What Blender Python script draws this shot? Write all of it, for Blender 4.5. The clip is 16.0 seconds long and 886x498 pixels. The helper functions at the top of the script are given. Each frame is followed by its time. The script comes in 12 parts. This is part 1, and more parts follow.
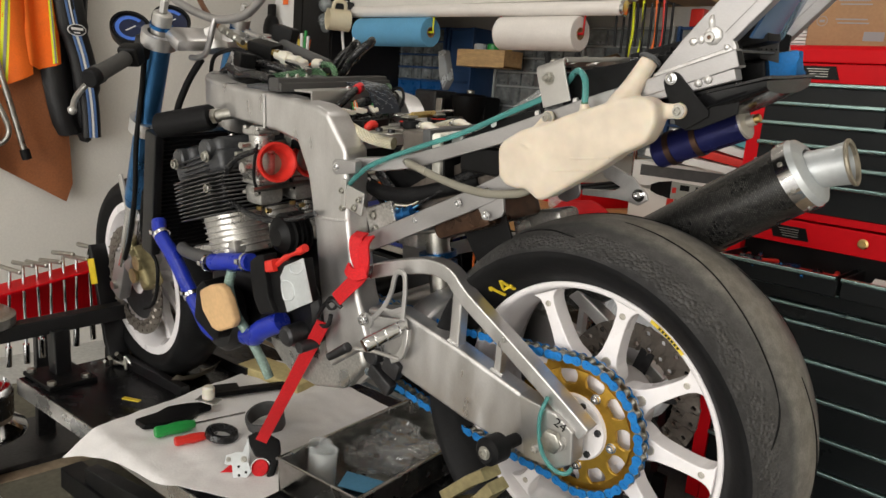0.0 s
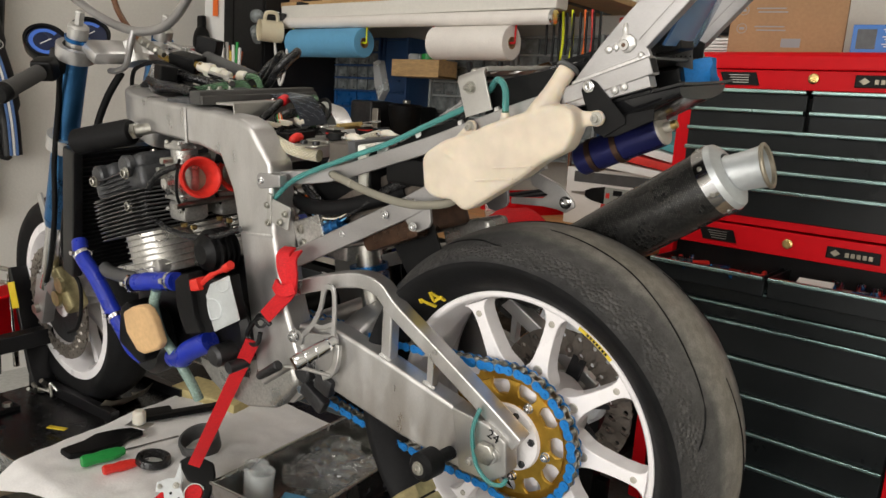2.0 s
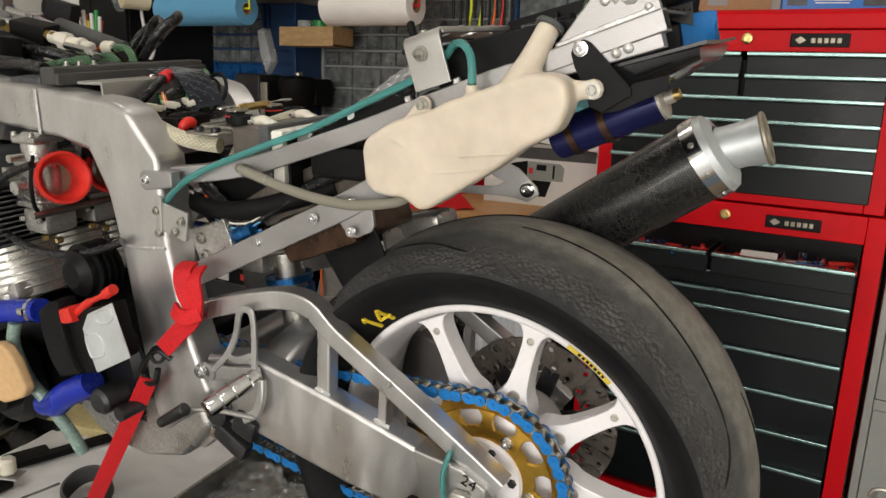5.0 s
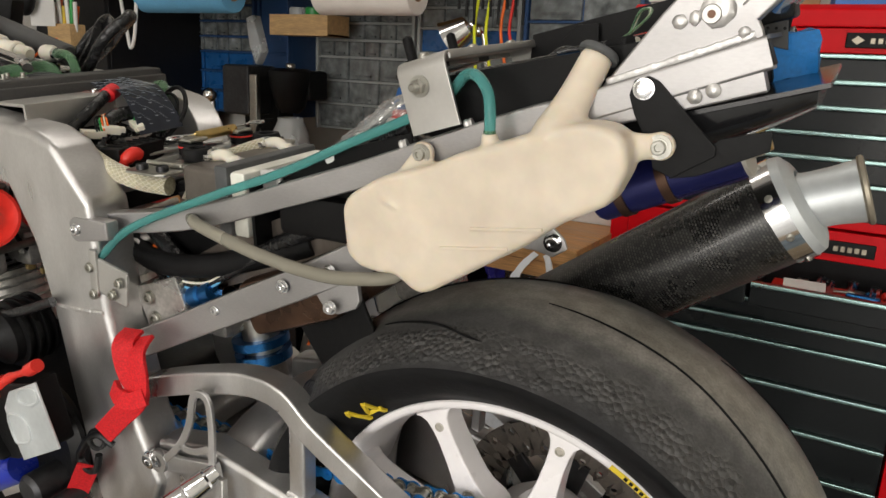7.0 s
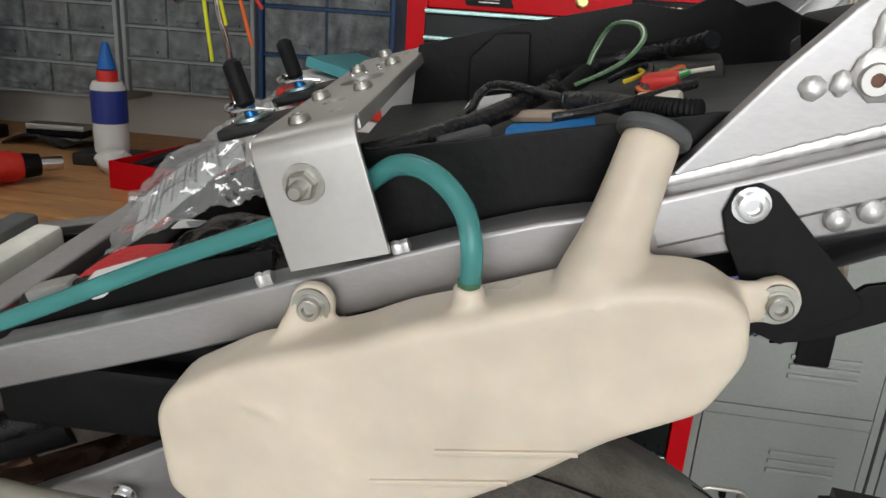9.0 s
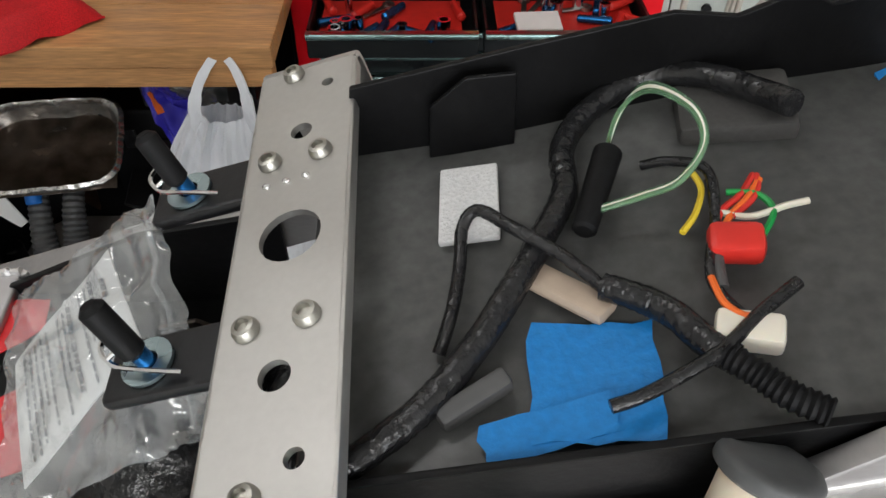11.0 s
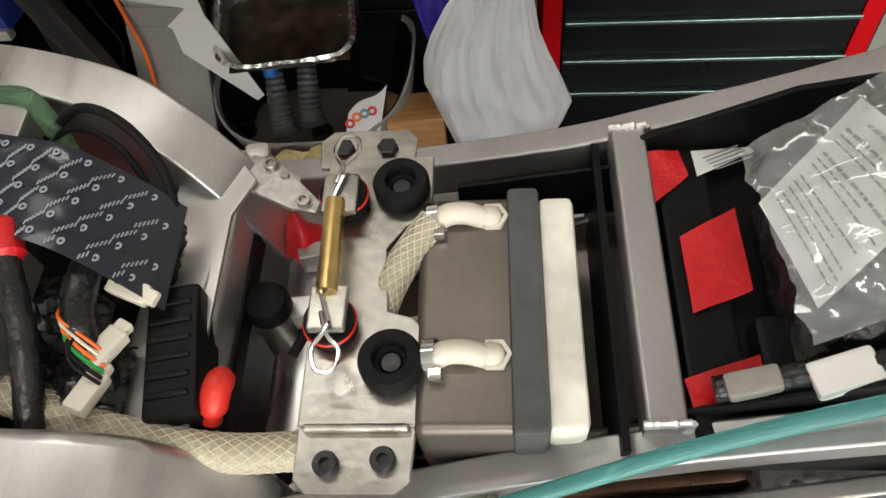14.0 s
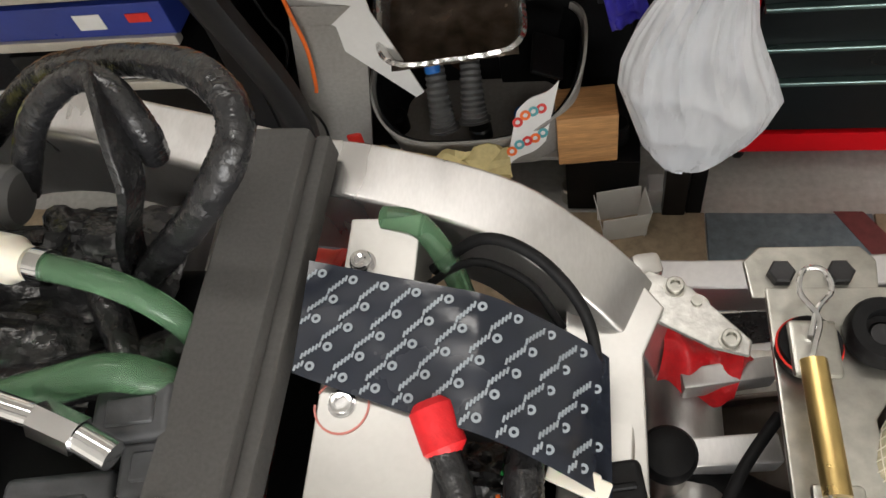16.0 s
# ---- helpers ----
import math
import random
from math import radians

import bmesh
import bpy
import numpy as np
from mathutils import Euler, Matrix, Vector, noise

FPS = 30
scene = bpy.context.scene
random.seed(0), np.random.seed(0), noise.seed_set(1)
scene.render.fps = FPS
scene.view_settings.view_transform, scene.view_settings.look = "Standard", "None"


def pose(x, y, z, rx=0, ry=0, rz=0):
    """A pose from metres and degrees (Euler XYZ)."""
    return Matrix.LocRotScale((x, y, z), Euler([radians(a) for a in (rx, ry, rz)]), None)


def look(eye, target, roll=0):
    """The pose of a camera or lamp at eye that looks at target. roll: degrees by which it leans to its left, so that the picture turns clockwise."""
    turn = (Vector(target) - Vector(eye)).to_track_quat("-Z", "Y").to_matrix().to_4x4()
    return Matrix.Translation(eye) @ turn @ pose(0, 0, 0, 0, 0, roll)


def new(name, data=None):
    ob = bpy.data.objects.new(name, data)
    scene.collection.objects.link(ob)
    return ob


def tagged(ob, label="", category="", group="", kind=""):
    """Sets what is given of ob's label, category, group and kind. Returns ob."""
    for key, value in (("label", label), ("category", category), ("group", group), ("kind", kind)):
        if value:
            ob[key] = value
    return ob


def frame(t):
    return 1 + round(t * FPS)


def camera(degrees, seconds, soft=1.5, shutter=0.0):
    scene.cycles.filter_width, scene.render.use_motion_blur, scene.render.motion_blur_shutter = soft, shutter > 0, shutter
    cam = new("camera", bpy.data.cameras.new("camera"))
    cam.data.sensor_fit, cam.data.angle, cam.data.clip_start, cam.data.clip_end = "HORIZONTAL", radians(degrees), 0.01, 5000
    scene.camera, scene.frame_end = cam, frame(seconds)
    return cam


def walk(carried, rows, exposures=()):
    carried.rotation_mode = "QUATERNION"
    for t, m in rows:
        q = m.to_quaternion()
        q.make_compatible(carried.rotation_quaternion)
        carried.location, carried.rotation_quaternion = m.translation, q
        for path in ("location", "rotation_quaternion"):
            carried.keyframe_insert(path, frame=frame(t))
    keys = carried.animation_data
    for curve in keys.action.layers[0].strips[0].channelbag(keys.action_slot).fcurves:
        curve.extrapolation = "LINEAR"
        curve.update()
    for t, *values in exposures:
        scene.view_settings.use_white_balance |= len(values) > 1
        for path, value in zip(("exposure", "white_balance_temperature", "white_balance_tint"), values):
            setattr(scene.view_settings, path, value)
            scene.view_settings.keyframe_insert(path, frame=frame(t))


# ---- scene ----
cam = camera(62.4, 16.0)
PATH = [
    (0, (0.506, -0.952, 1.159), (-0.84, 0.47, 0.751), 4.9),
    (0.5, (0.511, -0.954, 1.159), (-0.834, 0.467, 0.744), 4.5),
    (1, (0.513, -0.952, 1.161), (-0.804, 0.501, 0.768), 4.2),
    (1.5, (0.515, -0.941, 1.165), (-0.766, 0.548, 0.79), 4.1),
    (2, (0.517, -0.922, 1.162), (-0.728, 0.599, 0.79), 4.0),
    (2.5, (0.522, -0.906, 1.162), (-0.674, 0.655, 0.797), 3.7),
    (3, (0.539, -0.882, 1.164), (-0.573, 0.743, 0.81), 2.8),
    (3.5, (0.541, -0.86, 1.162), (-0.494, 0.813, 0.804), 1.8),
    (4, (0.496, -0.843, 1.159), (-0.474, 0.865, 0.782), 2.1),
    (4.5, (0.406, -0.82, 1.158), (-0.558, 0.887, 0.758), 2.3),
    (4.7, (0.373, -0.812, 1.159), (-0.604, 0.884, 0.747), 2.2),
    (6.8, (0.215, -0.674, 1.202), (-0.769, 0.994, 0.704), 2.9),
    (7, (0.22, -0.63, 1.21), (-0.761, 1.043, 0.724), 2.7),
    (7.5, (0.208, -0.536, 1.228), (-0.688, 1.186, 0.745), 2.8),
    (8, (0.156, -0.478, 1.233), (-0.6, 1.316, 0.777), 3.7),
    (8.5, (0.066, -0.443, 1.244), (-0.44, 1.421, 0.723), 4.0),
    (9, (0.001, -0.418, 1.262), (-0.242, 1.469, 0.645), 4.0),
    (9.5, (-0.027, -0.354, 1.293), (-0.075, 1.451, 0.433), 5.1),
    (11.8, (-0.083, -0.209, 1.44), (-0.093, 1.108, -0.066), -2.8),
    (12, (-0.106, -0.218, 1.444), (-0.137, 1.084, -0.074), -3.8),
    (12.5, (-0.15, -0.229, 1.443), (-0.221, 1.046, -0.096), -5.1),
    (13, (-0.208, -0.243, 1.439), (-0.319, 0.997, -0.127), -5.7),
    (13.5, (-0.283, -0.259, 1.428), (-0.444, 0.947, -0.159), -6.4),
    (14, (-0.334, -0.263, 1.426), (-0.543, 0.911, -0.18), -7.9),
    (14.5, (-0.385, -0.224, 1.431), (-0.668, 0.94, -0.171), -9.7),
    (15, (-0.436, -0.186, 1.435), (-0.774, 0.96, -0.169), -12.5),
    (15.5, (-0.477, -0.155, 1.441), (-0.86, 0.955, -0.178), -14.7),
    (16, (-0.521, -0.16, 1.435), (-0.954, 0.907, -0.2), -17.4),
]
walk(cam, [(t, look(eye, target, roll)) for t, eye, target, roll in PATH], [(0.0, 0.15, 6500, 10), (4.5, 0.1, 6500, 10), (7.0, 0.05, 6500, 10), (8.0, 0.0, 6500, 10), (9.5, -0.04, 5800, 9), (12.0, 0.94, 6150, 10), (13.5, 0.52, 6350, 10), (15.0, 0.78, 6500, 10), (16.0, 0.90, 6300, 10)])

# ---- light ----
world = bpy.data.worlds.new("world")
scene.world = world
world.use_nodes = True
wn = world.node_tree.nodes
sky = wn.new("ShaderNodeTexSky")
sky.sky_type, sky.sun_disc = "NISHITA", False
sky.sun_elevation, sky.sun_rotation = radians(40), radians(200)
wn["Background"].inputs["Strength"].default_value = 0.1
world.node_tree.links.new(sky.outputs["Color"], wn["Background"].inputs["Color"])


def area_lamp(name, at, target, sx, sy, power, colour):
    d = bpy.data.lights.new(name, "AREA")
    d.shape, d.size, d.size_y, d.energy, d.color = "RECTANGLE", sx, sy, power, colour
    ob = new(name, d)
    ob.matrix_world = look(at, target)
    return ob


# added lamps, all out of view: a broad front fill and two ceiling fills
area_lamp("added_front_fill", (0.2, -4.55, 1.25), (-0.2, 0, 0.8), 4.6, 2.3, 160, (1.0, 0.96, 0.91))
area_lamp("added_ceiling_fill", (-0.9, 0.35, 2.48), (-0.9, 0.35, 0), 1.2, 0.16, 3.5, (1.0, 0.94, 0.86))
area_lamp("added_ceiling_fill", (-0.3, -1.35, 2.48), (-0.3, -1.35, 0), 1.2, 0.16, 9, (1.0, 0.94, 0.86))


# ---- materials ----
def mat(name, colour, rough=0.5, metal=0.0, grain=0.0, scale=60.0, stain=0.0, stain_scale=5.0, bump=0.0, stretch=(1, 1, 1), coat=0.0, trans=0.0, alpha=1.0, sss=0.0, rvar=0.1, emit=0.0, ior=1.45, island=0.0, spec=0.5):
    m = bpy.data.materials.new(name)
    m.use_nodes = True
    n, l = m.node_tree.nodes, m.node_tree.links
    b = n["Principled BSDF"]
    b.inputs["Metallic"].default_value, b.inputs["IOR"].default_value = metal, ior
    b.inputs["Coat Weight"].default_value, b.inputs["Transmission Weight"].default_value = coat, trans
    b.inputs["Alpha"].default_value = alpha
    b.inputs["Specular IOR Level"].default_value = spec
    if sss:
        b.inputs["Subsurface Weight"].default_value = sss
        b.inputs["Subsurface Radius"].default_value = (0.02, 0.012, 0.006)
    if emit:
        b.inputs["Emission Color"].default_value = (*colour, 1)
        b.inputs["Emission Strength"].default_value = emit
    co = n.new("ShaderNodeTexCoord")
    mp = n.new("ShaderNodeMapping")
    mp.inputs["Scale"].default_value = stretch
    l.new(co.outputs["Object"], mp.inputs["Vector"])

    def tex(s, detail):
        t = n.new("ShaderNodeTexNoise")
        t.inputs["Scale"].default_value, t.inputs["Detail"].default_value = s, detail
        l.new(mp.outputs["Vector"], t.inputs["Vector"])
        return t

    fine, coarse = tex(scale, 4), tex(stain_scale, 5)

    def mixed(colour_in, t, amount):
        mul = n.new("ShaderNodeMapRange")
        mul.inputs["From Min"].default_value, mul.inputs["From Max"].default_value = 0.3, 0.7
        mul.inputs["To Min"].default_value, mul.inputs["To Max"].default_value = 1 - amount, 1 + amount * 0.6
        l.new(t.outputs["Fac"], mul.inputs["Value"])
        mx = n.new("ShaderNodeMix")
        mx.data_type, mx.blend_type = "RGBA", "MULTIPLY"
        mx.inputs["Factor"].default_value = 1
        l.new(colour_in, mx.inputs[6])
        l.new(mul.outputs["Result"], mx.inputs[7])
        return mx.outputs[2]

    rgb = n.new("ShaderNodeRGB")
    rgb.outputs[0].default_value = (*colour, 1)
    c = rgb.outputs[0]
    if island:
        g = n.new("ShaderNodeNewGeometry")
        hs = n.new("ShaderNodeHueSaturation")
        mr = n.new("ShaderNodeMapRange")
        mr.inputs["To Min"].default_value, mr.inputs["To Max"].default_value = 1 - island, 1 + island
        l.new(g.outputs["Random Per Island"], mr.inputs["Value"])
        l.new(mr.outputs["Result"], hs.inputs["Value"])
        l.new(c, hs.inputs["Color"])
        c = hs.outputs["Color"]
    if grain:
        c = mixed(c, fine, grain)
    if stain:
        c = mixed(c, coarse, stain)
    l.new(c, b.inputs["Base Color"])
    rr = n.new("ShaderNodeMapRange")
    rr.inputs["From Min"].default_value, rr.inputs["From Max"].default_value = 0.3, 0.7
    rr.inputs["To Min"].default_value, rr.inputs["To Max"].default_value = max(rough - rvar, 0.02), min(rough + rvar, 1)
    l.new(coarse.outputs["Fac"], rr.inputs["Value"])
    l.new(rr.outputs["Result"], b.inputs["Roughness"])
    if bump:
        bp = n.new("ShaderNodeBump")
        bp.inputs["Strength"].default_value, bp.inputs["Distance"].default_value = min(bump * 10, 1), 0.003
        l.new(fine.outputs["Fac"], bp.inputs["Height"])
        l.new(bp.outputs["Normal"], b.inputs["Normal"])
    return m


def clear_film_material():
    """Thin wrinkled clear plastic: mostly see-through, with sharp broken highlights."""
    m = bpy.data.materials.new("clear_plastic_film")
    m.use_nodes = True
    n, l = m.node_tree.nodes, m.node_tree.links
    n.remove(n["Principled BSDF"])
    see, milk, shine = n.new("ShaderNodeBsdfTransparent"), n.new("ShaderNodeBsdfDiffuse"), n.new("ShaderNodeBsdfGlossy")
    see.inputs["Color"].default_value = (0.95, 0.96, 0.965, 1)
    milk.inputs["Color"].default_value = (0.72, 0.74, 0.75, 1)
    shine.inputs["Roughness"].default_value = 0.10
    co, ns, bp, fr = n.new("ShaderNodeTexCoord"), n.new("ShaderNodeTexNoise"), n.new("ShaderNodeBump"), n.new("ShaderNodeLayerWeight")
    ns.inputs["Scale"].default_value, ns.inputs["Detail"].default_value = 45, 3
    bp.inputs["Strength"].default_value, bp.inputs["Distance"].default_value = 0.35, 0.002
    fr.inputs["Blend"].default_value = 0.22
    gloss = n.new("ShaderNodeMapRange")
    gloss.inputs["To Min"].default_value, gloss.inputs["To Max"].default_value = 0.05, 0.55
    a, b = n.new("ShaderNodeMixShader"), n.new("ShaderNodeMixShader")
    a.inputs["Fac"].default_value = 0.11
    l.new(co.outputs["Object"], ns.inputs["Vector"])
    l.new(ns.outputs["Fac"], bp.inputs["Height"])
    for k in (milk, shine, fr):
        l.new(bp.outputs["Normal"], k.inputs["Normal"])
    l.new(see.outputs[0], a.inputs[1])
    l.new(milk.outputs[0], a.inputs[2])
    l.new(fr.outputs["Facing"], gloss.inputs["Value"])
    l.new(gloss.outputs["Result"], b.inputs["Fac"])
    l.new(a.outputs[0], b.inputs[1])
    l.new(shine.outputs[0], b.inputs[2])
    l.new(b.outputs[0], n["Material Output"].inputs["Surface"])
    return m


M = {}
M["alu"] = mat("brushed_aluminium", (0.42, 0.41, 0.41), 0.43, 0.88, 0.05, 260, 0.10, 9, 0.002, (1, 1, 3), rvar=0.10)
M["alu_frame"] = mat("satin_aluminium", (0.62, 0.61, 0.605), 0.38, 0.9, 0.05, 240, 0.16, 9, 0.002, (3, 1, 1), rvar=0.14)
M["alu_sheet"] = mat("matt_aluminium_sheet", (0.53, 0.52, 0.50), 0.42, 0.88, 0.03, 300, 0.10, 12, 0.001, (1, 1, 1))
M["weld"] = mat("weld_bead", (0.66, 0.65, 0.64), 0.42, 0.8, 0.12, 300, 0.15, 30, 0.01)
M["steel"] = mat("zinc_steel", (0.46, 0.45, 0.41), 0.36, 1, 0.15, 150, 0.2, 20, 0.01)
M["zinc_blue"] = mat("blue_zinc_plating", (0.46, 0.58, 0.62), 0.3, 1, 0.08, 150, 0.15, 20)
M["chrome"] = mat("chrome", (0.72, 0.72, 0.73), 0.12, 1, 0.0, 50, 0.1, 20, rvar=0.06)
M["darksteel"] = mat("dark_steel", (0.055, 0.055, 0.058), 0.42, 0.7, 0.25, 90, 0.3, 12, 0.015)
M["engine"] = mat("engine_grey_paint", (0.060, 0.062, 0.066), 0.42, 0.15, 0.2, 120, 0.25, 14, 0.02)
# fins coloured paler than the engine paint in place of lit edges
M["fin"] = mat("lit_fin_metal", (0.22, 0.22, 0.22), 0.36, 0.6, 0.2, 160, 0.3, 14, 0.01)
M["cast"] = mat("cast_aluminium", (0.50, 0.49, 0.465), 0.30, 0.75, 0.2, 220, 0.25, 16, 0.012)
M["black"] = mat("black_plastic", (0.006, 0.006, 0.0063), 0.45, 0, 0.25, 220, 0.35, 12, 0.008, spec=0.18)
M["blacksatin"] = mat("black_satin_metal", (0.008, 0.008, 0.009), 0.38, 0.1, 0.2, 160, 0.3, 9, 0.01)
M["rubber"] = mat("black_rubber", (0.009, 0.009, 0.0095), 0.58, 0, 0.2, 150, 0.3, 15, 0.015, spec=0.16)
M["gloss_black"] = mat("black_vinyl_tape", (0.015, 0.015, 0.016), 0.20, 0, 0.1, 100, 0.3, 70, 0.08, rvar=0.12)
M["tail_plastic"] = mat("black_tail_plastic", (0.012, 0.012, 0.013), 0.24, 0, 0.05, 120, 0.2, 9, 0.001)
M["heat_brown"] = mat("heat_stained_steel", (0.16, 0.135, 0.115), 0.42, 0.55, 0.15, 60, 0.35, 9, 0.006, (4, 1, 1))
M["cap_alu"] = mat("blue_grey_spun_aluminium", (0.62, 0.65, 0.66), 0.42, 0.5, 0.05, 120, 0.12, 14)
M["vial"] = mat("clear_vial_plastic", (0.80, 0.83, 0.82), 0.15, 0, 0, 60, 0.1, 9, alpha=0.22)
M["braid_clear"] = mat("green_clear_hose", (0.22, 0.31, 0.27), 0.18, 0, 0.3, 240, 0.2, 40, 0.01)
M["print_grey"] = mat("grey_blue_print", (0.30, 0.34, 0.38), 0.4)
M["boot_grey"] = mat("grey_rubber", (0.075, 0.075, 0.075), 0.5, 0, 0.1, 60, 0.25, 20, 0.01)
M["lemon"] = mat("yellow_green_film", (0.55, 0.56, 0.10), 0.4, 0, 0.1, 60, 0.2, 20, 0.03)
M["pen_red"] = mat("red_pen_line", (0.55, 0.20, 0.17), 0.6)
M["foam"] = mat("grey_foam", (0.070, 0.068, 0.065), 0.9, 0, 0.12, 500, 0.3, 9, 0.01)
M["white_paint"] = mat("white_wheel_paint", (0.87, 0.84, 0.845), 0.3, 0, 0.02, 90, 0.06, 9, 0.002, coat=0.3)
M["gold"] = mat("gold_anodised", (0.60, 0.36, 0.06), 0.34, 1, 0.1, 120, 0.12, 14, 0.005)
M["blue_ano"] = mat("blue_anodised", (0.03, 0.16, 0.42), 0.28, 0.9, 0.1, 120, 0.15, 14, 0.004)
M["fork_blue"] = mat("blue_fork_anodising", (0.06, 0.20, 0.44), 0.33, 0.9, 0.1, 60, 0.2, 9, 0.004)
M["chain_blue"] = mat("blue_chain_plate", (0.02, 0.22, 0.60), 0.35, 0.45, 0.1, 200, 0.2, 30, 0.01)
M["red"] = mat("red_gloss_paint", (0.64, 0.004, 0.010), 0.44, 0, 0.03, 60, 0.08, 4, 0.003, spec=0.15)
M["red_plastic"] = mat("red_plastic", (0.66, 0.03, 0.02), 0.4, 0, 0.08, 90, 0.12, 14, 0.006)
M["red_strap"] = mat("red_webbing", (0.62, 0.01, 0.015), 0.75, 0, 0.3, 500, 0.12, 10, 0.04)
M["red_tape"] = mat("red_cloth_tape", (0.62, 0.015, 0.02), 0.35, 0, 0.12, 300, 0.15, 20, 0.02)
M["blue_tape"] = mat("blue_masking_tape", (0.015, 0.22, 0.62), 0.6, 0, 0.12, 300, 0.12, 16, 0.02)
M["blue_hose"] = mat("blue_silicone", (0.012, 0.03, 0.36), 0.3, 0, 0.08, 90, 0.2, 14, 0.006)
M["drawer"] = mat("black_drawer_paint", (0.009, 0.011, 0.012), 0.34, 0, 0.12, 120, 0.2, 4, 0.003, spec=0.27)
# brushed metal; the teal glint on the pulls is put into its colour
M["trim"] = mat("teal_glint_trim", (0.30, 0.44, 0.42), 0.30, 1, 0.1, 200, 0.15, 10, 0.004, (0.2, 1, 1))
M["locker"] = mat("grey_locker_paint", (0.33, 0.35, 0.325), 0.42, 0, 0.05, 120, 0.12, 3, 0.004)
M["wood"] = mat("pine_bench_wood", (0.60, 0.32, 0.13), 0.45, 0, 0.25, 26, 0.25, 4, 0.01, (1, 12, 12), rvar=0.12)
M["ply"] = mat("pale_wood", (0.55, 0.36, 0.17), 0.6, 0, 0.2, 40, 0.2, 8, 0.01, (1, 8, 8))
M["card"] = mat("brown_cardboard", (0.38, 0.22, 0.115), 0.8, 0, 0.08, 120, 0.12, 8, 0.006)
M["wall"] = mat("white_wall_paint", (0.72, 0.70, 0.65), 0.75, 0, 0.04, 120, 0.08, 2, 0.012)
M["ceiling"] = mat("ceiling_paint", (0.72, 0.71, 0.68), 0.85, 0, 0.04, 90, 0.06, 2, 0.01)
M["floor"] = mat("grey_concrete", (0.56, 0.56, 0.535), 0.5, 0, 0.14, 60, 0.22, 3, 0.01)
M["mat_tan"] = mat("tan_mat", (0.36, 0.28, 0.19), 0.75, 0, 0.2, 60, 0.3, 6, 0.02)
M["mat_blue"] = mat("slate_mat", (0.20, 0.25, 0.29), 0.75, 0, 0.2, 60, 0.3, 6, 0.02)
M["mat_red"] = mat("dull_red_mat", (0.22, 0.06, 0.06), 0.75, 0, 0.2, 60, 0.3, 6, 0.02)
M["mat_olive"] = mat("olive_mat", (0.16, 0.15, 0.11), 0.7, 0, 0.2, 60, 0.3, 6, 0.02)
M["lift"] = mat("black_speckled_lift_top", (0.009, 0.009, 0.010), 0.22, 0, 0.5, 300, 0.4, 30, 0.02, spec=0.28)
M["tank"] = mat("cream_translucent_plastic", (0.645, 0.568, 0.462), 0.36, 0, 0.03, 60, 0.13, 15, 0.003, sss=0.35)
M["nylon"] = mat("white_nylon", (0.74, 0.70, 0.60), 0.45, 0, 0.03, 60, 0.1, 20, sss=0.2)
M["teal_tube"] = mat("teal_clear_tube", (0.14, 0.46, 0.44), 0.09, 0, 0, 60, 0.1, 12, trans=0.6, ior=1.33)
M["green_tube"] = mat("green_clear_tube", (0.20, 0.38, 0.22), 0.08, 0, 0, 60, 0.1, 12, trans=0.7, ior=1.33)
M["grey_tube"] = mat("grey_clear_tube", (0.34, 0.32, 0.26), 0.25, 0, 0, 60, 0.15, 12, trans=0.35, ior=1.35)
M["braid"] = mat("braided_clear_hose", (0.46, 0.42, 0.29), 0.3, 0, 0.25, 320, 0.15, 20, 0.03)
M["clear"] = clear_film_material()
M["cloud"] = mat("cloudy_plastic", (0.80, 0.83, 0.84), 0.25, 0, 0, 30, 0.05, 12, 0.02, trans=0.55, ior=1.3)
M["bag_white"] = mat("white_bag_film", (0.88, 0.91, 0.97), 0.3, 0, 0.04, 16, 0.05, 12, 0.05, (3, 3, 0.7), alpha=0.84)
M["paper"] = mat("white_paper", (0.78, 0.77, 0.75), 0.8, 0, 0.02, 90, 0.04, 9, 0.004)
M["felt_white"] = mat("white_loop_fabric", (0.74, 0.74, 0.74), 0.95, 0, 0.12, 700, 0.08, 40, 0.05)
M["ink"] = mat("grey_print", (0.30, 0.30, 0.31), 0.7)
M["strap_grey"] = mat("grey_rubber_strap", (0.085, 0.088, 0.09), 0.55, 0, 0.15, 120, 0.25, 20, 0.01)
M["stained"] = mat("stained_white_plastic", (0.80, 0.79, 0.71), 0.45, 0, 0.05, 60, 0.34, 26, 0.004)
# dusty black floor, its satin reflection put into a lighter grey
M["tray_floor"] = mat("dusty_lit_black_plastic", (0.085, 0.086, 0.084), 0.38, 0, 0.25, 160, 0.4, 14, 0.006)
M["pinkcloth"] = mat("pale_absorbent_sheet", (0.88, 0.86, 0.85), 0.85, 0, 0.04, 200, 0.1, 5, 0.02)
M["tray_steel"] = mat("stainless_tray", (0.42, 0.41, 0.39), 0.24, 1, 0.15, 60, 0.25, 9, 0.006)
M["foil"] = mat("aluminium_foil", (0.74, 0.73, 0.71), 0.22, 0.9, 0.15, 60, 0.25, 14, 0.06)
M["foil_dark"] = mat("burnt_foil", (0.15, 0.118, 0.092), 0.20, 0.6, 0.4, 25, 0.5, 14, 0.08)
M["gold_bracket"] = mat("yellow_zinc", (0.46, 0.40, 0.22), 0.4, 0.85, 0.2, 90, 0.25, 12, 0.01)
M["brass"] = mat("brass", (0.62, 0.45, 0.18), 0.3, 1, 0.12, 90, 0.2, 20)
M["yellow"] = mat("yellow_plastic", (0.70, 0.52, 0.03), 0.4, 0, 0.06, 60, 0.1, 12)
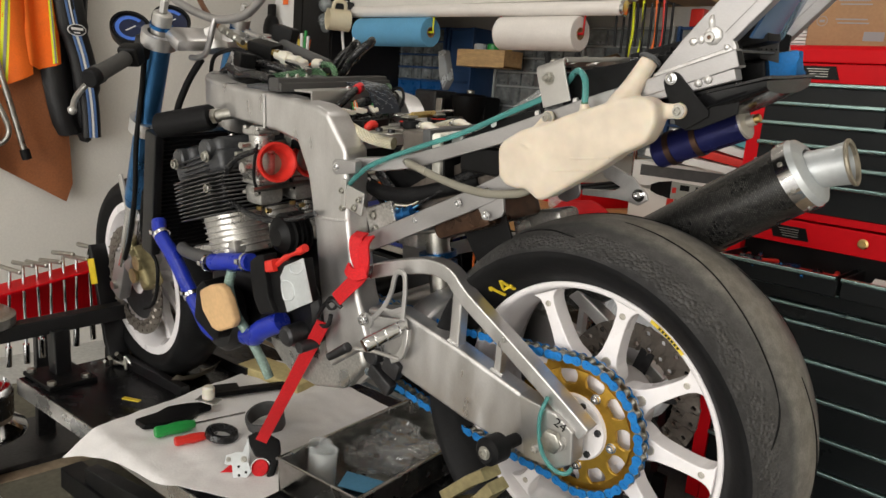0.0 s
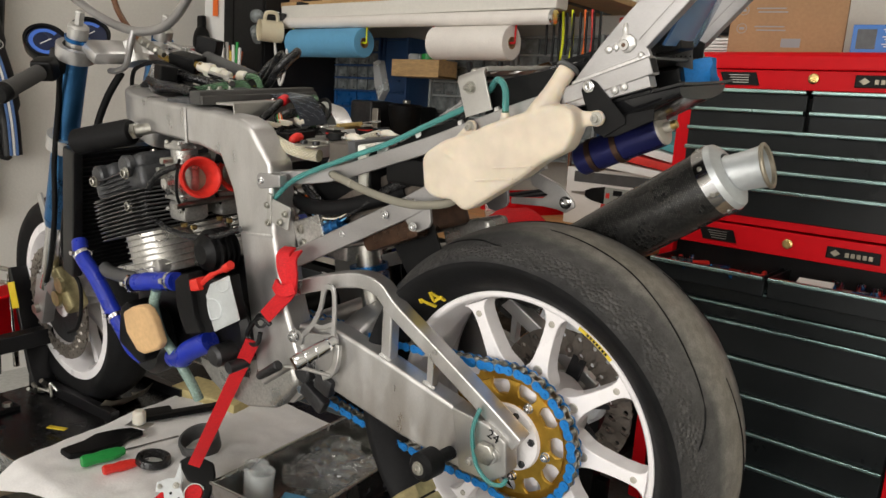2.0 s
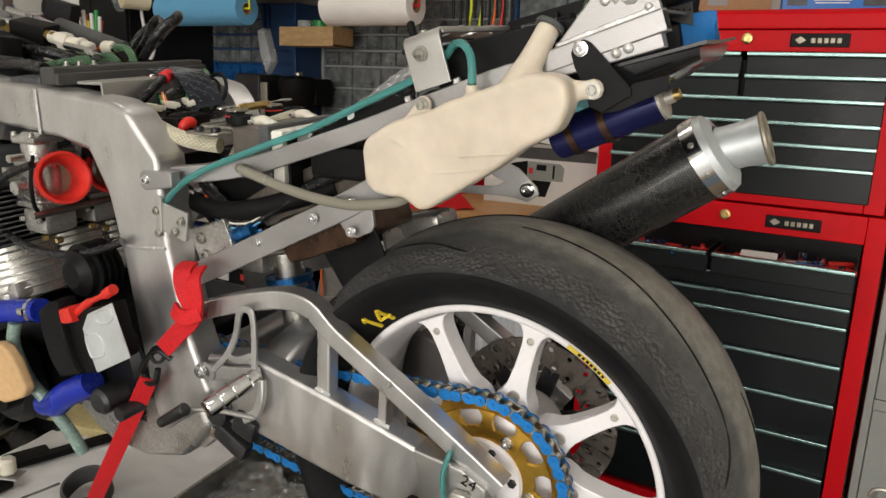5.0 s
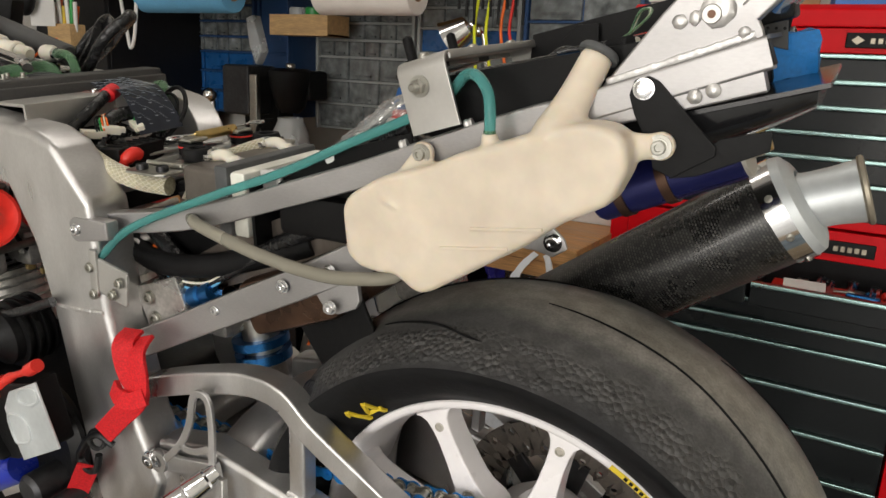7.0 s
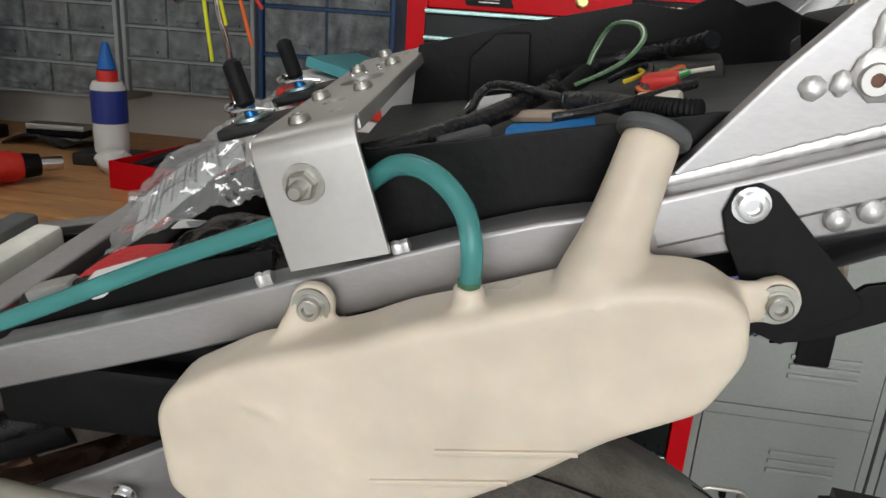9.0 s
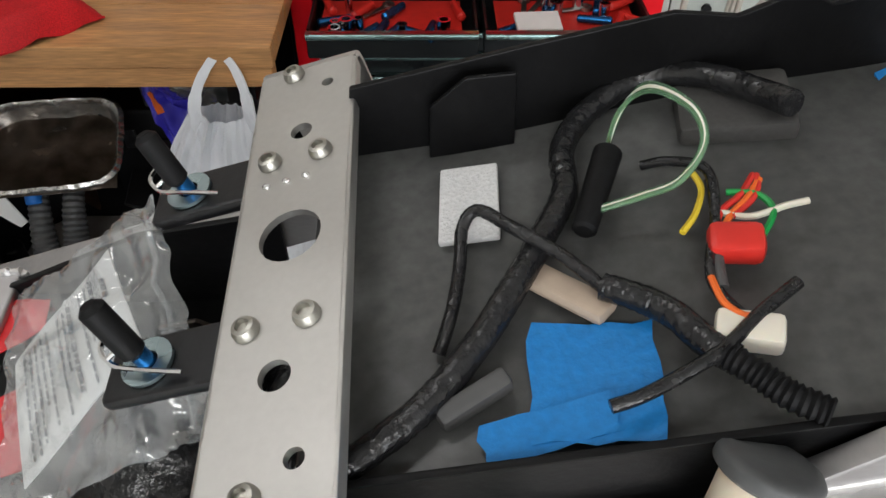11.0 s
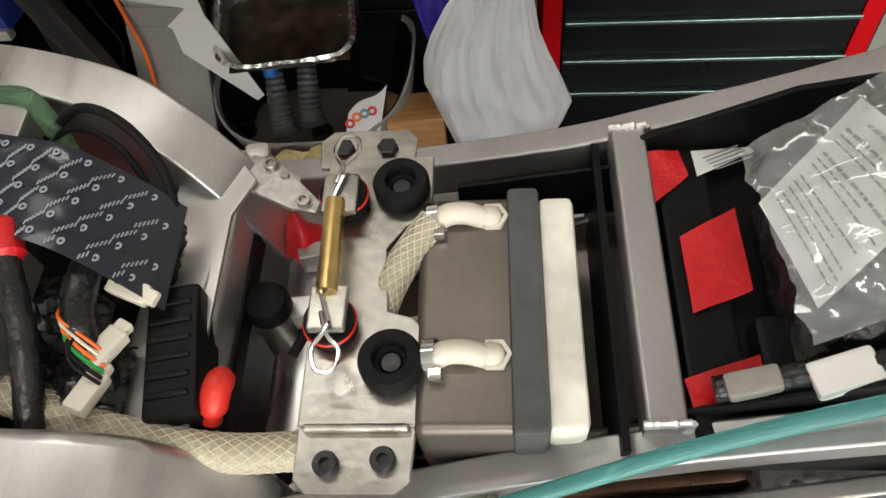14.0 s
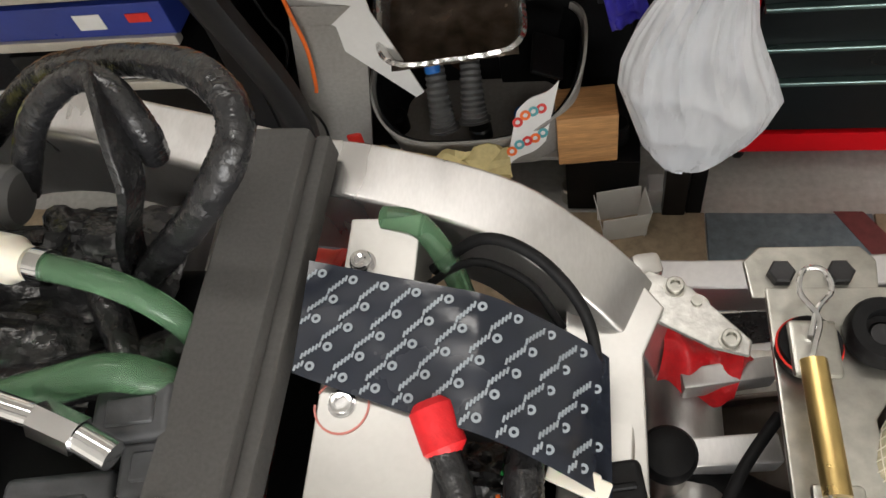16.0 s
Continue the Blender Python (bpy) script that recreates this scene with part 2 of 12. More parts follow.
M["orange"] = mat("orange_plastic", (0.85, 0.16, 0.02), 0.45, 0, 0.06, 60, 0.1, 12)
M["hivis"] = mat("orange_safety_cloth", (0.90, 0.16, 0.01), 0.8, 0, 0.08, 200, 0.12, 8, 0.02)
M["hivis_y"] = mat("yellow_reflective_cloth", (0.80, 0.85, 0.02), 0.6, 0, 0.05, 200, 0.08, 8, 0.01)
M["leather"] = mat("tan_suede", (0.26, 0.09, 0.032), 0.85, 0, 0.15, 160, 0.2, 5, 0.02)
M["jacket"] = mat("black_leather", (0.007, 0.007, 0.008), 0.5, 0, 0.2, 60, 0.3, 7, 0.03)
M["bluestripe"] = mat("blue_stripe_leather", (0.10, 0.19, 0.42), 0.5, 0, 0.1, 90, 0.1, 7)
M["bin_blue"] = mat("blue_steel_cabinet", (0.025, 0.075, 0.20), 0.45, 0, 0.06, 60, 0.1, 5)
M["bin_grey"] = mat("grey_steel_cabinet", (0.36, 0.39, 0.39), 0.45, 0, 0.06, 60, 0.1, 5)
M["bin_clear"] = mat("smoky_drawer_plastic", (0.24, 0.265, 0.27), 0.2, 0, 0.3, 45, 0.5, 24, 0.01, island=0.45)
M["bin_mid"] = mat("blue_drawer_plastic", (0.012, 0.11, 0.34), 0.3, 0, 0.15, 45, 0.25, 24, 0.01, island=0.3)
M["bluepaper"] = mat("blue_shop_towel", (0.13, 0.38, 0.62), 0.85, 0, 0.08, 260, 0.06, 14, 0.02)
M["whitepaper"] = mat("white_paper_towel", (0.80, 0.76, 0.72), 0.85, 0, 0.05, 260, 0.05, 14, 0.02)
M["ceramic"] = mat("cream_ceramic", (0.72, 0.64, 0.46), 0.25, 0, 0.02, 60, 0.05, 9, coat=0.3)
M["navy_card"] = mat("navy_printed_card", (0.025, 0.045, 0.26), 0.35, 0, 0.05, 60, 0.08, 9)
M["bluebox"] = mat("blue_printed_card", (0.02, 0.16, 0.55), 0.45, 0, 0.05, 60, 0.08, 9)
M["navy"] = mat("navy_anodised_body", (0.014, 0.017, 0.095), 0.25, 0.4, 0.1, 60, 0.2, 12)
M["burnt"] = mat("heat_brown_metal", (0.10, 0.055, 0.035), 0.35, 0.7, 0.3, 60, 0.35, 16, 0.01)
M["disc"] = mat("brake_disc_steel", (0.21, 0.185, 0.16), 0.36, 0.5, 0.15, 160, 0.25, 9, 0.01)
M["green"] = mat("green_handle_plastic", (0.02, 0.30, 0.06), 0.35, 0, 0.06, 60, 0.1, 12)
M["yellowfoam"] = mat("yellow_soft_foam", (0.60, 0.50, 0.24), 0.9, 0, 0.12, 90, 0.15, 8, 0.04)
M["felt"] = mat("grey_felt", (0.30, 0.285, 0.265), 0.9, 0, 0.1, 120, 0.12, 8, 0.03)
M["purple"] = mat("blue_violet_film", (0.06, 0.05, 0.55), 0.25, 0, 0.1, 60, 0.2, 12, 0.02)
M["nickel"] = mat("satin_nickel", (0.55, 0.52, 0.46), 0.38, 0.55, 0.05, 120, 0.12, 14)
M["window"] = mat("daylit_blind", (0.85, 0.84, 0.84), 0.6, 0, 0, 60, 0.05, 9)
M["dash"] = mat("dark_dial_face", (0.012, 0.018, 0.05), 0.3)
M["dial_blue"] = mat("blue_dial_print", (0.06, 0.16, 0.6), 0.4)
M["alum_dull"] = mat("dull_fender_metal", (0.36, 0.32, 0.25), 0.4, 0.7, 0.15, 60, 0.25, 9, 0.01)


def tyre_material():
    """Slick rubber: pebbled shoulders, a dusty scrubbed middle that is also coloured as strongly lit."""
    m = mat("tyre_rubber", (0.05, 0.05, 0.05), 0.5, 0, 0, 90, 0, 9, 0.0, spec=0.4, rvar=0.12)
    n, l = m.node_tree.nodes, m.node_tree.links
    b = n["Principled BSDF"]
    co = n.new("ShaderNodeTexCoord")
    sep = n.new("ShaderNodeSeparateXYZ")
    l.new(co.outputs["Object"], sep.inputs["Vector"])

    def math_node(op, a, c):
        k = n.new("ShaderNodeMath")
        k.operation = op
        for i, v in enumerate((a, c)):
            if isinstance(v, float):
                k.inputs[i].default_value = v
            elif v is not None:
                l.new(v, k.inputs[i])
        return k.outputs[0]

    def noise_node(scale, detail):
        k = n.new("ShaderNodeTexNoise")
        k.inputs["Scale"].default_value, k.inputs["Detail"].default_value = scale, detail
        l.new(co.outputs["Object"], k.inputs["Vector"])
        return k.outputs["Fac"]

    def band(v, lo, hi, a=0.0, c=1.0):
        k = n.new("ShaderNodeMapRange")
        k.interpolation_type = "SMOOTHSTEP"
        k.inputs["From Min"].default_value, k.inputs["From Max"].default_value = lo, hi
        k.inputs["To Min"].default_value, k.inputs["To Max"].default_value = a, c
        l.new(v, k.inputs["Value"])
        return k.outputs["Result"]

    big, mid, fine = noise_node(13, 4), noise_node(55, 3), noise_node(420, 3)
    side = math_node("ABSOLUTE", sep.outputs["Y"], None)
    side = math_node("ADD", side, math_node("MULTIPLY", math_node("SUBTRACT", big, 0.5), 0.045))
    # scrubbed middle, made paler still for strong light on it; darker shoulder
    ramp = n.new("ShaderNodeValToRGB")
    for e, (p, c) in zip((ramp.color_ramp.elements[0], ramp.color_ramp.elements[1]), ((0.0, (0.275, 0.252, 0.215, 1)), (1.0, (0.030, 0.030, 0.031, 1)))):
        e.position, e.color = p, c
    for p, c in ((0.30, (0.215, 0.202, 0.182, 1)), (0.44, (0.090, 0.088, 0.085, 1)), (0.80, (0.062, 0.060, 0.058, 1))):
        ramp.color_ramp.elements.new(p).color = c
    l.new(math_node("DIVIDE", side, 0.115), ramp.inputs["Fac"])
    spots = n.new("ShaderNodeMix")
    spots.data_type, spots.blend_type = "RGBA", "MULTIPLY"
    spots.inputs["Factor"].default_value = 1
    l.new(ramp.outputs["Color"], spots.inputs[6])
    l.new(math_node("MULTIPLY", band(mid, 0.35, 0.68, 0.8, 1.12), band(fine, 0.3, 0.7, 0.85, 1.12)), spots.inputs[7])
    l.new(spots.outputs[2], b.inputs["Base Color"])
    # rolled-up beads of rubber on the shoulder
    v = n.new("ShaderNodeTexVoronoi")
    v.inputs["Scale"].default_value = 190
    l.new(co.outputs["Object"], v.inputs["Vector"])
    gate = math_node("MULTIPLY", band(side, 0.062, 0.080), band(side, 0.112, 0.100))
    gate = math_node("MULTIPLY", gate, band(mid, 0.36, 0.56, 0.25, 1.0))
    h = math_node("MULTIPLY", math_node("SUBTRACT", 0.75, v.outputs["Distance"]), gate)
    h = math_node("ADD", h, math_node("MULTIPLY", fine, 0.06))
    bp = n.new("ShaderNodeBump")
    bp.inputs["Strength"].default_value, bp.inputs["Distance"].default_value = 1.0, 0.003
    l.new(h, bp.inputs["Height"])
    l.new(bp.outputs["Normal"], b.inputs["Normal"])
    return m


def carbon_material():
    m = mat("carbon_fibre", (0.02, 0.02, 0.02), 0.28, 0, 0, 60, 0.2, 9, coat=0.3)
    n, l = m.node_tree.nodes, m.node_tree.links
    b = n["Principled BSDF"]
    co = n.new("ShaderNodeTexCoord")
    ck = n.new("ShaderNodeTexBrick")
    ck.inputs["Scale"].default_value = 1
    ck.inputs["Brick Width"].default_value, ck.inputs["Row Height"].default_value = 0.0042, 0.0028
    ck.inputs["Mortar Size"].default_value = 0.0005
    ck.inputs["Color1"].default_value, ck.inputs["Color2"].default_value = (0.060, 0.058, 0.054, 1), (0.014, 0.014, 0.014, 1)
    ck.inputs["Mortar"].default_value = (0.006, 0.006, 0.006, 1)
    l.new(co.outputs["UV"], ck.inputs["Vector"])
    l.new(ck.outputs["Color"], b.inputs["Base Color"])
    return m


M["tyre"], M["carbon"] = tyre_material(), carbon_material()


# ---- mesh helpers ----
# parts that bend softly all over and need no flattened faces
SOFT = {"film", "print", "braid_thread", "vinyl_wrap", "bag_body", "wire_loom", "thin_wire", "tank_body", "tyre", "sidewall", "tread", "print_mark", "small_drawer"}


def finish(bm, name, material, angle=38):
    me = bpy.data.meshes.new(name)
    bmesh.ops.recalc_face_normals(bm, faces=bm.faces[:])
    for f in bm.faces:
        f.smooth = True
    bm.to_mesh(me)
    bm.free()
    me.set_sharp_from_angle(angle=radians(angle))
    me.materials.append(M[material] if isinstance(material, str) else material)
    return me


SPLIT = {"bolt", "screw", "rivet", "fastener", "spoke_plug", "sprocket_bolt", "carrier_nut", "louvre", "carrier_arm", "core_fin", "strut", "side_tank", "fin", "latch", "photo_panel", "hose_clamp", "cheek_hole_shade", "grip_rib", "weld_bead"}


def islands(bm):
    """The separate pieces of a mesh, each as a mesh of its own; pieces that touch stay together."""
    seen, out = set(), []
    for v in bm.verts:
        if v in seen:
            continue
        stack, got = [v], []
        seen.add(v)
        while stack:
            w = stack.pop()
            got.append(w)
            for ed in w.link_edges:
                q = ed.other_vert(w)
                if q not in seen:
                    seen.add(q)
                    stack.append(q)
        lo = [min(w.co[i] for w in got) for i in range(3)]
        hi = [max(w.co[i] for w in got) for i in range(3)]
        for other in [g for g in out if all(g[1][i] <= hi[i] + 1e-4 and g[2][i] >= lo[i] - 1e-4 for i in range(3))]:
            out.remove(other)
            got += other[0]
            lo = [min(lo[i], other[1][i]) for i in range(3)]
            hi = [max(hi[i], other[2][i]) for i in range(3)]
        out.append((got, lo, hi))
    pieces = []
    for got, lo, hi in out:
        t = bmesh.new()
        put = {v: t.verts.new(v.co) for v in got}
        for f in {f for v in got for f in v.link_faces}:
            t.faces.new([put[v] for v in f.verts])
        pieces.append(t)
    bm.free()
    return pieces


def part(name, bm, material, parent=None, label="", m=None):
    if name in SPLIT:
        pieces = islands(bm)
        for t in pieces[1:]:
            part_of(name, t, material, parent, label, m)
        bm = pieces[0]
    return part_of(name, bm, material, parent, label, m)


def part_of(name, bm, material, parent, label, m):
    ob = new(name, finish(bm, name, material))
    if name not in SOFT:
        ob.modifiers.new("flat_faces", "WEIGHTED_NORMAL").keep_sharp = True
    if parent is not None:
        ob.parent = parent
    if m is not None:
        ob.matrix_basis = m
    return tagged(ob, label)


def thing(name, label, category, m=None, group="", kind=""):
    ob = new(name)
    ob.empty_display_size = 0.05
    if m is not None:
        ob.matrix_basis = m
    return tagged(ob, label, category, group, kind)


def solid(name, bm, material, label, category, m=None, group="", kind=""):
    return tagged(part(name, bm, material, None, "", m), label, category, group, kind)


def merge(bm, tmp, m=None):
    if m is not None:
        bmesh.ops.transform(tmp, matrix=m, verts=tmp.verts[:])
    me = bpy.data.meshes.new("tmp")
    tmp.to_mesh(me)
    tmp.free()
    bm.from_mesh(me)
    bpy.data.meshes.remove(me)
    return bm


def B():
    return bmesh.new()


def box(bm, c, s, r=(0, 0, 0), bev=0.0, seg=2):
    t = bmesh.new()
    bmesh.ops.create_cube(t, size=1)
    bmesh.ops.scale(t, vec=s, verts=t.verts[:])
    if bev:
        bmesh.ops.bevel(t, geom=t.edges[:], offset=min(bev, min(s) * 0.45), segments=seg, profile=0.5, affect="EDGES")
    return merge(bm, t, pose(*c, *r))


def prism(bm, pts, a, b, bev=0.0, axis="y", seg=2):
    """An outline in the x-z plane (or x-y, y-z by axis) pulled from a to b."""
    t = bmesh.new()

    def at(u, v, w):
        return {"y": (u, w, v), "z": (u, v, w), "x": (w, u, v)}[axis]

    lo = [t.verts.new(at(u, v, a)) for u, v in pts]
    hi = [t.verts.new(at(u, v, b)) for u, v in pts]
    t.faces.new(lo)
    t.faces.new(hi[::-1])
    for i in range(len(pts)):
        t.faces.new((lo[i], lo[i - 1], hi[i - 1], hi[i]))
    if bev:
        bmesh.ops.recalc_face_normals(t, faces=t.faces[:])
        bmesh.ops.bevel(t, geom=t.edges[:], offset=bev, segments=seg, profile=0.5, affect="EDGES", clamp_overlap=True)
    return merge(bm, t)


def smooth(pts, n=6, closed=False):
    """Catmull-Rom through the points."""
    p = [Vector(q) for q in pts]
    out = []
    k = len(p)
    for i in range(k if closed else k - 1):
        a, b, c, d = (p[(i - 1) % k], p[i], p[(i + 1) % k], p[(i + 2) % k]) if closed else (p[max(i - 1, 0)], p[i], p[i + 1], p[min(i + 2, k - 1)])
        for j in range(n):
            u = j / n
            out.append(0.5 * ((2 * b) + (c - a) * u + (2 * a - 5 * b + 4 * c - d) * u * u + (3 * b - a - 3 * c + d) * u ** 3))
    if not closed:
        out.append(p[-1])
    return out


def ring(w, h, n, corner):
    """A section: an ellipse, or a rounded rectangle when corner is given."""
    if corner is None:
        return [(w * math.cos(2 * math.pi * i / n), h * math.sin(2 * math.pi * i / n)) for i in range(n)]
    out = []
    for q, (sx, sy) in enumerate(((1, 1), (-1, 1), (-1, -1), (1, -1))):
        for j in range(4):
            a = math.pi / 2 * (q + j / 3)
            out.append((sx * (w - corner) + corner * math.cos(a), sy * (h - corner) + corner * math.sin(a)))
    return out


def sweep(bm, pts, w, h=None, corner=None, n=12, up=(0, 1, 0), closed=False, cap=True, taper=None):
    """A tube along points; w is the half size across, h along 'up'."""
    t = bmesh.new()
    p = [Vector(q) for q in pts]
    k = len(p)
    u = Vector(up)
    rings = []
    for i in range(k):
        if closed:
            d = p[(i + 1) % k] - p[i - 1]
        else:
            d = p[min(i + 1, k - 1)] - p[max(i - 1, 0)]
        d.normalize()
        u = u - d * u.dot(d)
        if u.length < 1e-5:
            u = d.orthogonal()
        u.normalize()
        s = d.cross(u)
        f = taper[i] if taper else 1.0
        rings.append([t.verts.new(p[i] + s * a * f + u * b * f) for a, b in ring(w, h or w, n, corner)])
    m = len(rings[0])
    for i in range(k if closed else k - 1):
        a, b = rings[i], rings[(i + 1) % k]
        for j in range(m):
            t.faces.new((a[j - 1], a[j], b[j], b[j - 1]))
    if cap and not closed:
        t.faces.new(rings[0])
        t.faces.new(rings[-1][::-1])
    return merge(bm, t)


def axis_matrix(p, d):
    return Matrix.Translation(p) @ Vector(d).normalized().to_track_quat("Z", "Y").to_matrix().to_4x4()


def lathe(bm, prof, p=(0, 0, 0), d=(0, 0, 1), n=32, closed=False, a0=0.0, a1=360.0):
    """A profile of (radius, height) turned round the axis d at p."""
    t = bmesh.new()
    full = a1 - a0 >= 360
    k = n if full else n + 1
    cols = []
    for i in range(k):
        a = radians(a0 + (a1 - a0) * i / n)
        cols.append([t.verts.new((r * math.cos(a), r * math.sin(a), z)) for r, z in prof])
    m = len(prof)
    for i in range(n):
        a, b = cols[i], cols[(i + 1) % k]
        for j in range(m if closed else m - 1):
            q = (a[j], b[j], b[(j + 1) % m], a[(j + 1) % m])
            t.faces.new(q)
    bmesh.ops.remove_doubles(t, verts=t.verts[:], dist=1e-6)
    bad = [f for f in t.faces if f.calc_area() < 1e-12]
    if bad:
        bmesh.ops.delete(t, geom=bad, context="FACES")
    return merge(bm, t, axis_matrix(p, d))


def cyl(bm, a, b, r, n=20, r2=None, bev=0.0):
    a, b = Vector(a), Vector(b)
    h = (b - a).length
    r2 = r if r2 is None else r2
    e = min(bev, r * 0.5, h * 0.4)
    return lathe(bm, [(0, 0), (r - e, 0), (r, e), (r2, h - e), (r2 - e, h), (0, h)] if e else [(0, 0), (r, 0), (r2, h), (0, h)], a, b - a, n)


def pipe(bm, a, b, r, wall, n=32):
    """A hollow tube, open at both ends."""
    a, b = Vector(a), Vector(b)
    h = (b - a).length
    return lathe(bm, [(r - wall, 0), (r, 0), (r, h), (r - wall, h)], a, b - a, n, closed=True)


def bolt(bm, p, d, r=0.007, h=0.007):
    """A socket-head screw that stands on p along d."""
    return lathe(bm, [(r * 1.25, 0), (r * 1.25, h * 0.15), (r, h * 0.16), (r, h * 0.9), (r * 0.9, h), (r * 0.55, h), (r * 0.5, h * 0.45), (0, h * 0.45)], p, d, 16)


def nut(bm, p, d, r=0.008, h=0.007):
    return lathe(bm, [(0, 0), (r, 0), (r, h * 0.85), (r * 0.85, h), (0, h)], p, d, 6)


def ball(bm, c, s, n=12):
    t = bmesh.new()
    bmesh.ops.create_uvsphere(t, u_segments=n * 2, v_segments=n, radius=1)
    return merge(bm, t, Matrix.Translation(c) @ Matrix.Diagonal((*s, 1)))


def bead(bm, pts, r=0.004, step=0.005, seed=1):
    """A stacked weld bead, flat, uneven and in one run."""
    rnd = random.Random(seed)
    p = [Vector(q) for q in pts]
    run = [p[0]]
    for a, b in zip(p, p[1:]):
        k = max(int((b - a).length / step * 3), 2)
        run += [a.lerp(b, (i + 1) / k) for i in range(k)]
    swell = [rnd.uniform(0.85, 1.15) for _ in range(len(run) // 3 + 2)]
    taper = [(0.84 + 0.16 * abs(math.sin(i * math.pi / 3))) * swell[i // 3] for i in range(len(run))]
    shut = len(p) > 3 and (p[0] - p[-1]).length < 1e-6
    if shut:
        run, taper = run[:-1], taper[:-1]
    return sweep(bm, run, r, r * 0.6, n=8, taper=taper, closed=shut)


def cloth(bm, w, d, nx, ny, fn, thick=0.0):
    """A sheet with its height given by fn(u, v), u and v from 0 to 1."""
    t = bmesh.new()
    g = [[t.verts.new(Vector(fn(i / nx, j / ny))) for j in range(ny + 1)] for i in range(nx + 1)]
    for i in range(nx):
        for j in range(ny):
            t.faces.new((g[i][j], g[i + 1][j], g[i + 1][j + 1], g[i][j + 1]))
    if thick:
        bmesh.ops.recalc_face_normals(t, faces=t.faces[:])
        bmesh.ops.solidify(t, geom=t.faces[:], thickness=thick)
    return merge(bm, t)

# ---- room ----
def setting(name, bm, material, label, category):
    return solid(name, bm, material, label, category, kind="structure")


setting("floor", box(B(), (0.1, -1.48, -0.05), (5.8, 6.46, 0.1)), "floor", "grey painted concrete garage floor, scuffed", "floor")
setting("wall_north", box(B(), (0.1, 1.70, 1.3), (5.4, 0.1, 2.6)), "wall", "white painted garage wall behind the workbench", "wall")
setting("wall_west", box(B(), (-2.66, -1.48, 1.3), (0.1, 6.26, 2.6)), "wall", "white painted garage wall with clothes hung on it", "wall")
# unseen walls and ceiling, added to close the room and bounce light
setting("wall_east", box(B(), (2.86, -1.48, 1.3), (0.1, 6.26, 2.6)), "wall", "plain painted wall added out of view", "wall")
bm = B()
box(bm, (-1.86, -4.66, 1.3), (1.7, 0.1, 2.6))
box(bm, (2.36, -4.66, 1.3), (0.9, 0.1, 2.6))
box(bm, (0.45, -4.66, 2.5), (2.92, 0.1, 0.2))
setting("wall_south", bm, "wall", "plain wall with a wide opening, added out of view", "wall")
setting("ceiling", box(B(), (0.1, -1.48, 2.66), (5.8, 6.46, 0.12)), "ceiling", "plain white ceiling added out of view", "ceiling")

# added housings over the two ceiling fill lamps, out of view
for x, y in ((-0.9, 0.35), (-0.3, -1.35)):
    o = thing("added_light_housing", "plain white housing added above an unseen fill lamp", "ceiling light", pose(x, y, 2.6), group="ceiling lights")
    part("housing", box(B(), (0, 0, -0.03), (1.25, 0.18, 0.06), bev=0.01), "ceiling", o)


def floor_mat():
    o = thing("floor_mat", "worn patchwork floor mat of tan and slate panels", "mat", pose(0, 0, 0))
    rnd = random.Random(4)
    xs = [-2.3, -1.95, -1.6, -1.28, -0.96, -0.63, -0.3, 0.05, 0.4, 0.75, 1.1]
    ys = [0.885, 0.55, 0.22, -0.11, -0.44, -0.77, -1.1]
    kinds = ["mat_tan", "mat_blue", "mat_olive"]
    for i in range(len(xs) - 1):
        for j in range(len(ys) - 1):
            k = "mat_tan" if xs[i] in (-0.63, -0.96) and j == 0 else "mat_blue" if xs[i] == -0.3 else kinds[rnd.randrange(3)]
            w, d = xs[i + 1] - xs[i], ys[j] - ys[j + 1]
            part("panel", box(B(), (xs[i] + w / 2, ys[j] - d / 2, 0.004), (w - 0.003, d - 0.003, 0.008), bev=0.002, seg=1), k, o)
    b = B()
    prism(b, [(-0.03, 0.887), (0.03, 0.887), (0.12, 0.74), (0.06, 0.72)], 0.0082, 0.0095, axis="z")
    part("stripe", b, "mat_red", o)


floor_mat()


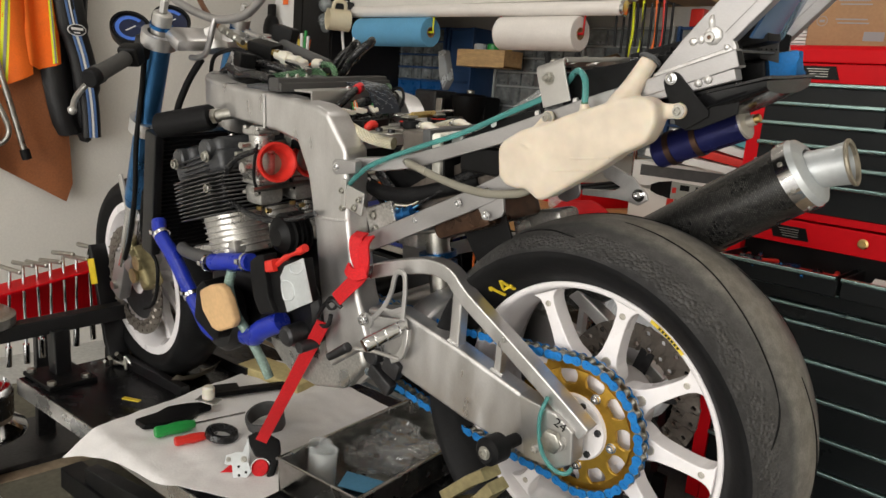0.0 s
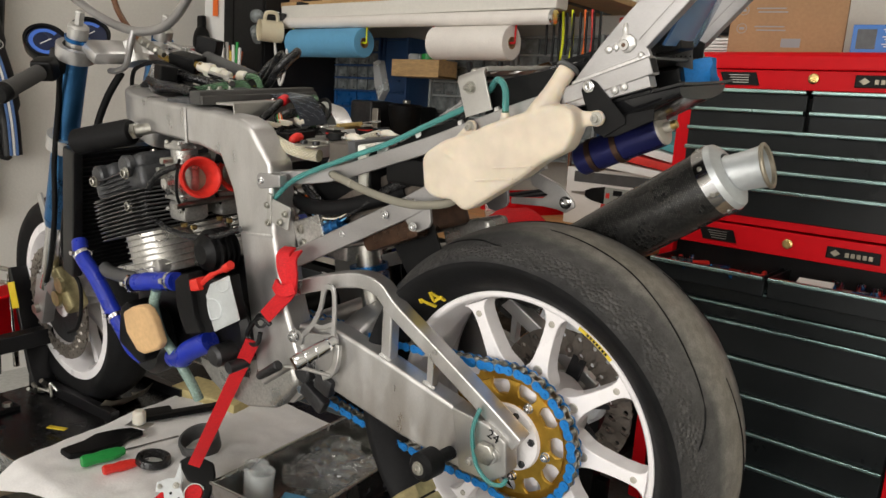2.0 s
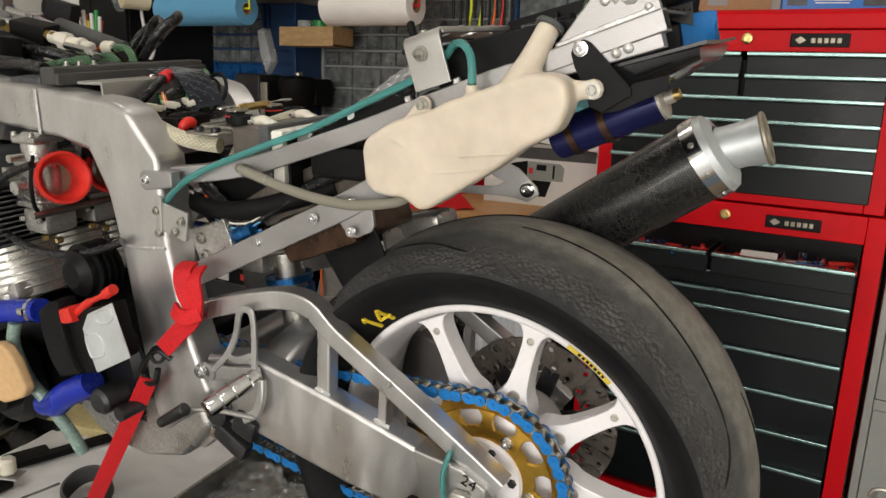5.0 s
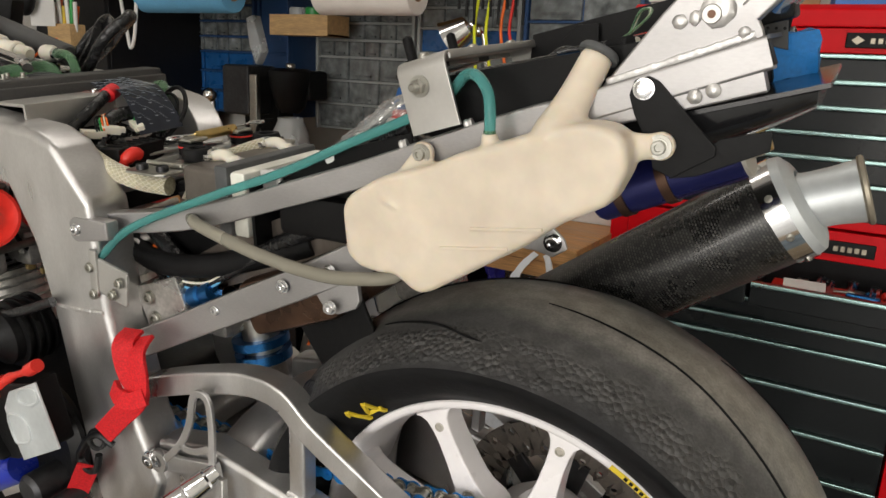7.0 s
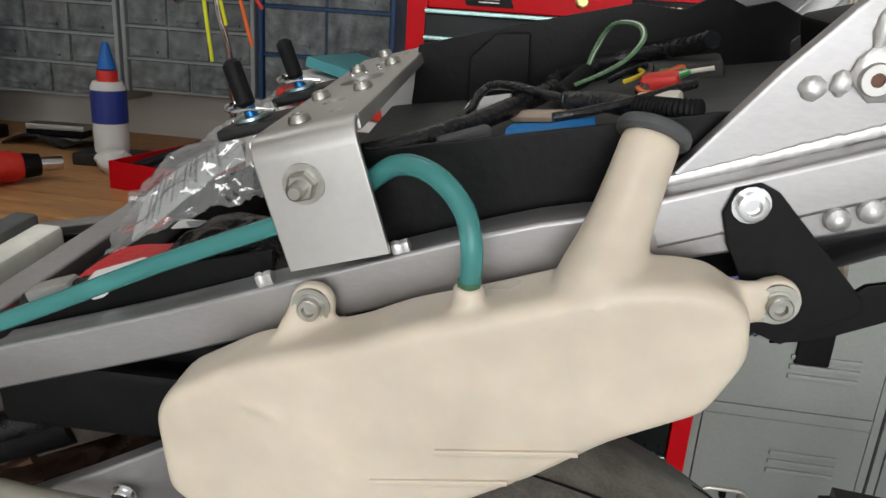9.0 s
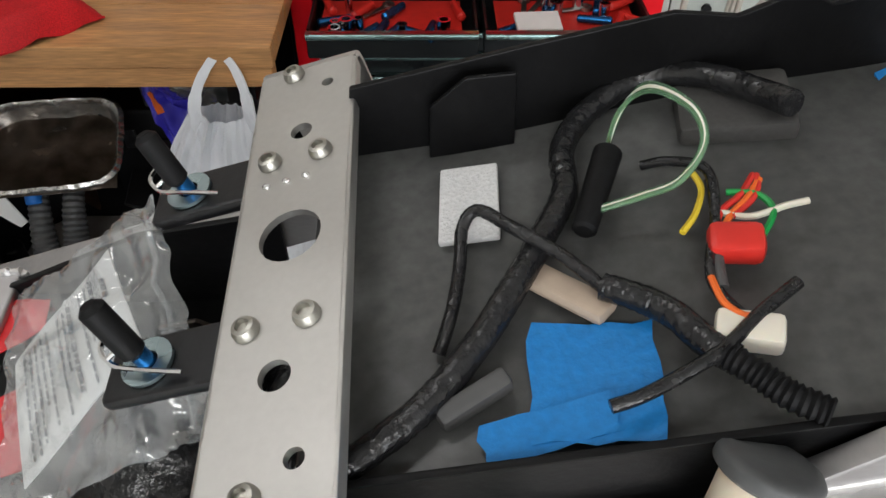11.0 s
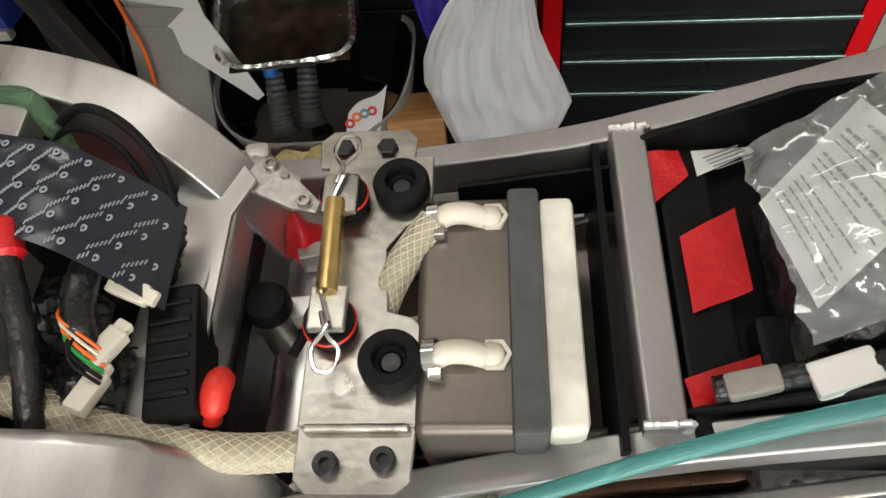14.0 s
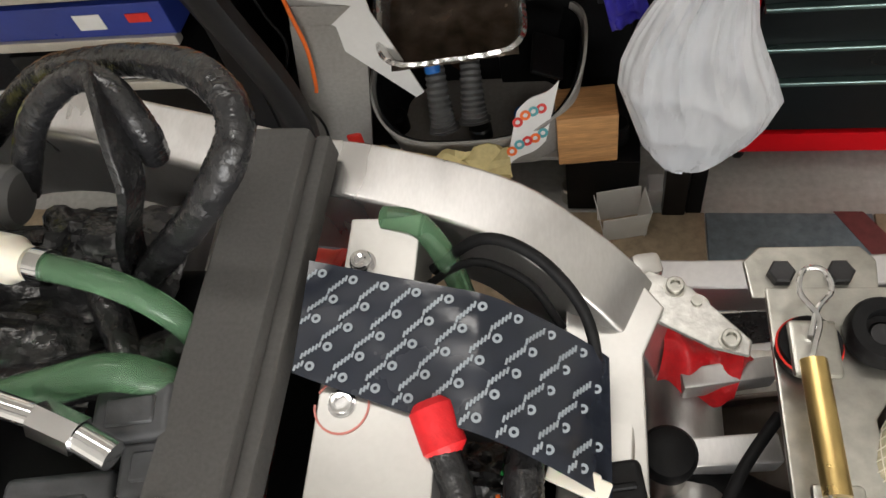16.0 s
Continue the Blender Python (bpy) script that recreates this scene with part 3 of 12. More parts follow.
# ---- tool chest ----
def tool_chest():
    o = thing("tool_chest", "red steel tool chest with black drawers, two pulled out", "tool chest", pose(0.04, 1.0, 0))
    # x from the middle, y behind the front
    def shell(name, x0, x1, z0, z1, top):
        d, xm = 0.46, (x0 + x1) / 2
        for nm, c, sz in (("side_panel", (x0 + 0.02, d / 2 + 0.002, (z0 + z1) / 2), (0.04, d, z1 - z0)), ("side_panel", (x1 - 0.02, d / 2 + 0.002, (z0 + z1) / 2), (0.04, d, z1 - z0)), ("top_rail", (xm, d / 2 + 0.002, z1 - top / 2), (x1 - x0 - 0.08, d - 0.001, top)), ("base_panel", (xm, d / 2 + 0.002, z0 + 0.015), (x1 - x0 - 0.08, d - 0.001, 0.03)), ("back_panel", (xm, d - 0.01, (z0 + z1) / 2), (x1 - x0 - 0.08, 0.02, z1 - z0 - 0.06))):
            part(nm, box(B(), c, sz, bev=0.003), "red", o)

    shell("cabinet_body", -0.33, 0.331, 0.085, 0.925, 0.062)
    part("bottom_rail", box(B(), (0, 0.02, 0.115), (0.575, 0.05, 0.058), bev=0.003), "red", o)
    shell("chest_body", -0.322, 0.318, 0.93, 1.314, 0.047)
    # sloping lid edge and the lid itself
    b = B()
    prism(b, [(-0.005, 1.315), (-0.005, 1.348), (0.012, 1.358), (0.455, 1.358), (0.464, 1.315)], -0.325, 0.321, 0.004, axis="x")
    part("lid", b, "red", o)
    rows = [(1.257, 0.042, 2), (1.209, 0.042, 2), (1.16, 0.046, 1), (1.110, 0.042, 1), (1.063, 0.042, 1), (1.016, 0.066, 1)]
    low = [(0.757, 0.04, 1), (0.712, 0.04, 1), (0.668, 0.083, 1), (0.577, 0.086, 1), (0.484, 0.09, 1), (0.388, 0.082, 1), (0.299, 0.145, 1)]

    def drawer(x0, x1, z, h, out):
        b = B()
        w = x1 - x0
        box(b, ((x0 + x1) / 2, 0.004 - out, z - h / 2), (w - 0.004, 0.012, h), bev=0.002, seg=1)
        d = part("drawer", b, "drawer", o)
        if out:
            part("drawer_floor", box(B(), ((x0 + x1) / 2, 0.19 - out, z - h + 0.006), (w - 0.012, 0.37, 0.004)), "drawer", d)
            for xx in (x0 + 0.006, x1 - 0.006):
                part("drawer_side", box(B(), (xx, 0.19 - out, z - h * 0.5 + 0.008), (0.004, 0.37, h)), "drawer", d)
        # a full-width pull with a rolled lip
        t = B()
        sweep(t, [(x0 + 0.004, -0.010 - out, z + 0.004), (x1 - 0.004, -0.010 - out, z + 0.004)], 0.0052, 0.009, corner=0.003, up=(0, 1, 0))
        ob = part("pull_trim", t, "trim", d, "brushed metal drawer pull")
        return d

    for z, h, k in rows:
        if k == 2:
            drawer(-0.288, -0.003, z, h, 0)
            drawer(0.003, 0.288, z, h, 0)
        else:
            drawer(-0.288, 0.288, z, h, 0)
    for z, h, k in low:
        drawer(-0.288, 0.288, z, h, 0)
    dl = drawer(-0.288, -0.002, 0.822, 0.042, 0.13)
    dr = drawer(0.002, 0.288, 0.822, 0.042, 0.13)
    for dd, x0, x1 in ((dl, -0.27, -0.03), (dr, 0.03, 0.27)):
        b = B()
        box(b, ((x0 + x1) / 2, -0.04, 0.803), (x1 - x0, 0.16, 0.004))
        part("liner", b, "red_plastic", dd, "red drawer liner")
    # added black sheets that put the shade behind the drawer gaps
    part("gap_shade_panel", box(B(), (0, 0.03, 0.5), (0.575, 0.006, 0.74)), "black", o)
    part("gap_shade_panel", box(B(), (0, 0.03, 1.1), (0.555, 0.006, 0.30)), "black", o)
    for x, z in ((0, 1.295), (0, 0.896)):
        b = B()
        lathe(b, [(0, 0.007), (0.004, 0.007), (0.0045, 0.004), (0.009, 0.0045), (0.012, 0.003), (0.0125, 0)], (x, 0.0, z), (0, -1, 0), 24)
        part("lock", b, "brass", o, "round brass key lock")
    # name badges, the lettering as plain shapes
    for z in (1.2915, 0.893):
        for x, flip in ((0.146, 1), (-0.17, -1)):
            if flip == 1:
                pl = part("badge", box(B(), (x, -0.001, z), (0.115, 0.005, 0.028), bev=0.002), "black", o, "black badge with a silver emblem")
                c = B()
                prism(c, [(x - 0.048, z), (x - 0.038, z + 0.008), (x - 0.026, z), (x - 0.038, z - 0.008)], -0.0052, -0.0035)
                for k in range(5):
                    box(c, (x - 0.012 + k * 0.0125, -0.0045, z - 0.001), (0.009, 0.002, 0.011), bev=0.001, seg=1)
                part("emblem", c, "alum_dull", pl)
            else:
                c = B()
                prism(c, [(x - 0.052, z + 0.016), (x + 0.036, z + 0.016), (x + 0.048, z - 0.016), (x - 0.04, z - 0.016)], -0.0015, 0.001, 0.0005)
                pl = part("badge", c, "black", o, "slanted black plate with fine print")
                c = B()
                for k in range(4):
                    box(c, (x - 0.004 + k * 0.002, -0.0022, z + 0.009 - k * 0.006), (0.05 - k * 0.004, 0.0008, 0.0018))
                part("print", c, "steel", pl)
    # casters
    for x in (-0.26, 0.26):
        for y in (0.07, 0.4):
            b = B()
            cyl(b, (x - 0.012, y, 0.042), (x + 0.012, y, 0.042), 0.042, 24, bev=0.006)
            w = part("caster", b, "rubber", o)
            b = B()
            box(b, (x, y, 0.083), (0.05, 0.06, 0.005))
            box(b, (x - 0.018, y, 0.06), (0.004, 0.035, 0.045))
            box(b, (x + 0.018, y, 0.06), (0.004, 0.035, 0.045))
            part("fork", b, "steel", w)
    return o


tool_chest()


def drawer_tools():
    rnd = random.Random(7)
    sorts = (("socket", "chrome", "chrome socket lying in the open drawer"), ("stubby_screwdriver", "red_plastic", "red handled screwdriver in the open drawer"), ("bit_holder", "blue_ano", "blue bit holder in the open drawer"), ("wrench", "steel", "steel wrench lying in the open drawer"))
    for k in range(34):
        nm, mt, lab = sorts[0] if rnd.random() < 0.45 else sorts[rnd.randrange(1, 4)]
        x = rnd.choice((rnd.uniform(-0.22, 0.02), rnd.uniform(0.07, 0.31)))
        y = rnd.uniform(0.885, 1.0)
        b = B()
        if nm == "socket":
            r = rnd.uniform(0.006, 0.012)
            pipe(b, (0, 0, 0), (0, 0, rnd.uniform(0.02, 0.03)), r, r * 0.35, 14)
        elif nm == "wrench":
            box(b, (0, 0, 0.004), (0.09, 0.009, 0.005), bev=0.002)
            lathe(b, [(0.006, 0), (0.011, 0), (0.011, 0.006), (0.006, 0.006)], (0.047, 0, 0.001), (0, 0, 1), 14, closed=True)
        else:
            cyl(b, (-0.03, 0, 0.008), (0.03, 0, 0.008), 0.008, 10, 0.0065, bev=0.003)
        solid(nm, b, mt, lab, nm.split("_")[-1], pose(x, y, 0.806, 0, 0, rnd.uniform(0, 180)), group="tools in the drawer")
    b = B()
    box(b, (0, 0, 0.004), (0.075, 0.05, 0.008), bev=0.001)
    solid("note_pad", b, "paper", "white paper pad in the open drawer", "paper", pose(0.135, 0.905, 0.822, 8, 0, 4))


drawer_tools()


def chest_top_things():
    b = B()
    box(b, (0, 0, 0.1), (0.27, 0.2, 0.2), bev=0.002)
    o = thing("cardboard_box", "brown cardboard box with dark printed symbols on the tool chest", "box", pose(-0.09, 1.2, 1.359, 0, 0, 12))
    part("carton", b, "card", o)
    b = B()
    for k in range(3):
        lathe(b, [(0.011, 0), (0.0125, 0), (0.0125, 0.0006), (0.011, 0.0006)], (-0.105, -0.1002, 0.155 - k * 0.045), (0, -1, 0), 20, closed=True)
        box(b, (-0.105, -0.1006, 0.155 - k * 0.045), (0.012, 0.0008, 0.006))
        for q in range(2):
            box(b, (-0.04 + q * 0.005, -0.1004, 0.16 - k * 0.045 - q * 0.009), (0.07, 0.0006, 0.003))
    box(b, (0.015, -0.1004, 0.03), (0.045, 0.0006, 0.022))
    part("print", b, "ink", o, "dark printed symbols and bars")
    o = thing("blue_carton", "long blue printed carton lying on the tool chest", "box", pose(0.235, 1.13, 1.359, 0, 0, 9))
    part("carton", box(B(), (0, 0, 0.033), (0.30, 0.11, 0.066), bev=0.002), "bluebox", o)
    b = B()
    box(b, (-0.12, -0.0555, 0.033), (0.04, 0.001, 0.045))
    box(b, (0.035, -0.0555, 0.035), (0.05, 0.001, 0.05))
    part("photo_panel", b, "darksteel", o, "dark photograph panels")
    b = B()
    for k in range(8):
        box(b, (-0.05, -0.0555, 0.055 - k * 0.0055), (0.075 - (k % 3) * 0.008, 0.001, 0.0022))
    part("print", b, "paper", o)
    part("yellow_panel", box(B(), (0.09, -0.0555, 0.033), (0.045, 0.001, 0.05)), "yellow", o)
    b = B()
    for k in range(6):
        box(b, (0.0, 0.0, 0.004 + k * 0.009), (0.22 - (k % 2) * 0.02, 0.28, 0.007), (0, 0, (k * 7) % 5 - 2), bev=0.001, seg=1)
    solid("paper_stack", b, "paper", "uneven stack of white papers on the tool chest", "papers", pose(-0.2, 1.31, 1.359))
    b = B()
    ball(b, (0, 0, 0.04), (0.06, 0.045, 0.035), 10)
    solid("grey_pouch", b, "darksteel", "dark grey pouch on top of the chest", "pouch", pose(0.36, 1.25, 1.355))


chest_top_things()


# ---- lockers ----
def lockers():
    for k in range(2):
        o = thing("locker", "grey steel locker column with recessed latch handles", "locker", pose(0.384 + k * 0.385, 1.06, 0), group="lockers by the tool chest")
        b = B()
        box(b, (0.19, 0.19, 0.87), (0.38, 0.34, 1.7), bev=0.003)
        part("carcass", b, "locker", o)
        for zz in (0.49, 1.033, 1.575):
            part("rail", box(B(), (0.19, 0.009, zz), (0.344, 0.02, 0.026), bev=0.002), "locker", o)
        for xx in (0.009, 0.371):
            part("stile", box(B(), (xx, 0.009, 0.87), (0.017, 0.02, 1.7), bev=0.002), "locker", o)
        for z0, z1 in ((0.03, 0.477), (0.506, 1.02), (1.046, 1.562)):
            b = B()
            hx0, hx1 = 0.048, 0.144
            hz1 = z1 - 0.19
            hz0 = hz1 - 0.125
            # four pieces round the latch opening
            box(b, ((0.02 + hx0) / 2, 0.004, (z0 + z1) / 2), (hx0 - 0.02, 0.012, z1 - z0))
            box(b, ((0.36 + hx1) / 2, 0.004, (z0 + z1) / 2), (0.36 - hx1, 0.012, z1 - z0))
            box(b, ((hx0 + hx1) / 2, 0.004, (hz1 + z1) / 2), (hx1 - hx0, 0.012, z1 - hz1))
            box(b, ((hx0 + hx1) / 2, 0.004, (hz0 + z0) / 2), (hx1 - hx0, 0.012, hz0 - z0))
            d = part("door", b, "locker", o)
            c = B()
            prism(c, [(hx0 - 0.006, hz0 - 0.006), (hx1 + 0.006, hz0 - 0.006), (hx1 + 0.006, hz1 + 0.006), (hx0 - 0.006, hz1 + 0.006)], 0.022, 0.026)
            # rolled rim and dished walls with round corners
            for grow, yy, rr in ((0.004, -0.003, 0.0055), (-0.001, 0.008, 0.006), (-0.004, 0.018, 0.007)):
                loop = []
                for cx, cz, a0 in ((hx1, hz1, 0), (hx0, hz1, 90), (hx0, hz0, 180), (hx1, hz0, 270)):
                    sx, sz = (1 if cx == hx1 else -1), (1 if cz == hz1 else -1)
                    for i in range(6):
                        a = radians(a0 + 18 * i)
                        loop.append((cx - sx * 0.018 + (0.018 + grow) * math.cos(a), yy, cz - sz * 0.018 + (0.018 + grow) * math.sin(a)))
                sweep(c, loop, rr, rr, n=8, up=(0, 1, 0), closed=True)
            part("latch_cup", c, "nickel", d, "recessed satin metal latch cup")
            c = B()
            cyl(c, (0.096, 0.022, hz0 + 0.06), (0.096, 0.012, hz0 + 0.06), 0.009, 14)
            box(c, (0.1, 0.018, hz1 - 0.014), (0.014, 0.02, 0.03), bev=0.003)
            part("latch", c, "black", d)
            c = B()
            for q in range(3):
                for zz in (z1 - 0.07, z0 + 0.13):
                    prism(c, [(0.17, zz - q * 0.022), (0.31, zz - q * 0.022), (0.31, zz - q * 0.022 - 0.012), (0.17, zz - q * 0.022 - 0.012)], -0.008, 0.0, 0.003)
            part("louvre", c, "locker", d)
    b = B()
    box(b, (0, 0, 0), (0.022, 0.004, 0.36), bev=0.001)
    solid("orange_strip", b, "orange", "bright orange plastic strip on the locker edge", "strip", pose(0.392, 1.062, 1.435))
    b = B()
    box(b, (0, 0, 0), (0.07, 0.012, 0.14), bev=0.006)
    o = solid("phone_holder", b, "black", "black holder hung on the locker door", "holder", pose(0.595, 1.055, 0.685))


lockers()


def window_blind():
    o = thing("window_1", "white slatted blind in a window, bright with daylight", "window", pose(0.46, 1.635, 1.2), kind="structure")
    part("window_frame", box(B(), (0, 0.01, 0.0), (0.42, 0.012, 0.75)), "window", o)
    for k in range(24):
        part("slat", box(B(), (0, -0.018, -0.35 + k * 0.03), (0.4, 0.026, 0.002), (28, 0, 0)), "window", o)


window_blind()

# ---- motorcycle ----
# its own axes: x to the rear, y to its right side, z up from the ground under the rear wheel
BIKE = Matrix.Translation((0, 0.03, 0.40)) @ Euler((radians(5.3), 0, radians(2))).to_matrix().to_4x4()
bike = thing("motorcycle", "stripped aluminium-framed motorcycle under repair on a low lift", "motorcycle", BIKE)
AX = Vector((-0.029, 0, 0.312))


def frame_parts():
    side = [(-0.70, 0.755), (-0.66, 0.752), (-0.545, 0.742), (-0.513, 0.73), (-0.466, 0.672), (-0.463, 0.55), (-0.444, 0.43), (-0.416, 0.352), (-0.43, 0.325), (-0.52, 0.262), (-0.535, 0.30), (-0.548, 0.42), (-0.558, 0.53), (-0.572, 0.615), (-0.60, 0.672), (-0.66, 0.686), (-0.70, 0.688)]
    b = B()
    prism(b, side, -0.14, -0.088, 0.009, seg=3)
    part("frame_spar", b, "alu_frame", bike, "satin aluminium twin-spar frame beam")
    # the right spar curves in towards the tail and drops as a leg
    b = B()
    sweep(b, smooth([(-0.70, 0.136, 0.722), (-0.645, 0.129, 0.722), (-0.58, 0.112, 0.716), (-0.550, 0.097, 0.706), (-0.532, 0.088, 0.690), (-0.522, 0.086, 0.665), (-0.515, 0.088, 0.63)], 6), 0.017, 0.031, corner=0.0022, up=(0, 0, 1))
    part("frame_spar", b, "alu_frame", bike)
    b = B()
    prism(b, [(-0.54, 0.69), (-0.50, 0.685), (-0.478, 0.62), (-0.463, 0.55), (-0.444, 0.43), (-0.416, 0.352), (-0.43, 0.325), (-0.52, 0.262), (-0.535, 0.30), (-0.548, 0.42), (-0.552, 0.53), (-0.556, 0.64)], 0.07, 0.115, 0.009, seg=3)
    part("spar_leg", b, "alu_frame", bike)
    # pressed cross member between the spars
    b = B()
    box(b, (-0.520, 0.0, 0.672), (0.034, 0.15, 0.05), bev=0.008, seg=3)
    part("cross_member", b, "alu_frame", bike)
    b = B()
    prism(b, [(-0.540, -0.08), (-0.503, -0.08), (-0.503, 0.05), (-0.492, 0.075), (-0.505, 0.092), (-0.540, 0.085)], 0.6985, 0.702, 0.0012, axis="z")
    part("cross_plate", b, "alu_sheet", bike)
    for s in (-1, 1):
        b = B()
        if s < 0:
            line = [(-0.69, -0.114, 0.7215), (-0.80, -0.112, 0.728), (-0.90, -0.098, 0.735), (-0.985, -0.06, 0.742), (-1.03, -0.02, 0.745)]
        else:
            line = [(-0.69, 0.138, 0.7215), (-0.77, 0.159, 0.726), (-0.845, 0.172, 0.732), (-0.92, 0.150, 0.738), (-0.985, 0.085, 0.743), (-1.03, 0.03, 0.745)]
        sweep(b, smooth(line, 4), 0.026 if s < 0 else 0.018, 0.032, corner=0.009 if s < 0 else 0.004, up=(0, 0, 1))
        part("spar_front", b, "alu_frame", bike)
        b = B()
        bead(b, [(-0.692, s * (0.142 if s < 0 else 0.156), 0.752), (-0.694, s * (0.143 if s < 0 else 0.157), 0.690)], 0.0028, 0.003, 3)
        part("weld_bead", b, "weld", bike)
        # foot plate under the spar
        b = B()
        prism(b, [(-0.50, 0.31), (-0.42, 0.36), (-0.40, 0.30), (-0.47, 0.235), (-0.60, 0.225), (-0.75, 0.25), (-0.75, 0.285), (-0.60, 0.27)], s * 0.10 - 0.012, s * 0.10 + 0.012, 0.004)
        part("lower_mount", b, "alu_frame", bike)
    b = B()
    lathe(b, [(0.03, 0), (0.042, 0), (0.045, 0.02), (0.04, 0.04), (0.04, 0.12), (0.046, 0.14), (0.042, 0.165), (0.03, 0.165)], (-1.02, 0, 0.66), (0.44, 0, 0.9), 32, closed=True)
    part("head_tube", b, "alu_frame", bike)
    part("cross_tube", cyl(B(), (-0.475, -0.09, 0.60), (-0.475, 0.09, 0.60), 0.022, 24), "alu_frame", bike)
    part("cross_tube", cyl(B(), (-0.45, -0.09, 0.38), (-0.45, 0.09, 0.38), 0.02, 24), "alu_frame", bike)
    # weld seam round the left leg
    b = B()
    bead(b, [(-0.562, -0.1405, 0.545), (-0.515, -0.141, 0.548), (-0.468, -0.1405, 0.553)], 0.0026, 0.003, 4)
    part("weld_bead", b, "weld", bike)


frame_parts()


def rail_pts(s):
    if s < 0:
        return [(-0.505, -0.118, 0.640), (-0.47, -0.111, 0.647), (-0.40, -0.099, 0.656), (-0.34, -0.091, 0.669), (-0.254, -0.086, 0.697), (-0.176, -0.085, 0.723), (-0.116, -0.085, 0.745), (-0.057, -0.085, 0.767), (0.0, -0.085, 0.787), (0.05, -0.085, 0.798), (0.145, -0.084, 0.826)]
    return [(-0.505, 0.118, 0.640), (-0.47, 0.112, 0.648), (-0.40, 0.107, 0.661), (-0.306, 0.103, 0.681), (-0.25, 0.102, 0.699), (-0.176, 0.100, 0.726), (-0.11, 0.099, 0.752), (0.0, 0.098, 0.785), (0.09, 0.098, 0.813)]


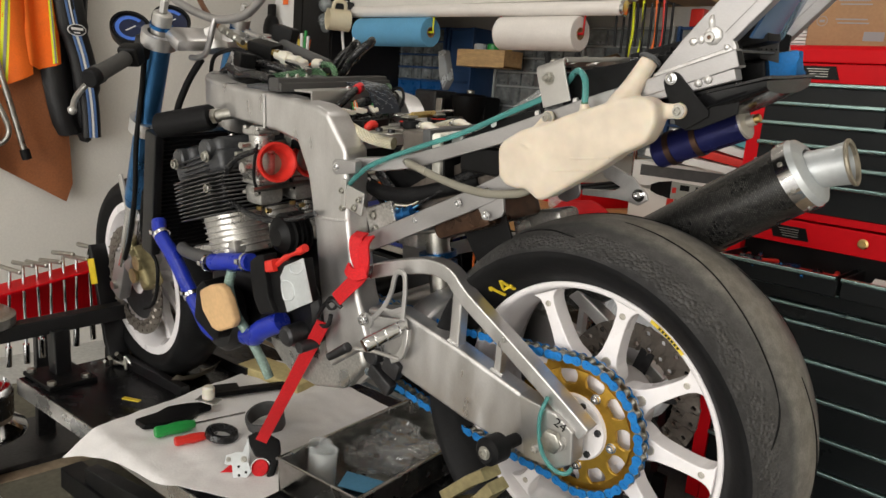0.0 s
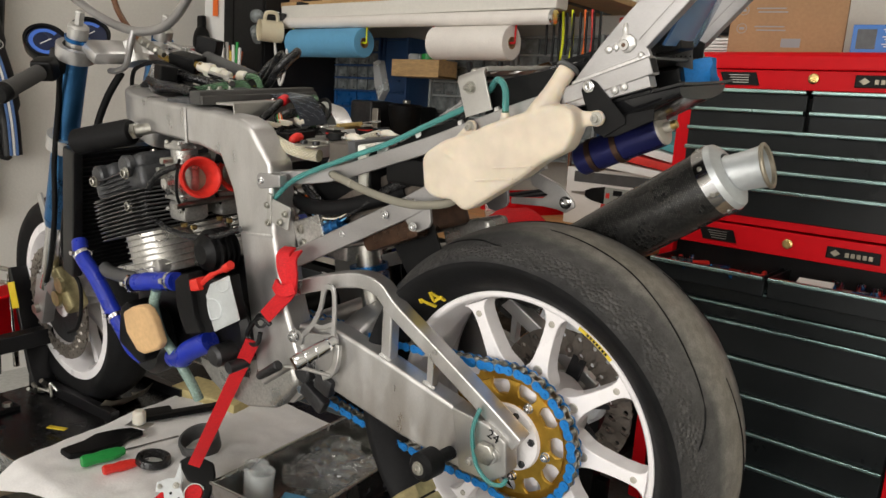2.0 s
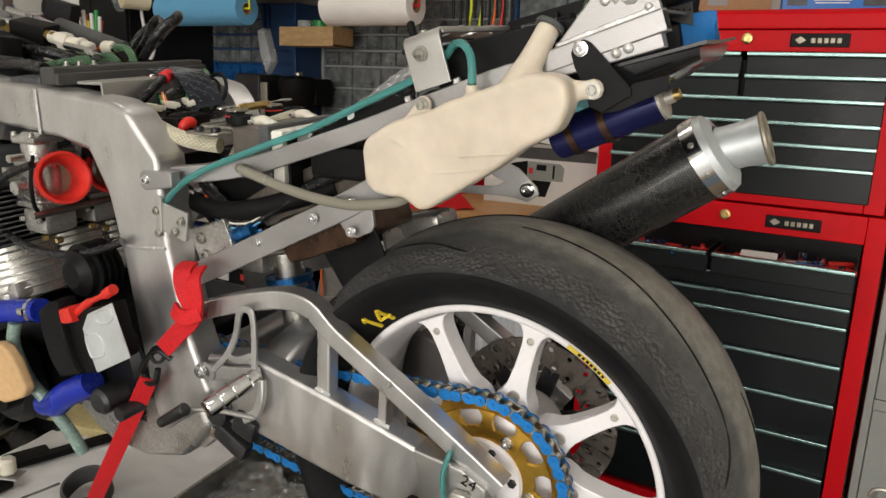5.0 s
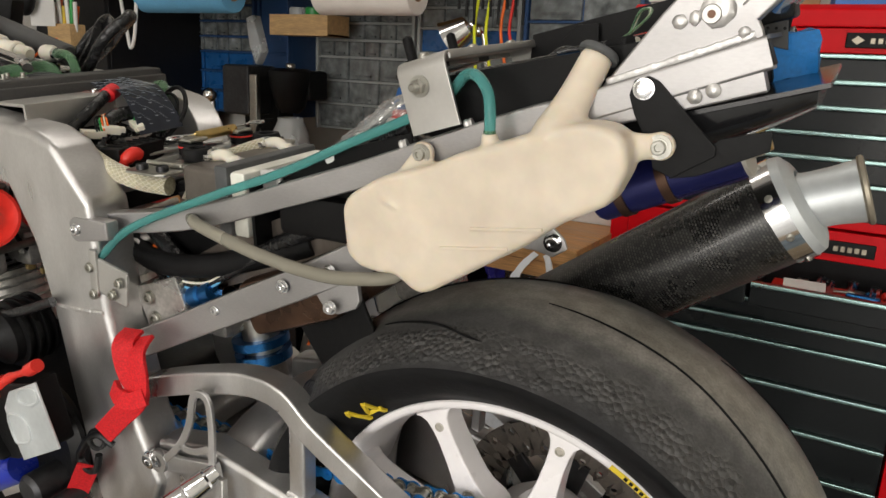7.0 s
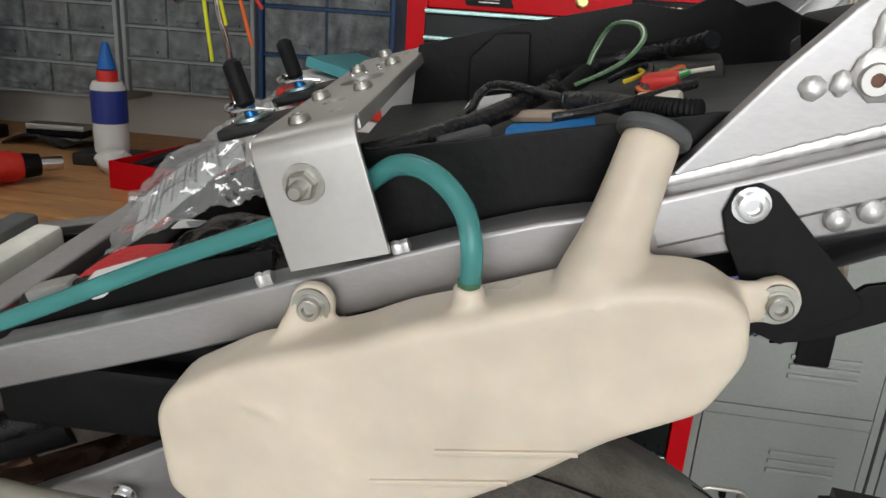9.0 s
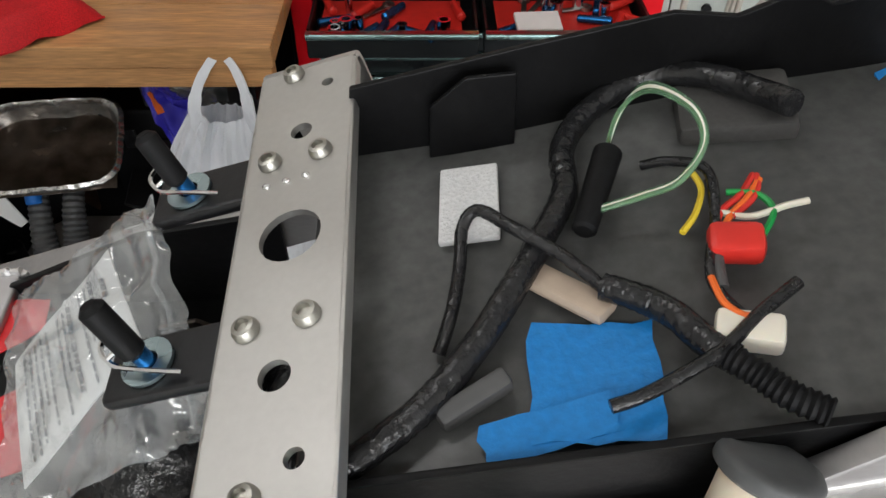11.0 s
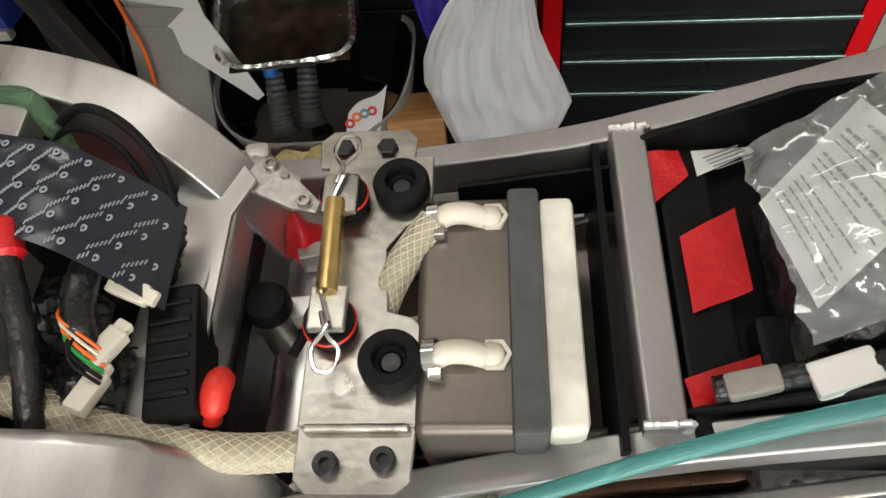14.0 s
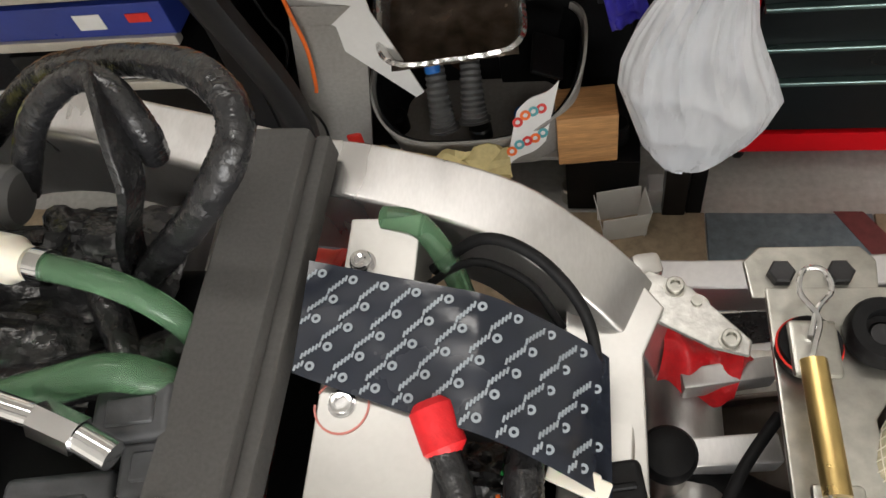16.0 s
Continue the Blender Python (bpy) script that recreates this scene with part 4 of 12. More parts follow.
def subframe_parts():
    for s in (-1, 1):
        q = 0.085 if s < 0 else 0.098     # middle of the rail
        b = B()
        sweep(b, smooth(rail_pts(s), 3), 0.009, 0.0112 if s < 0 else 0.015, corner=0.0018, up=(0, 0, 1))
        part("subframe_rail", b, "alu", bike, "brushed aluminium subframe rail")
        b = B()
        sweep(b, [(0.040, s * q, 0.8005), (0.147, s * q, 0.839)], 0.0095, 0.0105, corner=0.0025, up=(0, 0, 1))
        tr = part("tail_rail", b, "alu", bike, "hollow square tail rail")
        # black plate on the capped end, painting the shade of a hollow
        b = B()
        sweep(b, [(0.1462, s * q, 0.8387), (0.1477, s * q, 0.8393)], 0.0072, 0.0082, corner=0.001, up=(0, 0, 1))
        part("tube_bore_shade", b, "black", tr, "black plate for the shaded hollow of the tube")
        k = 0.008 if s < 0 else 0
        b = B()
        sweep(b, smooth([(-0.475, s * 0.115, 0.4975), (-0.42, s * (0.113 - k * 0.5), 0.525), (-0.33, s * (0.11 - k), 0.5695), (-0.29, s * (0.108 - k), 0.5894), (-0.20, s * (0.105 - k), 0.634), (-0.10, s * (0.102 - k), 0.690)], 3), 0.005, 0.0155, corner=0.002, up=(0, 0, 1))
        part("lower_rail", b, "alu", bike)
        # clevis at the front of the rail
        b = B()
        prism(b, [(-0.500, 0.634), (-0.492, 0.629), (-0.44, 0.638), (-0.44, 0.658), (-0.492, 0.657), (-0.500, 0.651)], s * 0.134 - 0.008, s * 0.134 + 0.008, 0.003)
        if s < 0:
            part("clevis", b, "alu", bike)
        else:
            b.free()
        for x, z in ((-0.487, 0.644), (-0.335, 0.572), (-0.245, 0.615), (-0.188, 0.64), (-0.19, 0.605)):
            if s > 0 and x < -0.45:
                continue
            b = B()
            bolt(b, (x, s * (0.142 if x < -0.45 else 0.1135 - k), z), (0, s, 0), 0.0055, 0.0045)
            part("bolt", b, "chrome", bike)
        b = B()
        prism(b, [(-0.2176, 0.620), (-0.186, 0.640), (-0.165, 0.646), (-0.1615, 0.614), (-0.166, 0.606), (-0.1865, 0.596), (-0.2001, 0.598)], s * (0.105 - k) - 0.003, s * (0.105 - k) + 0.003, 0.0015)
        part("tab", b, "alu", bike)
        # upright gusset and seat strut
        g = q - 0.006
        b = B()
        prism(b, [(0.036, 0.806), (0.046, 0.819), (0.078, 0.861), (0.098, 0.884), (0.13, 0.918), (0.21, 1.0), (0.25, 1.0), (0.165, 0.905), (0.136, 0.86), (0.140, 0.852), (0.143, 0.842)], s * g - 0.004, s * g + 0.004, 0.002)
        part("gusset", b, "alu", bike, "welded aluminium tail gusset plate")
        b = B()
        sweep(b, [(0.132, s * g, 0.862), (0.245, s * g, 0.985)], 0.007, 0.009, corner=0.002, up=(0, 1, 0))
        part("seat_strut", b, "alu", bike)
        b = B()
        bead(b, [(0.044, s * (g + 0.003), 0.815), (0.136, s * (g + 0.004), 0.849)], 0.0030, 0.0060, 5)
        part("weld_bead", b, "weld", bike)
        # lumpy weld collar, wider to the rear, and the dabs beside it
        b = B()
        t = bmesh.new()
        bmesh.ops.create_uvsphere(t, u_segments=36, v_segments=14, radius=1)
        for v in t.verts:
            v.co *= 1 + 0.16 * noise.noise(v.co * 2.1 + Vector((3, s, 0))) + 0.07 * noise.noise(v.co * 5.5)
        merge(b, t, Matrix.Translation((0.1125, s * (g + 0.004), 0.8625)) @ Matrix.Diagonal((0.0108, 0.0042, 0.0105, 1)))
        part("weld_collar", b, "weld", bike)
        for cx, cz, rx, rz, sd in ((0.0897, 0.8556, 0.0050, 0.0046, 1), (0.0990, 0.8580, 0.0038, 0.0050, 2), (0.1297, 0.8499, 0.0040, 0.0038, 3), (0.1090, 0.8780, 0.0038, 0.0075, 4)):
            b = B()
            t = bmesh.new()
            bmesh.ops.create_uvsphere(t, u_segments=18, v_segments=9, radius=1)
            for v in t.verts:
                v.co *= 1 + 0.22 * noise.noise(v.co * 2 + Vector((sd * 5, 0, 0)))
            merge(b, t, Matrix.Translation((cx, s * (g + 0.0042), cz)) @ Matrix.Diagonal((rx, 0.0030, rz, 1)))
            part("weld_dab", b, "weld", bike)
        for x0, z0, x1, z1 in ((-0.121, 0.757, -0.114, 0.7595), (-0.062, 0.778, -0.055, 0.7805)):
            b = B()
            bead(b, [(x0, s * (q + 0.006), z0), (x1, s * (q + 0.006), z1)], 0.0045, 0.0035, 7)
            part("weld_bead", b, "weld", bike)
        b = B()
        lathe(b, [(0.0026, 0), (0.0062, 0), (0.0062, 0.0052), (0.0056, 0.0060), (0.0026, 0.0060)], (0.1094, s * (g + 0.003), 0.8607), (0, s, 0), 28, closed=True)
        part("boss", b, "alu_sheet", bike)
        # dark brown plug that fills the hole in the boss
        part("boss_bore_plug", cyl(B(), (0.1094, s * (g + 0.004), 0.8607), (0.1094, s * (g + 0.0082), 0.8607), 0.0027, 16), "burnt", bike)
        for x, z in ((0.106, 0.810), (0.117, 0.8145)):
            b = B()
            lathe(b, [(0.0048, 0), (0.0045, 0.0025), (0.0026, 0.004), (0, 0.0043)], (x, s * (q + 0.0088), z), (0, s, 0), 16)
            part("rivet", b, "weld", bike)
    # welded cross bar between the rails
    b = B()
    sweep(b, [(-0.272, -0.082, 0.704), (-0.272, 0.095, 0.704)], 0.0095, 0.012, corner=0.002, up=(0, 0, 1))
    part("cross_bar", b, "alu", bike)
    for s, q in ((-1, 0.081), (1, 0.093)):
        b = B()
        bead(b, [(-0.283, s * q, 0.7145), (-0.262, s * q, 0.7165)], 0.0038, 0.0038, 9)
        bead(b, [(-0.262, s * q, 0.7165), (-0.262, s * q, 0.70)], 0.0034, 0.0038, 10)
        part("weld_bead", b, "weld", bike)


subframe_parts()


def plate_with_holes(b, x0, x1, y0, y1, z, th, holes):
    """A flat plate cut into cells, some with a round hole: holes = (x, y, radius)."""
    xs = sorted({x0, x1})
    ys = sorted({y0, y1, *[h[1] - max(h[2] * 1.5, 0.0125) for h in holes], *[h[1] + max(h[2] * 1.5, 0.0125) for h in holes]})
    t = bmesh.new()
    for ya, yb in zip(ys, ys[1:]):
        mid = (ya + yb) / 2
        h = next((h for h in holes if abs(h[1] - mid) < 1e-6), None)
        if h is None:
            t.faces.new([t.verts.new(p) for p in ((x0, ya, z), (x1, ya, z), (x1, yb, z), (x0, yb, z))])
            continue
        n = 24
        inner = [t.verts.new((h[0] + h[2] * math.cos(2 * math.pi * i / n), h[1] + h[2] * math.sin(2 * math.pi * i / n), z)) for i in range(n)]
        outer = []
        for i in range(n):
            c, s = math.cos(2 * math.pi * i / n), math.sin(2 * math.pi * i / n)
            k = min((x1 - h[0]) / c if c > 1e-6 else (x0 - h[0]) / c if c < -1e-6 else 9, (yb - h[1]) / s if s > 1e-6 else (ya - h[1]) / s if s < -1e-6 else 9)
            outer.append(t.verts.new((h[0] + k * c, h[1] + k * s, z)))
        for i in range(n):
            j = (i + 1) % n
            t.faces.new((inner[i], outer[i], outer[j], inner[j]))
        # the four corners of the cell
        for cx, cy in ((x0, ya), (x1, ya), (x1, yb), (x0, yb)):
            i = int((math.atan2(cy - h[1], cx - h[0]) % (2 * math.pi)) / (2 * math.pi / n))
            t.faces.new((outer[i], t.verts.new((cx, cy, z)), outer[(i + 1) % n]))
    bmesh.ops.remove_doubles(t, verts=t.verts[:], dist=1e-6)
    t.normal_update()
    bmesh.ops.reverse_faces(t, faces=[f for f in t.faces if f.normal.z < 0])
    t.normal_update()
    low = bmesh.ops.extrude_face_region(t, geom=t.faces[:])
    bmesh.ops.translate(t, vec=(0, 0, -th), verts=[v for v in low["geom"] if isinstance(v, bmesh.types.BMVert)])
    return merge(b, t)


def cross_bracket():
    # a folded channel over both rails, tilted with them
    tilt = pose(-0.0995, 0, 0.8275, 0, -17, 0)
    t = B()
    holes = [(0.0088, -0.0705, 0.0033), (0.0, -0.0427, 0.0055), (0.0, 0.0139, 0.0118), (0.0, 0.0696, 0.0046), (0.0098, 0.0975, 0.0026)]
    plate_with_holes(t, -0.021, 0.021, -0.0885, 0.112, 0.0, 0.003, holes)
    for x in (-0.0208, 0.0208):
        box(t, (x, 0.0118, -0.0035), (0.003, 0.2, 0.007), bev=0.0012, seg=2)
    for y, s in ((-0.0885, -1), (0.112, 1)):
        arc = [(0, y + s * 0.0085 * math.sin(radians(a)), -0.010 + 0.0085 * math.cos(radians(a))) for a in range(0, 91, 15)]
        sweep(t, arc + [(0.0, y + s * 0.0087, -0.03), (0.0, y + s * 0.0087, -0.0565)], 0.0015, 0.022, corner=0.0008, up=(1, 0, 0))
    o = part("cross_bracket", t, "alu_sheet", bike, "folded aluminium bracket with drilled holes", tilt)
    for x, y in ((-0.0115, -0.024), (0.0095, -0.023), (-0.0115, 0.054), (0.0095, 0.054), (-0.0045, -0.0805), (-0.006, 0.1080)):
        b = B()
        lathe(b, [(0.0048, 0), (0.0047, 0.0015), (0.0038, 0.0032), (0.0024, 0.0036), (0.0022, 0.0018), (0, 0.0018)], (x, y, 0.0002), (0, 0, 1), 16)
        part("screw", b, "steel", o)
    b = B()
    for x, y in ((-0.012, 0.0415), (-0.004, 0.0420), (0.004, 0.0425)):
        ball(b, (x, y, 0.0002), (0.0018, 0.0014, 0.0012), 5)
    part("weld_spot", b, "chrome", o, "row of bright weld spots")
    for x, y in ((-0.004, -0.0988), (-0.004, 0.1222)):
        s = -1 if y < 0 else 1
        b = B()
        lathe(b, [(0, 0), (0.0085, 0), (0.0085, 0.0013), (0, 0.0013)], (x, y, -0.021), (0, s, 0), 24)
        part("washer", b, "steel", o)
        b = B()
        nut(b, (x, y + s * 0.001, -0.021), (0, s, 0), 0.0062, 0.0048)
        cyl(b, (x, y + s * 0.005, -0.021), (x, y + s * 0.013, -0.021), 0.0034, 14, bev=0.001)
        part("nut", b, "steel", o)
    for y in (-0.027, 0.052):
        b = B()
        box(b, (-0.041, y, -0.005), (0.044, 0.024, 0.006), bev=0.002)
        tb = part("pin_tab", b, "blacksatin", o, "black tab with a pinned stud")
        b = B()
        lathe(b, [(0.004, 0), (0.0092, 0), (0.0092, 0.0015), (0.004, 0.0015)], (-0.047, y, -0.0015), (0, 0, 1), 24, closed=True)
        part("washer", b, "zinc_blue", o, "blue-plated washer")
        b = B()
        cyl(b, (-0.047, y, -0.001), (-0.048, y + 0.001, 0.006), 0.0032, 12)
        part("stud", b, "blue_ano", o, "blue anodised stud")
        b = B()
        cyl(b, (-0.048, y, 0.004), (-0.051, y + 0.005, 0.027), 0.0046, 14, bev=0.002)
        part("rubber_cap", b, "rubber", o)
        b = B()
        sweep(b, smooth([(-0.032, y - 0.008, 0.001), (-0.045, y - 0.006, 0.004), (-0.056, y - 0.002, 0.004), (-0.061, y + 0.004, 0.006), (-0.058, y + 0.009, 0.007), (-0.054, y + 0.004, 0.006), (-0.058, y, 0.005)], 4), 0.0009, n=6)
        part("clip", b, "chrome", o)


cross_bracket()


def sector_cell(t, c0, a0, a1, r0, r1, hole, z, n=8):
    """One cell of a ring with a round hole in it."""
    am, rm = (a0 + a1) / 2, (r0 + r1) / 2
    hx, hy = rm * math.cos(am), rm * math.sin(am)
    border = [(r0, a0), (r0, am), (r0, a1), (rm, a1), (r1, a1), (r1, am), (r1, a0), (rm, a0)]
    ob = [t.verts.new((r * math.cos(a), r * math.sin(a), z)) for r, a in border]
    inn = []
    for v in ob:
        d = Vector((v.co.x - hx, v.co.y - hy, 0)).normalized() * hole
        inn.append(t.verts.new((hx + d.x, hy + d.y, z)))
    for i in range(8):
        t.faces.new((ob[i - 1], ob[i], inn[i], inn[i - 1]))


def brake_disc(b, c, r0, r1, th, k):
    t = bmesh.new()
    rows = 2
    for j in range(rows):
        ra, rb = r0 + (r1 - r0) * j / rows, r0 + (r1 - r0) * (j + 1) / rows
        for i in range(k):
            a0, a1 = 2 * math.pi * i / k, 2 * math.pi * (i + 1) / k
            if (i + j) % 2:
                t.faces.new([t.verts.new((r * math.cos(a), r * math.sin(a), 0)) for r, a in ((ra, a0), (rb, a0), (rb, (a0 + a1) / 2), (rb, a1), (ra, a1), (ra, (a0 + a1) / 2))])
            else:
                sector_cell(t, None, a0, a1, ra, rb, 0.0045, 0)
    bmesh.ops.remove_doubles(t, verts=t.verts[:], dist=1e-5)
    bmesh.ops.recalc_face_normals(t, faces=t.faces[:])
    bmesh.ops.solidify(t, geom=t.faces[:], thickness=th)
    return merge(b, t, axis_matrix(c, (0, 1, 0)))


def tyre_profile(R, half, bead_r, bead_h):
    return [(bead_r, -bead_h), (bead_r + 0.012, -bead_h - 0.006), (bead_r + 0.030, -half * 0.97), (R - 0.040, -half), (R - 0.028, -half * 0.96), (R - 0.015, -half * 0.78), (R - 0.006, -half * 0.52), (R - 0.001, -half * 0.22), (R, 0), (R - 0.001, half * 0.22), (R - 0.006, half * 0.52), (R - 0.015, half * 0.78), (R - 0.028, half * 0.96), (R - 0.040, half), (bead_r + 0.030, half * 0.97), (bead_r + 0.012, bead_h + 0.006), (bead_r, bead_h)]


def crown(h):
    """Radius of the rear tyre's rounded crown at the height h from its middle."""
    return 0.300 - 0.033 * (abs(h) / 0.110) ** 2.2


def rear_wheel():
    w = new("rear_wheel")
    w.parent = bike
    tagged(w, "white spoked rear wheel with a worn wide tyre")
    wall = [tuple(v)[:2] for v in smooth([(0.2115, -0.0615, 0), (0.2195, -0.071, 0), (0.231, -0.0865, 0), (0.244, -0.099, 0), (0.2575, -0.1085, 0), (0.267, -0.110, 0)], 4)]
    tread = [(crown(-0.110 + 0.22 * i / 44), -0.110 + 0.22 * i / 44) for i in range(45)]
    for name, prof, m, lab in (("tyre_wall", wall, "rubber", "smooth black tyre wall"), ("tread", tread, "tyre", "scrubbed slick tread with pebbled shoulders"), ("tyre_wall", [(r, -h) for r, h in wall], "rubber", "")):
        b = B()
        lathe(b, prof, AX, (0, 1, 0), 180)
        part(name, b, m, w, lab)
    # long curved rain grooves, the same on both sides
    def groove(turn, s, run):
        b = B()
        line = smooth([(a, h, 0) for a, h in run], 5)
        pts = []
        for a, h, _ in line:
            r = crown(h) + 0.0002
            pts.append((AX.x + r * math.cos(radians(a + turn)), h * s, AX.z + r * math.sin(radians(a + turn))))
        k = len(pts)
        sweep(b, pts, 0.0016, 0.0009, n=6, up=(0, 1, 0), taper=[min(1.0, 0.35 + 3.5 * min(i, k - 1 - i) / k) for i in range(k)])
        part("groove", b, "black", w)

    for turn in (0, 120, 240):
        for s, off in ((-1, 0), (1, 60)):
            groove(turn + off, s, ((87.3, 0.0140), (76, 0.0180), (62.0, 0.023), (50.5, 0.0345), (38, 0.046), (30, 0.052), (24.6, 0.0576)))
            groove(turn + off, s, ((25.6, 0.056), (21, 0.0667), (15.9, 0.0843)))
            groove(turn + off, s, ((118, 0.0515), (104.7, 0.0657), (97.7, 0.078), (94, 0.082)))
    # rim: rolled lip, barrel and drop centre
    half = [(0.2135, -0.0665), (0.2150, -0.0640), (0.2145, -0.0600), (0.2115, -0.0540), (0.2075, -0.0440), (0.1990, -0.0150)]
    inner = [(0.1925, -0.0120), (0.2005, -0.0440), (0.2030, -0.0570), (0.2055, -0.0640), (0.2090, -0.0665)]
    rim = half + [(r, -h) for r, h in half[::-1]] + [(r, -h) for r, h in inner[::-1]] + inner
    b = B()
    lathe(b, rim, AX, (0, 1, 0), 144, closed=True)
    part("rim", b, "white_paint", w, "white painted rim")
    edge = ((0.074, 0.0262), (0.088, 0.0265), (0.097, 0.0225), (0.106, 0.0165), (0.118, 0.0130), (0.140, 0.0106), (0.160, 0.0096), (0.178, 0.0100), (0.188, 0.0122), (0.1945, 0.0170), (0.1985, 0.0240))
    for k in range(9):
        a = radians(-4.2 + 40 * k)
        turn = Matrix.Translation(AX) @ Matrix.Rotation(-a, 4, "Y")
        t = B()
        prism(t, [*edge, *[(r, -e) for r, e in edge[::-1]]], -0.050, -0.020, 0.0045, seg=3)
        b = merge(B(), t, turn)
        sp = part("spoke", b, "white_paint", w)
        for r, q in ((0.1045, 0.0058), (0.181, 0.0036)):
            b = B()
            lathe(b, [(0, 0.0006), (q * 0.8, 0.0006), (q, 0.0016), (q * 1.25, 0.0014), (q * 1.35, 0)], turn @ Vector((r, -0.0499, 0)), (0, -1, 0), 18)
            part("spoke_plug", b, "nickel", sp)
    b = B()
    lathe(b, [(0.02, -0.06), (0.06, -0.056), (0.078, -0.049), (0.084, -0.040), (0.084, -0.022), (0.06, 0.0), (0.06, 0.05), (0.05, 0.07), (0.02, 0.07)], AX, (0, 1, 0), 48, closed=True)
    part("hub", b, "white_paint", w)
    b = B()
    brake_disc(b, AX + Vector((0, 0.083, 0)), 0.074, 0.118, 0.005, 48)
    part("brake_disc", b, "disc", w, "drilled steel brake disc")
    b = B()
    for k in range(6):
        a = radians(60 * k + 12)
        d = Vector((math.cos(a), 0, math.sin(a)))
        sweep(b, [AX + d * 0.04 + Vector((0, 0.08, 0)), AX + d * 0.08 + Vector((0, 0.083, 0))], 0.012, 0.004, corner=0.002, up=(0, 1, 0))
    part("carrier_arm", b, "darksteel", w)
    # sprocket: toothed ring, eleven windows, inner ring
    c = AX + Vector((0, -0.074, 0))
    t = bmesh.new()
    n = 41
    m = n * 4
    outer = [t.verts.new(((0.0985, 0.1015, 0.1055, 0.1015)[i % 4] * math.cos(2 * math.pi * i / m), (0.0985, 0.1015, 0.1055, 0.1015)[i % 4] * math.sin(2 * math.pi * i / m), 0)) for i in range(m)]
    inner = [t.verts.new((0.0865 * math.cos(2 * math.pi * i / m), 0.0865 * math.sin(2 * math.pi * i / m), 0)) for i in range(m)]
    for i in range(m):
        t.faces.new((outer[i - 1], outer[i], inner[i], inner[i - 1]))
    bmesh.ops.solidify(t, geom=t.faces[:], thickness=0.006)
    b = merge(B(), t, axis_matrix(c, (0, 1, 0)))
    lathe(b, [(0.046, -0.003), (0.0655, -0.003), (0.0655, 0.003), (0.046, 0.003)], c, (0, 1, 0), 66, closed=True)
    for k in range(11):
        a = radians(360 / 11 * k + 22)
        t = B()
        prism(t, [(0.063, 0.0115), (0.068, 0.0085), (0.074, 0.0066), (0.080, 0.0070), (0.085, 0.0100), (0.0885, 0.0150), (0.0885, -0.0150), (0.085, -0.0100), (0.080, -0.0070), (0.074, -0.0066), (0.068, -0.0085), (0.063, -0.0115)], -0.0029, 0.0029, 0.0008, seg=1)
        merge(b, t, Matrix.Translation(c) @ Matrix.Rotation(-a, 4, "Y"))
    part("sprocket", b, "gold", w, "gold anodised rear sprocket")
    b = B()
    for k in range(5):
        a = radians(72 * k - 11)
        bolt(b, c + Vector((0.0615 * math.cos(a), -0.003, 0.0615 * math.sin(a))), (0, -1, 0), 0.0062, 0.006)
    part("sprocket_bolt", b, "chrome", w)
    b = B()
    lathe(b, [(0, -0.014), (0.018, -0.014), (0.05, -0.009), (0.052, -0.004), (0.05, 0.0), (0, 0)], c, (0, 1, 0), 48)
    part("carrier", b, "white_paint", w)
    b = B()
    for k in range(6):
        a = radians(60 * k + 10)
        nut(b, c + Vector((0.042 * math.cos(a), -0.0105, 0.042 * math.sin(a))), (0, -1, 0), 0.0055, 0.004)
    part("carrier_nut", b, "darksteel", w)
    # axle
    b = B()
    cyl(b, AX + Vector((0, -0.135, 0)), AX + Vector((0, 0.135, 0)), 0.011, 20)
    nut(b, AX + Vector((0, -0.135, 0)), (0, -1, 0), 0.017, 0.01)
    part("axle", b, "steel", w)
    # maker's stickers as plain bars on the rim and tyre
    b = B()
    for k in range(10):
        a = radians(48 + k * 1.6)
        q = AX + Vector((math.cos(a), 0, math.sin(a))) * 0.2105 + Vector((0, -0.0668, 0))
        box(b, q, (0.0062, 0.0012, 0.0048), (0, 90 - math.degrees(a), 0))
    part("rim_sticker", b, "yellow", w, "yellow rim sticker with dark print")
    b = B()
    for a0, n0, dr in ((50, 7, 0.0),):
        for k in range(n0):
            a = radians(a0 + k * 1.5)
            d = Vector((math.cos(a), 0, math.sin(a)))
            q = AX + d * 0.2105 + Vector((0, -0.0673, 0))
            box(b, q, (0.0034, 0.0012, 0.0032), (0, 90 - math.degrees(a), 0))
    part("rim_sticker_print", b, "black", w)
    b = B()
    for a0, strokes in ((126.2, ((0.2, 0.5, -0.4, -0.12), (-0.42, -0.14, 0.42, -0.14), (0.2, 0.5, 0.2, -0.5))), (131.6, ((0.12, 0.5, 0.12, -0.5), (-0.1, 0.3, 0.12, 0.5)))):
        for t0, n0, t1, n1 in strokes:
            line = []
            for i in range(4):
                tt, nn = t0 + (t1 - t0) * i / 3, n0 + (n1 - n0) * i / 3
                a, r = radians(a0 - tt * 5.8), 0.2285 + 0.019 * nn
                line.append(AX + Vector((r * math.cos(a), -0.0838 - 0.0225 * nn, r * math.sin(a))))
            sweep(b, line, 0.0026, 0.0014, corner=0.0004, up=(0, 1, 0))
    part("tyre_mark", b, "yellow", w, "yellow mark on the tyre wall")


rear_wheel()


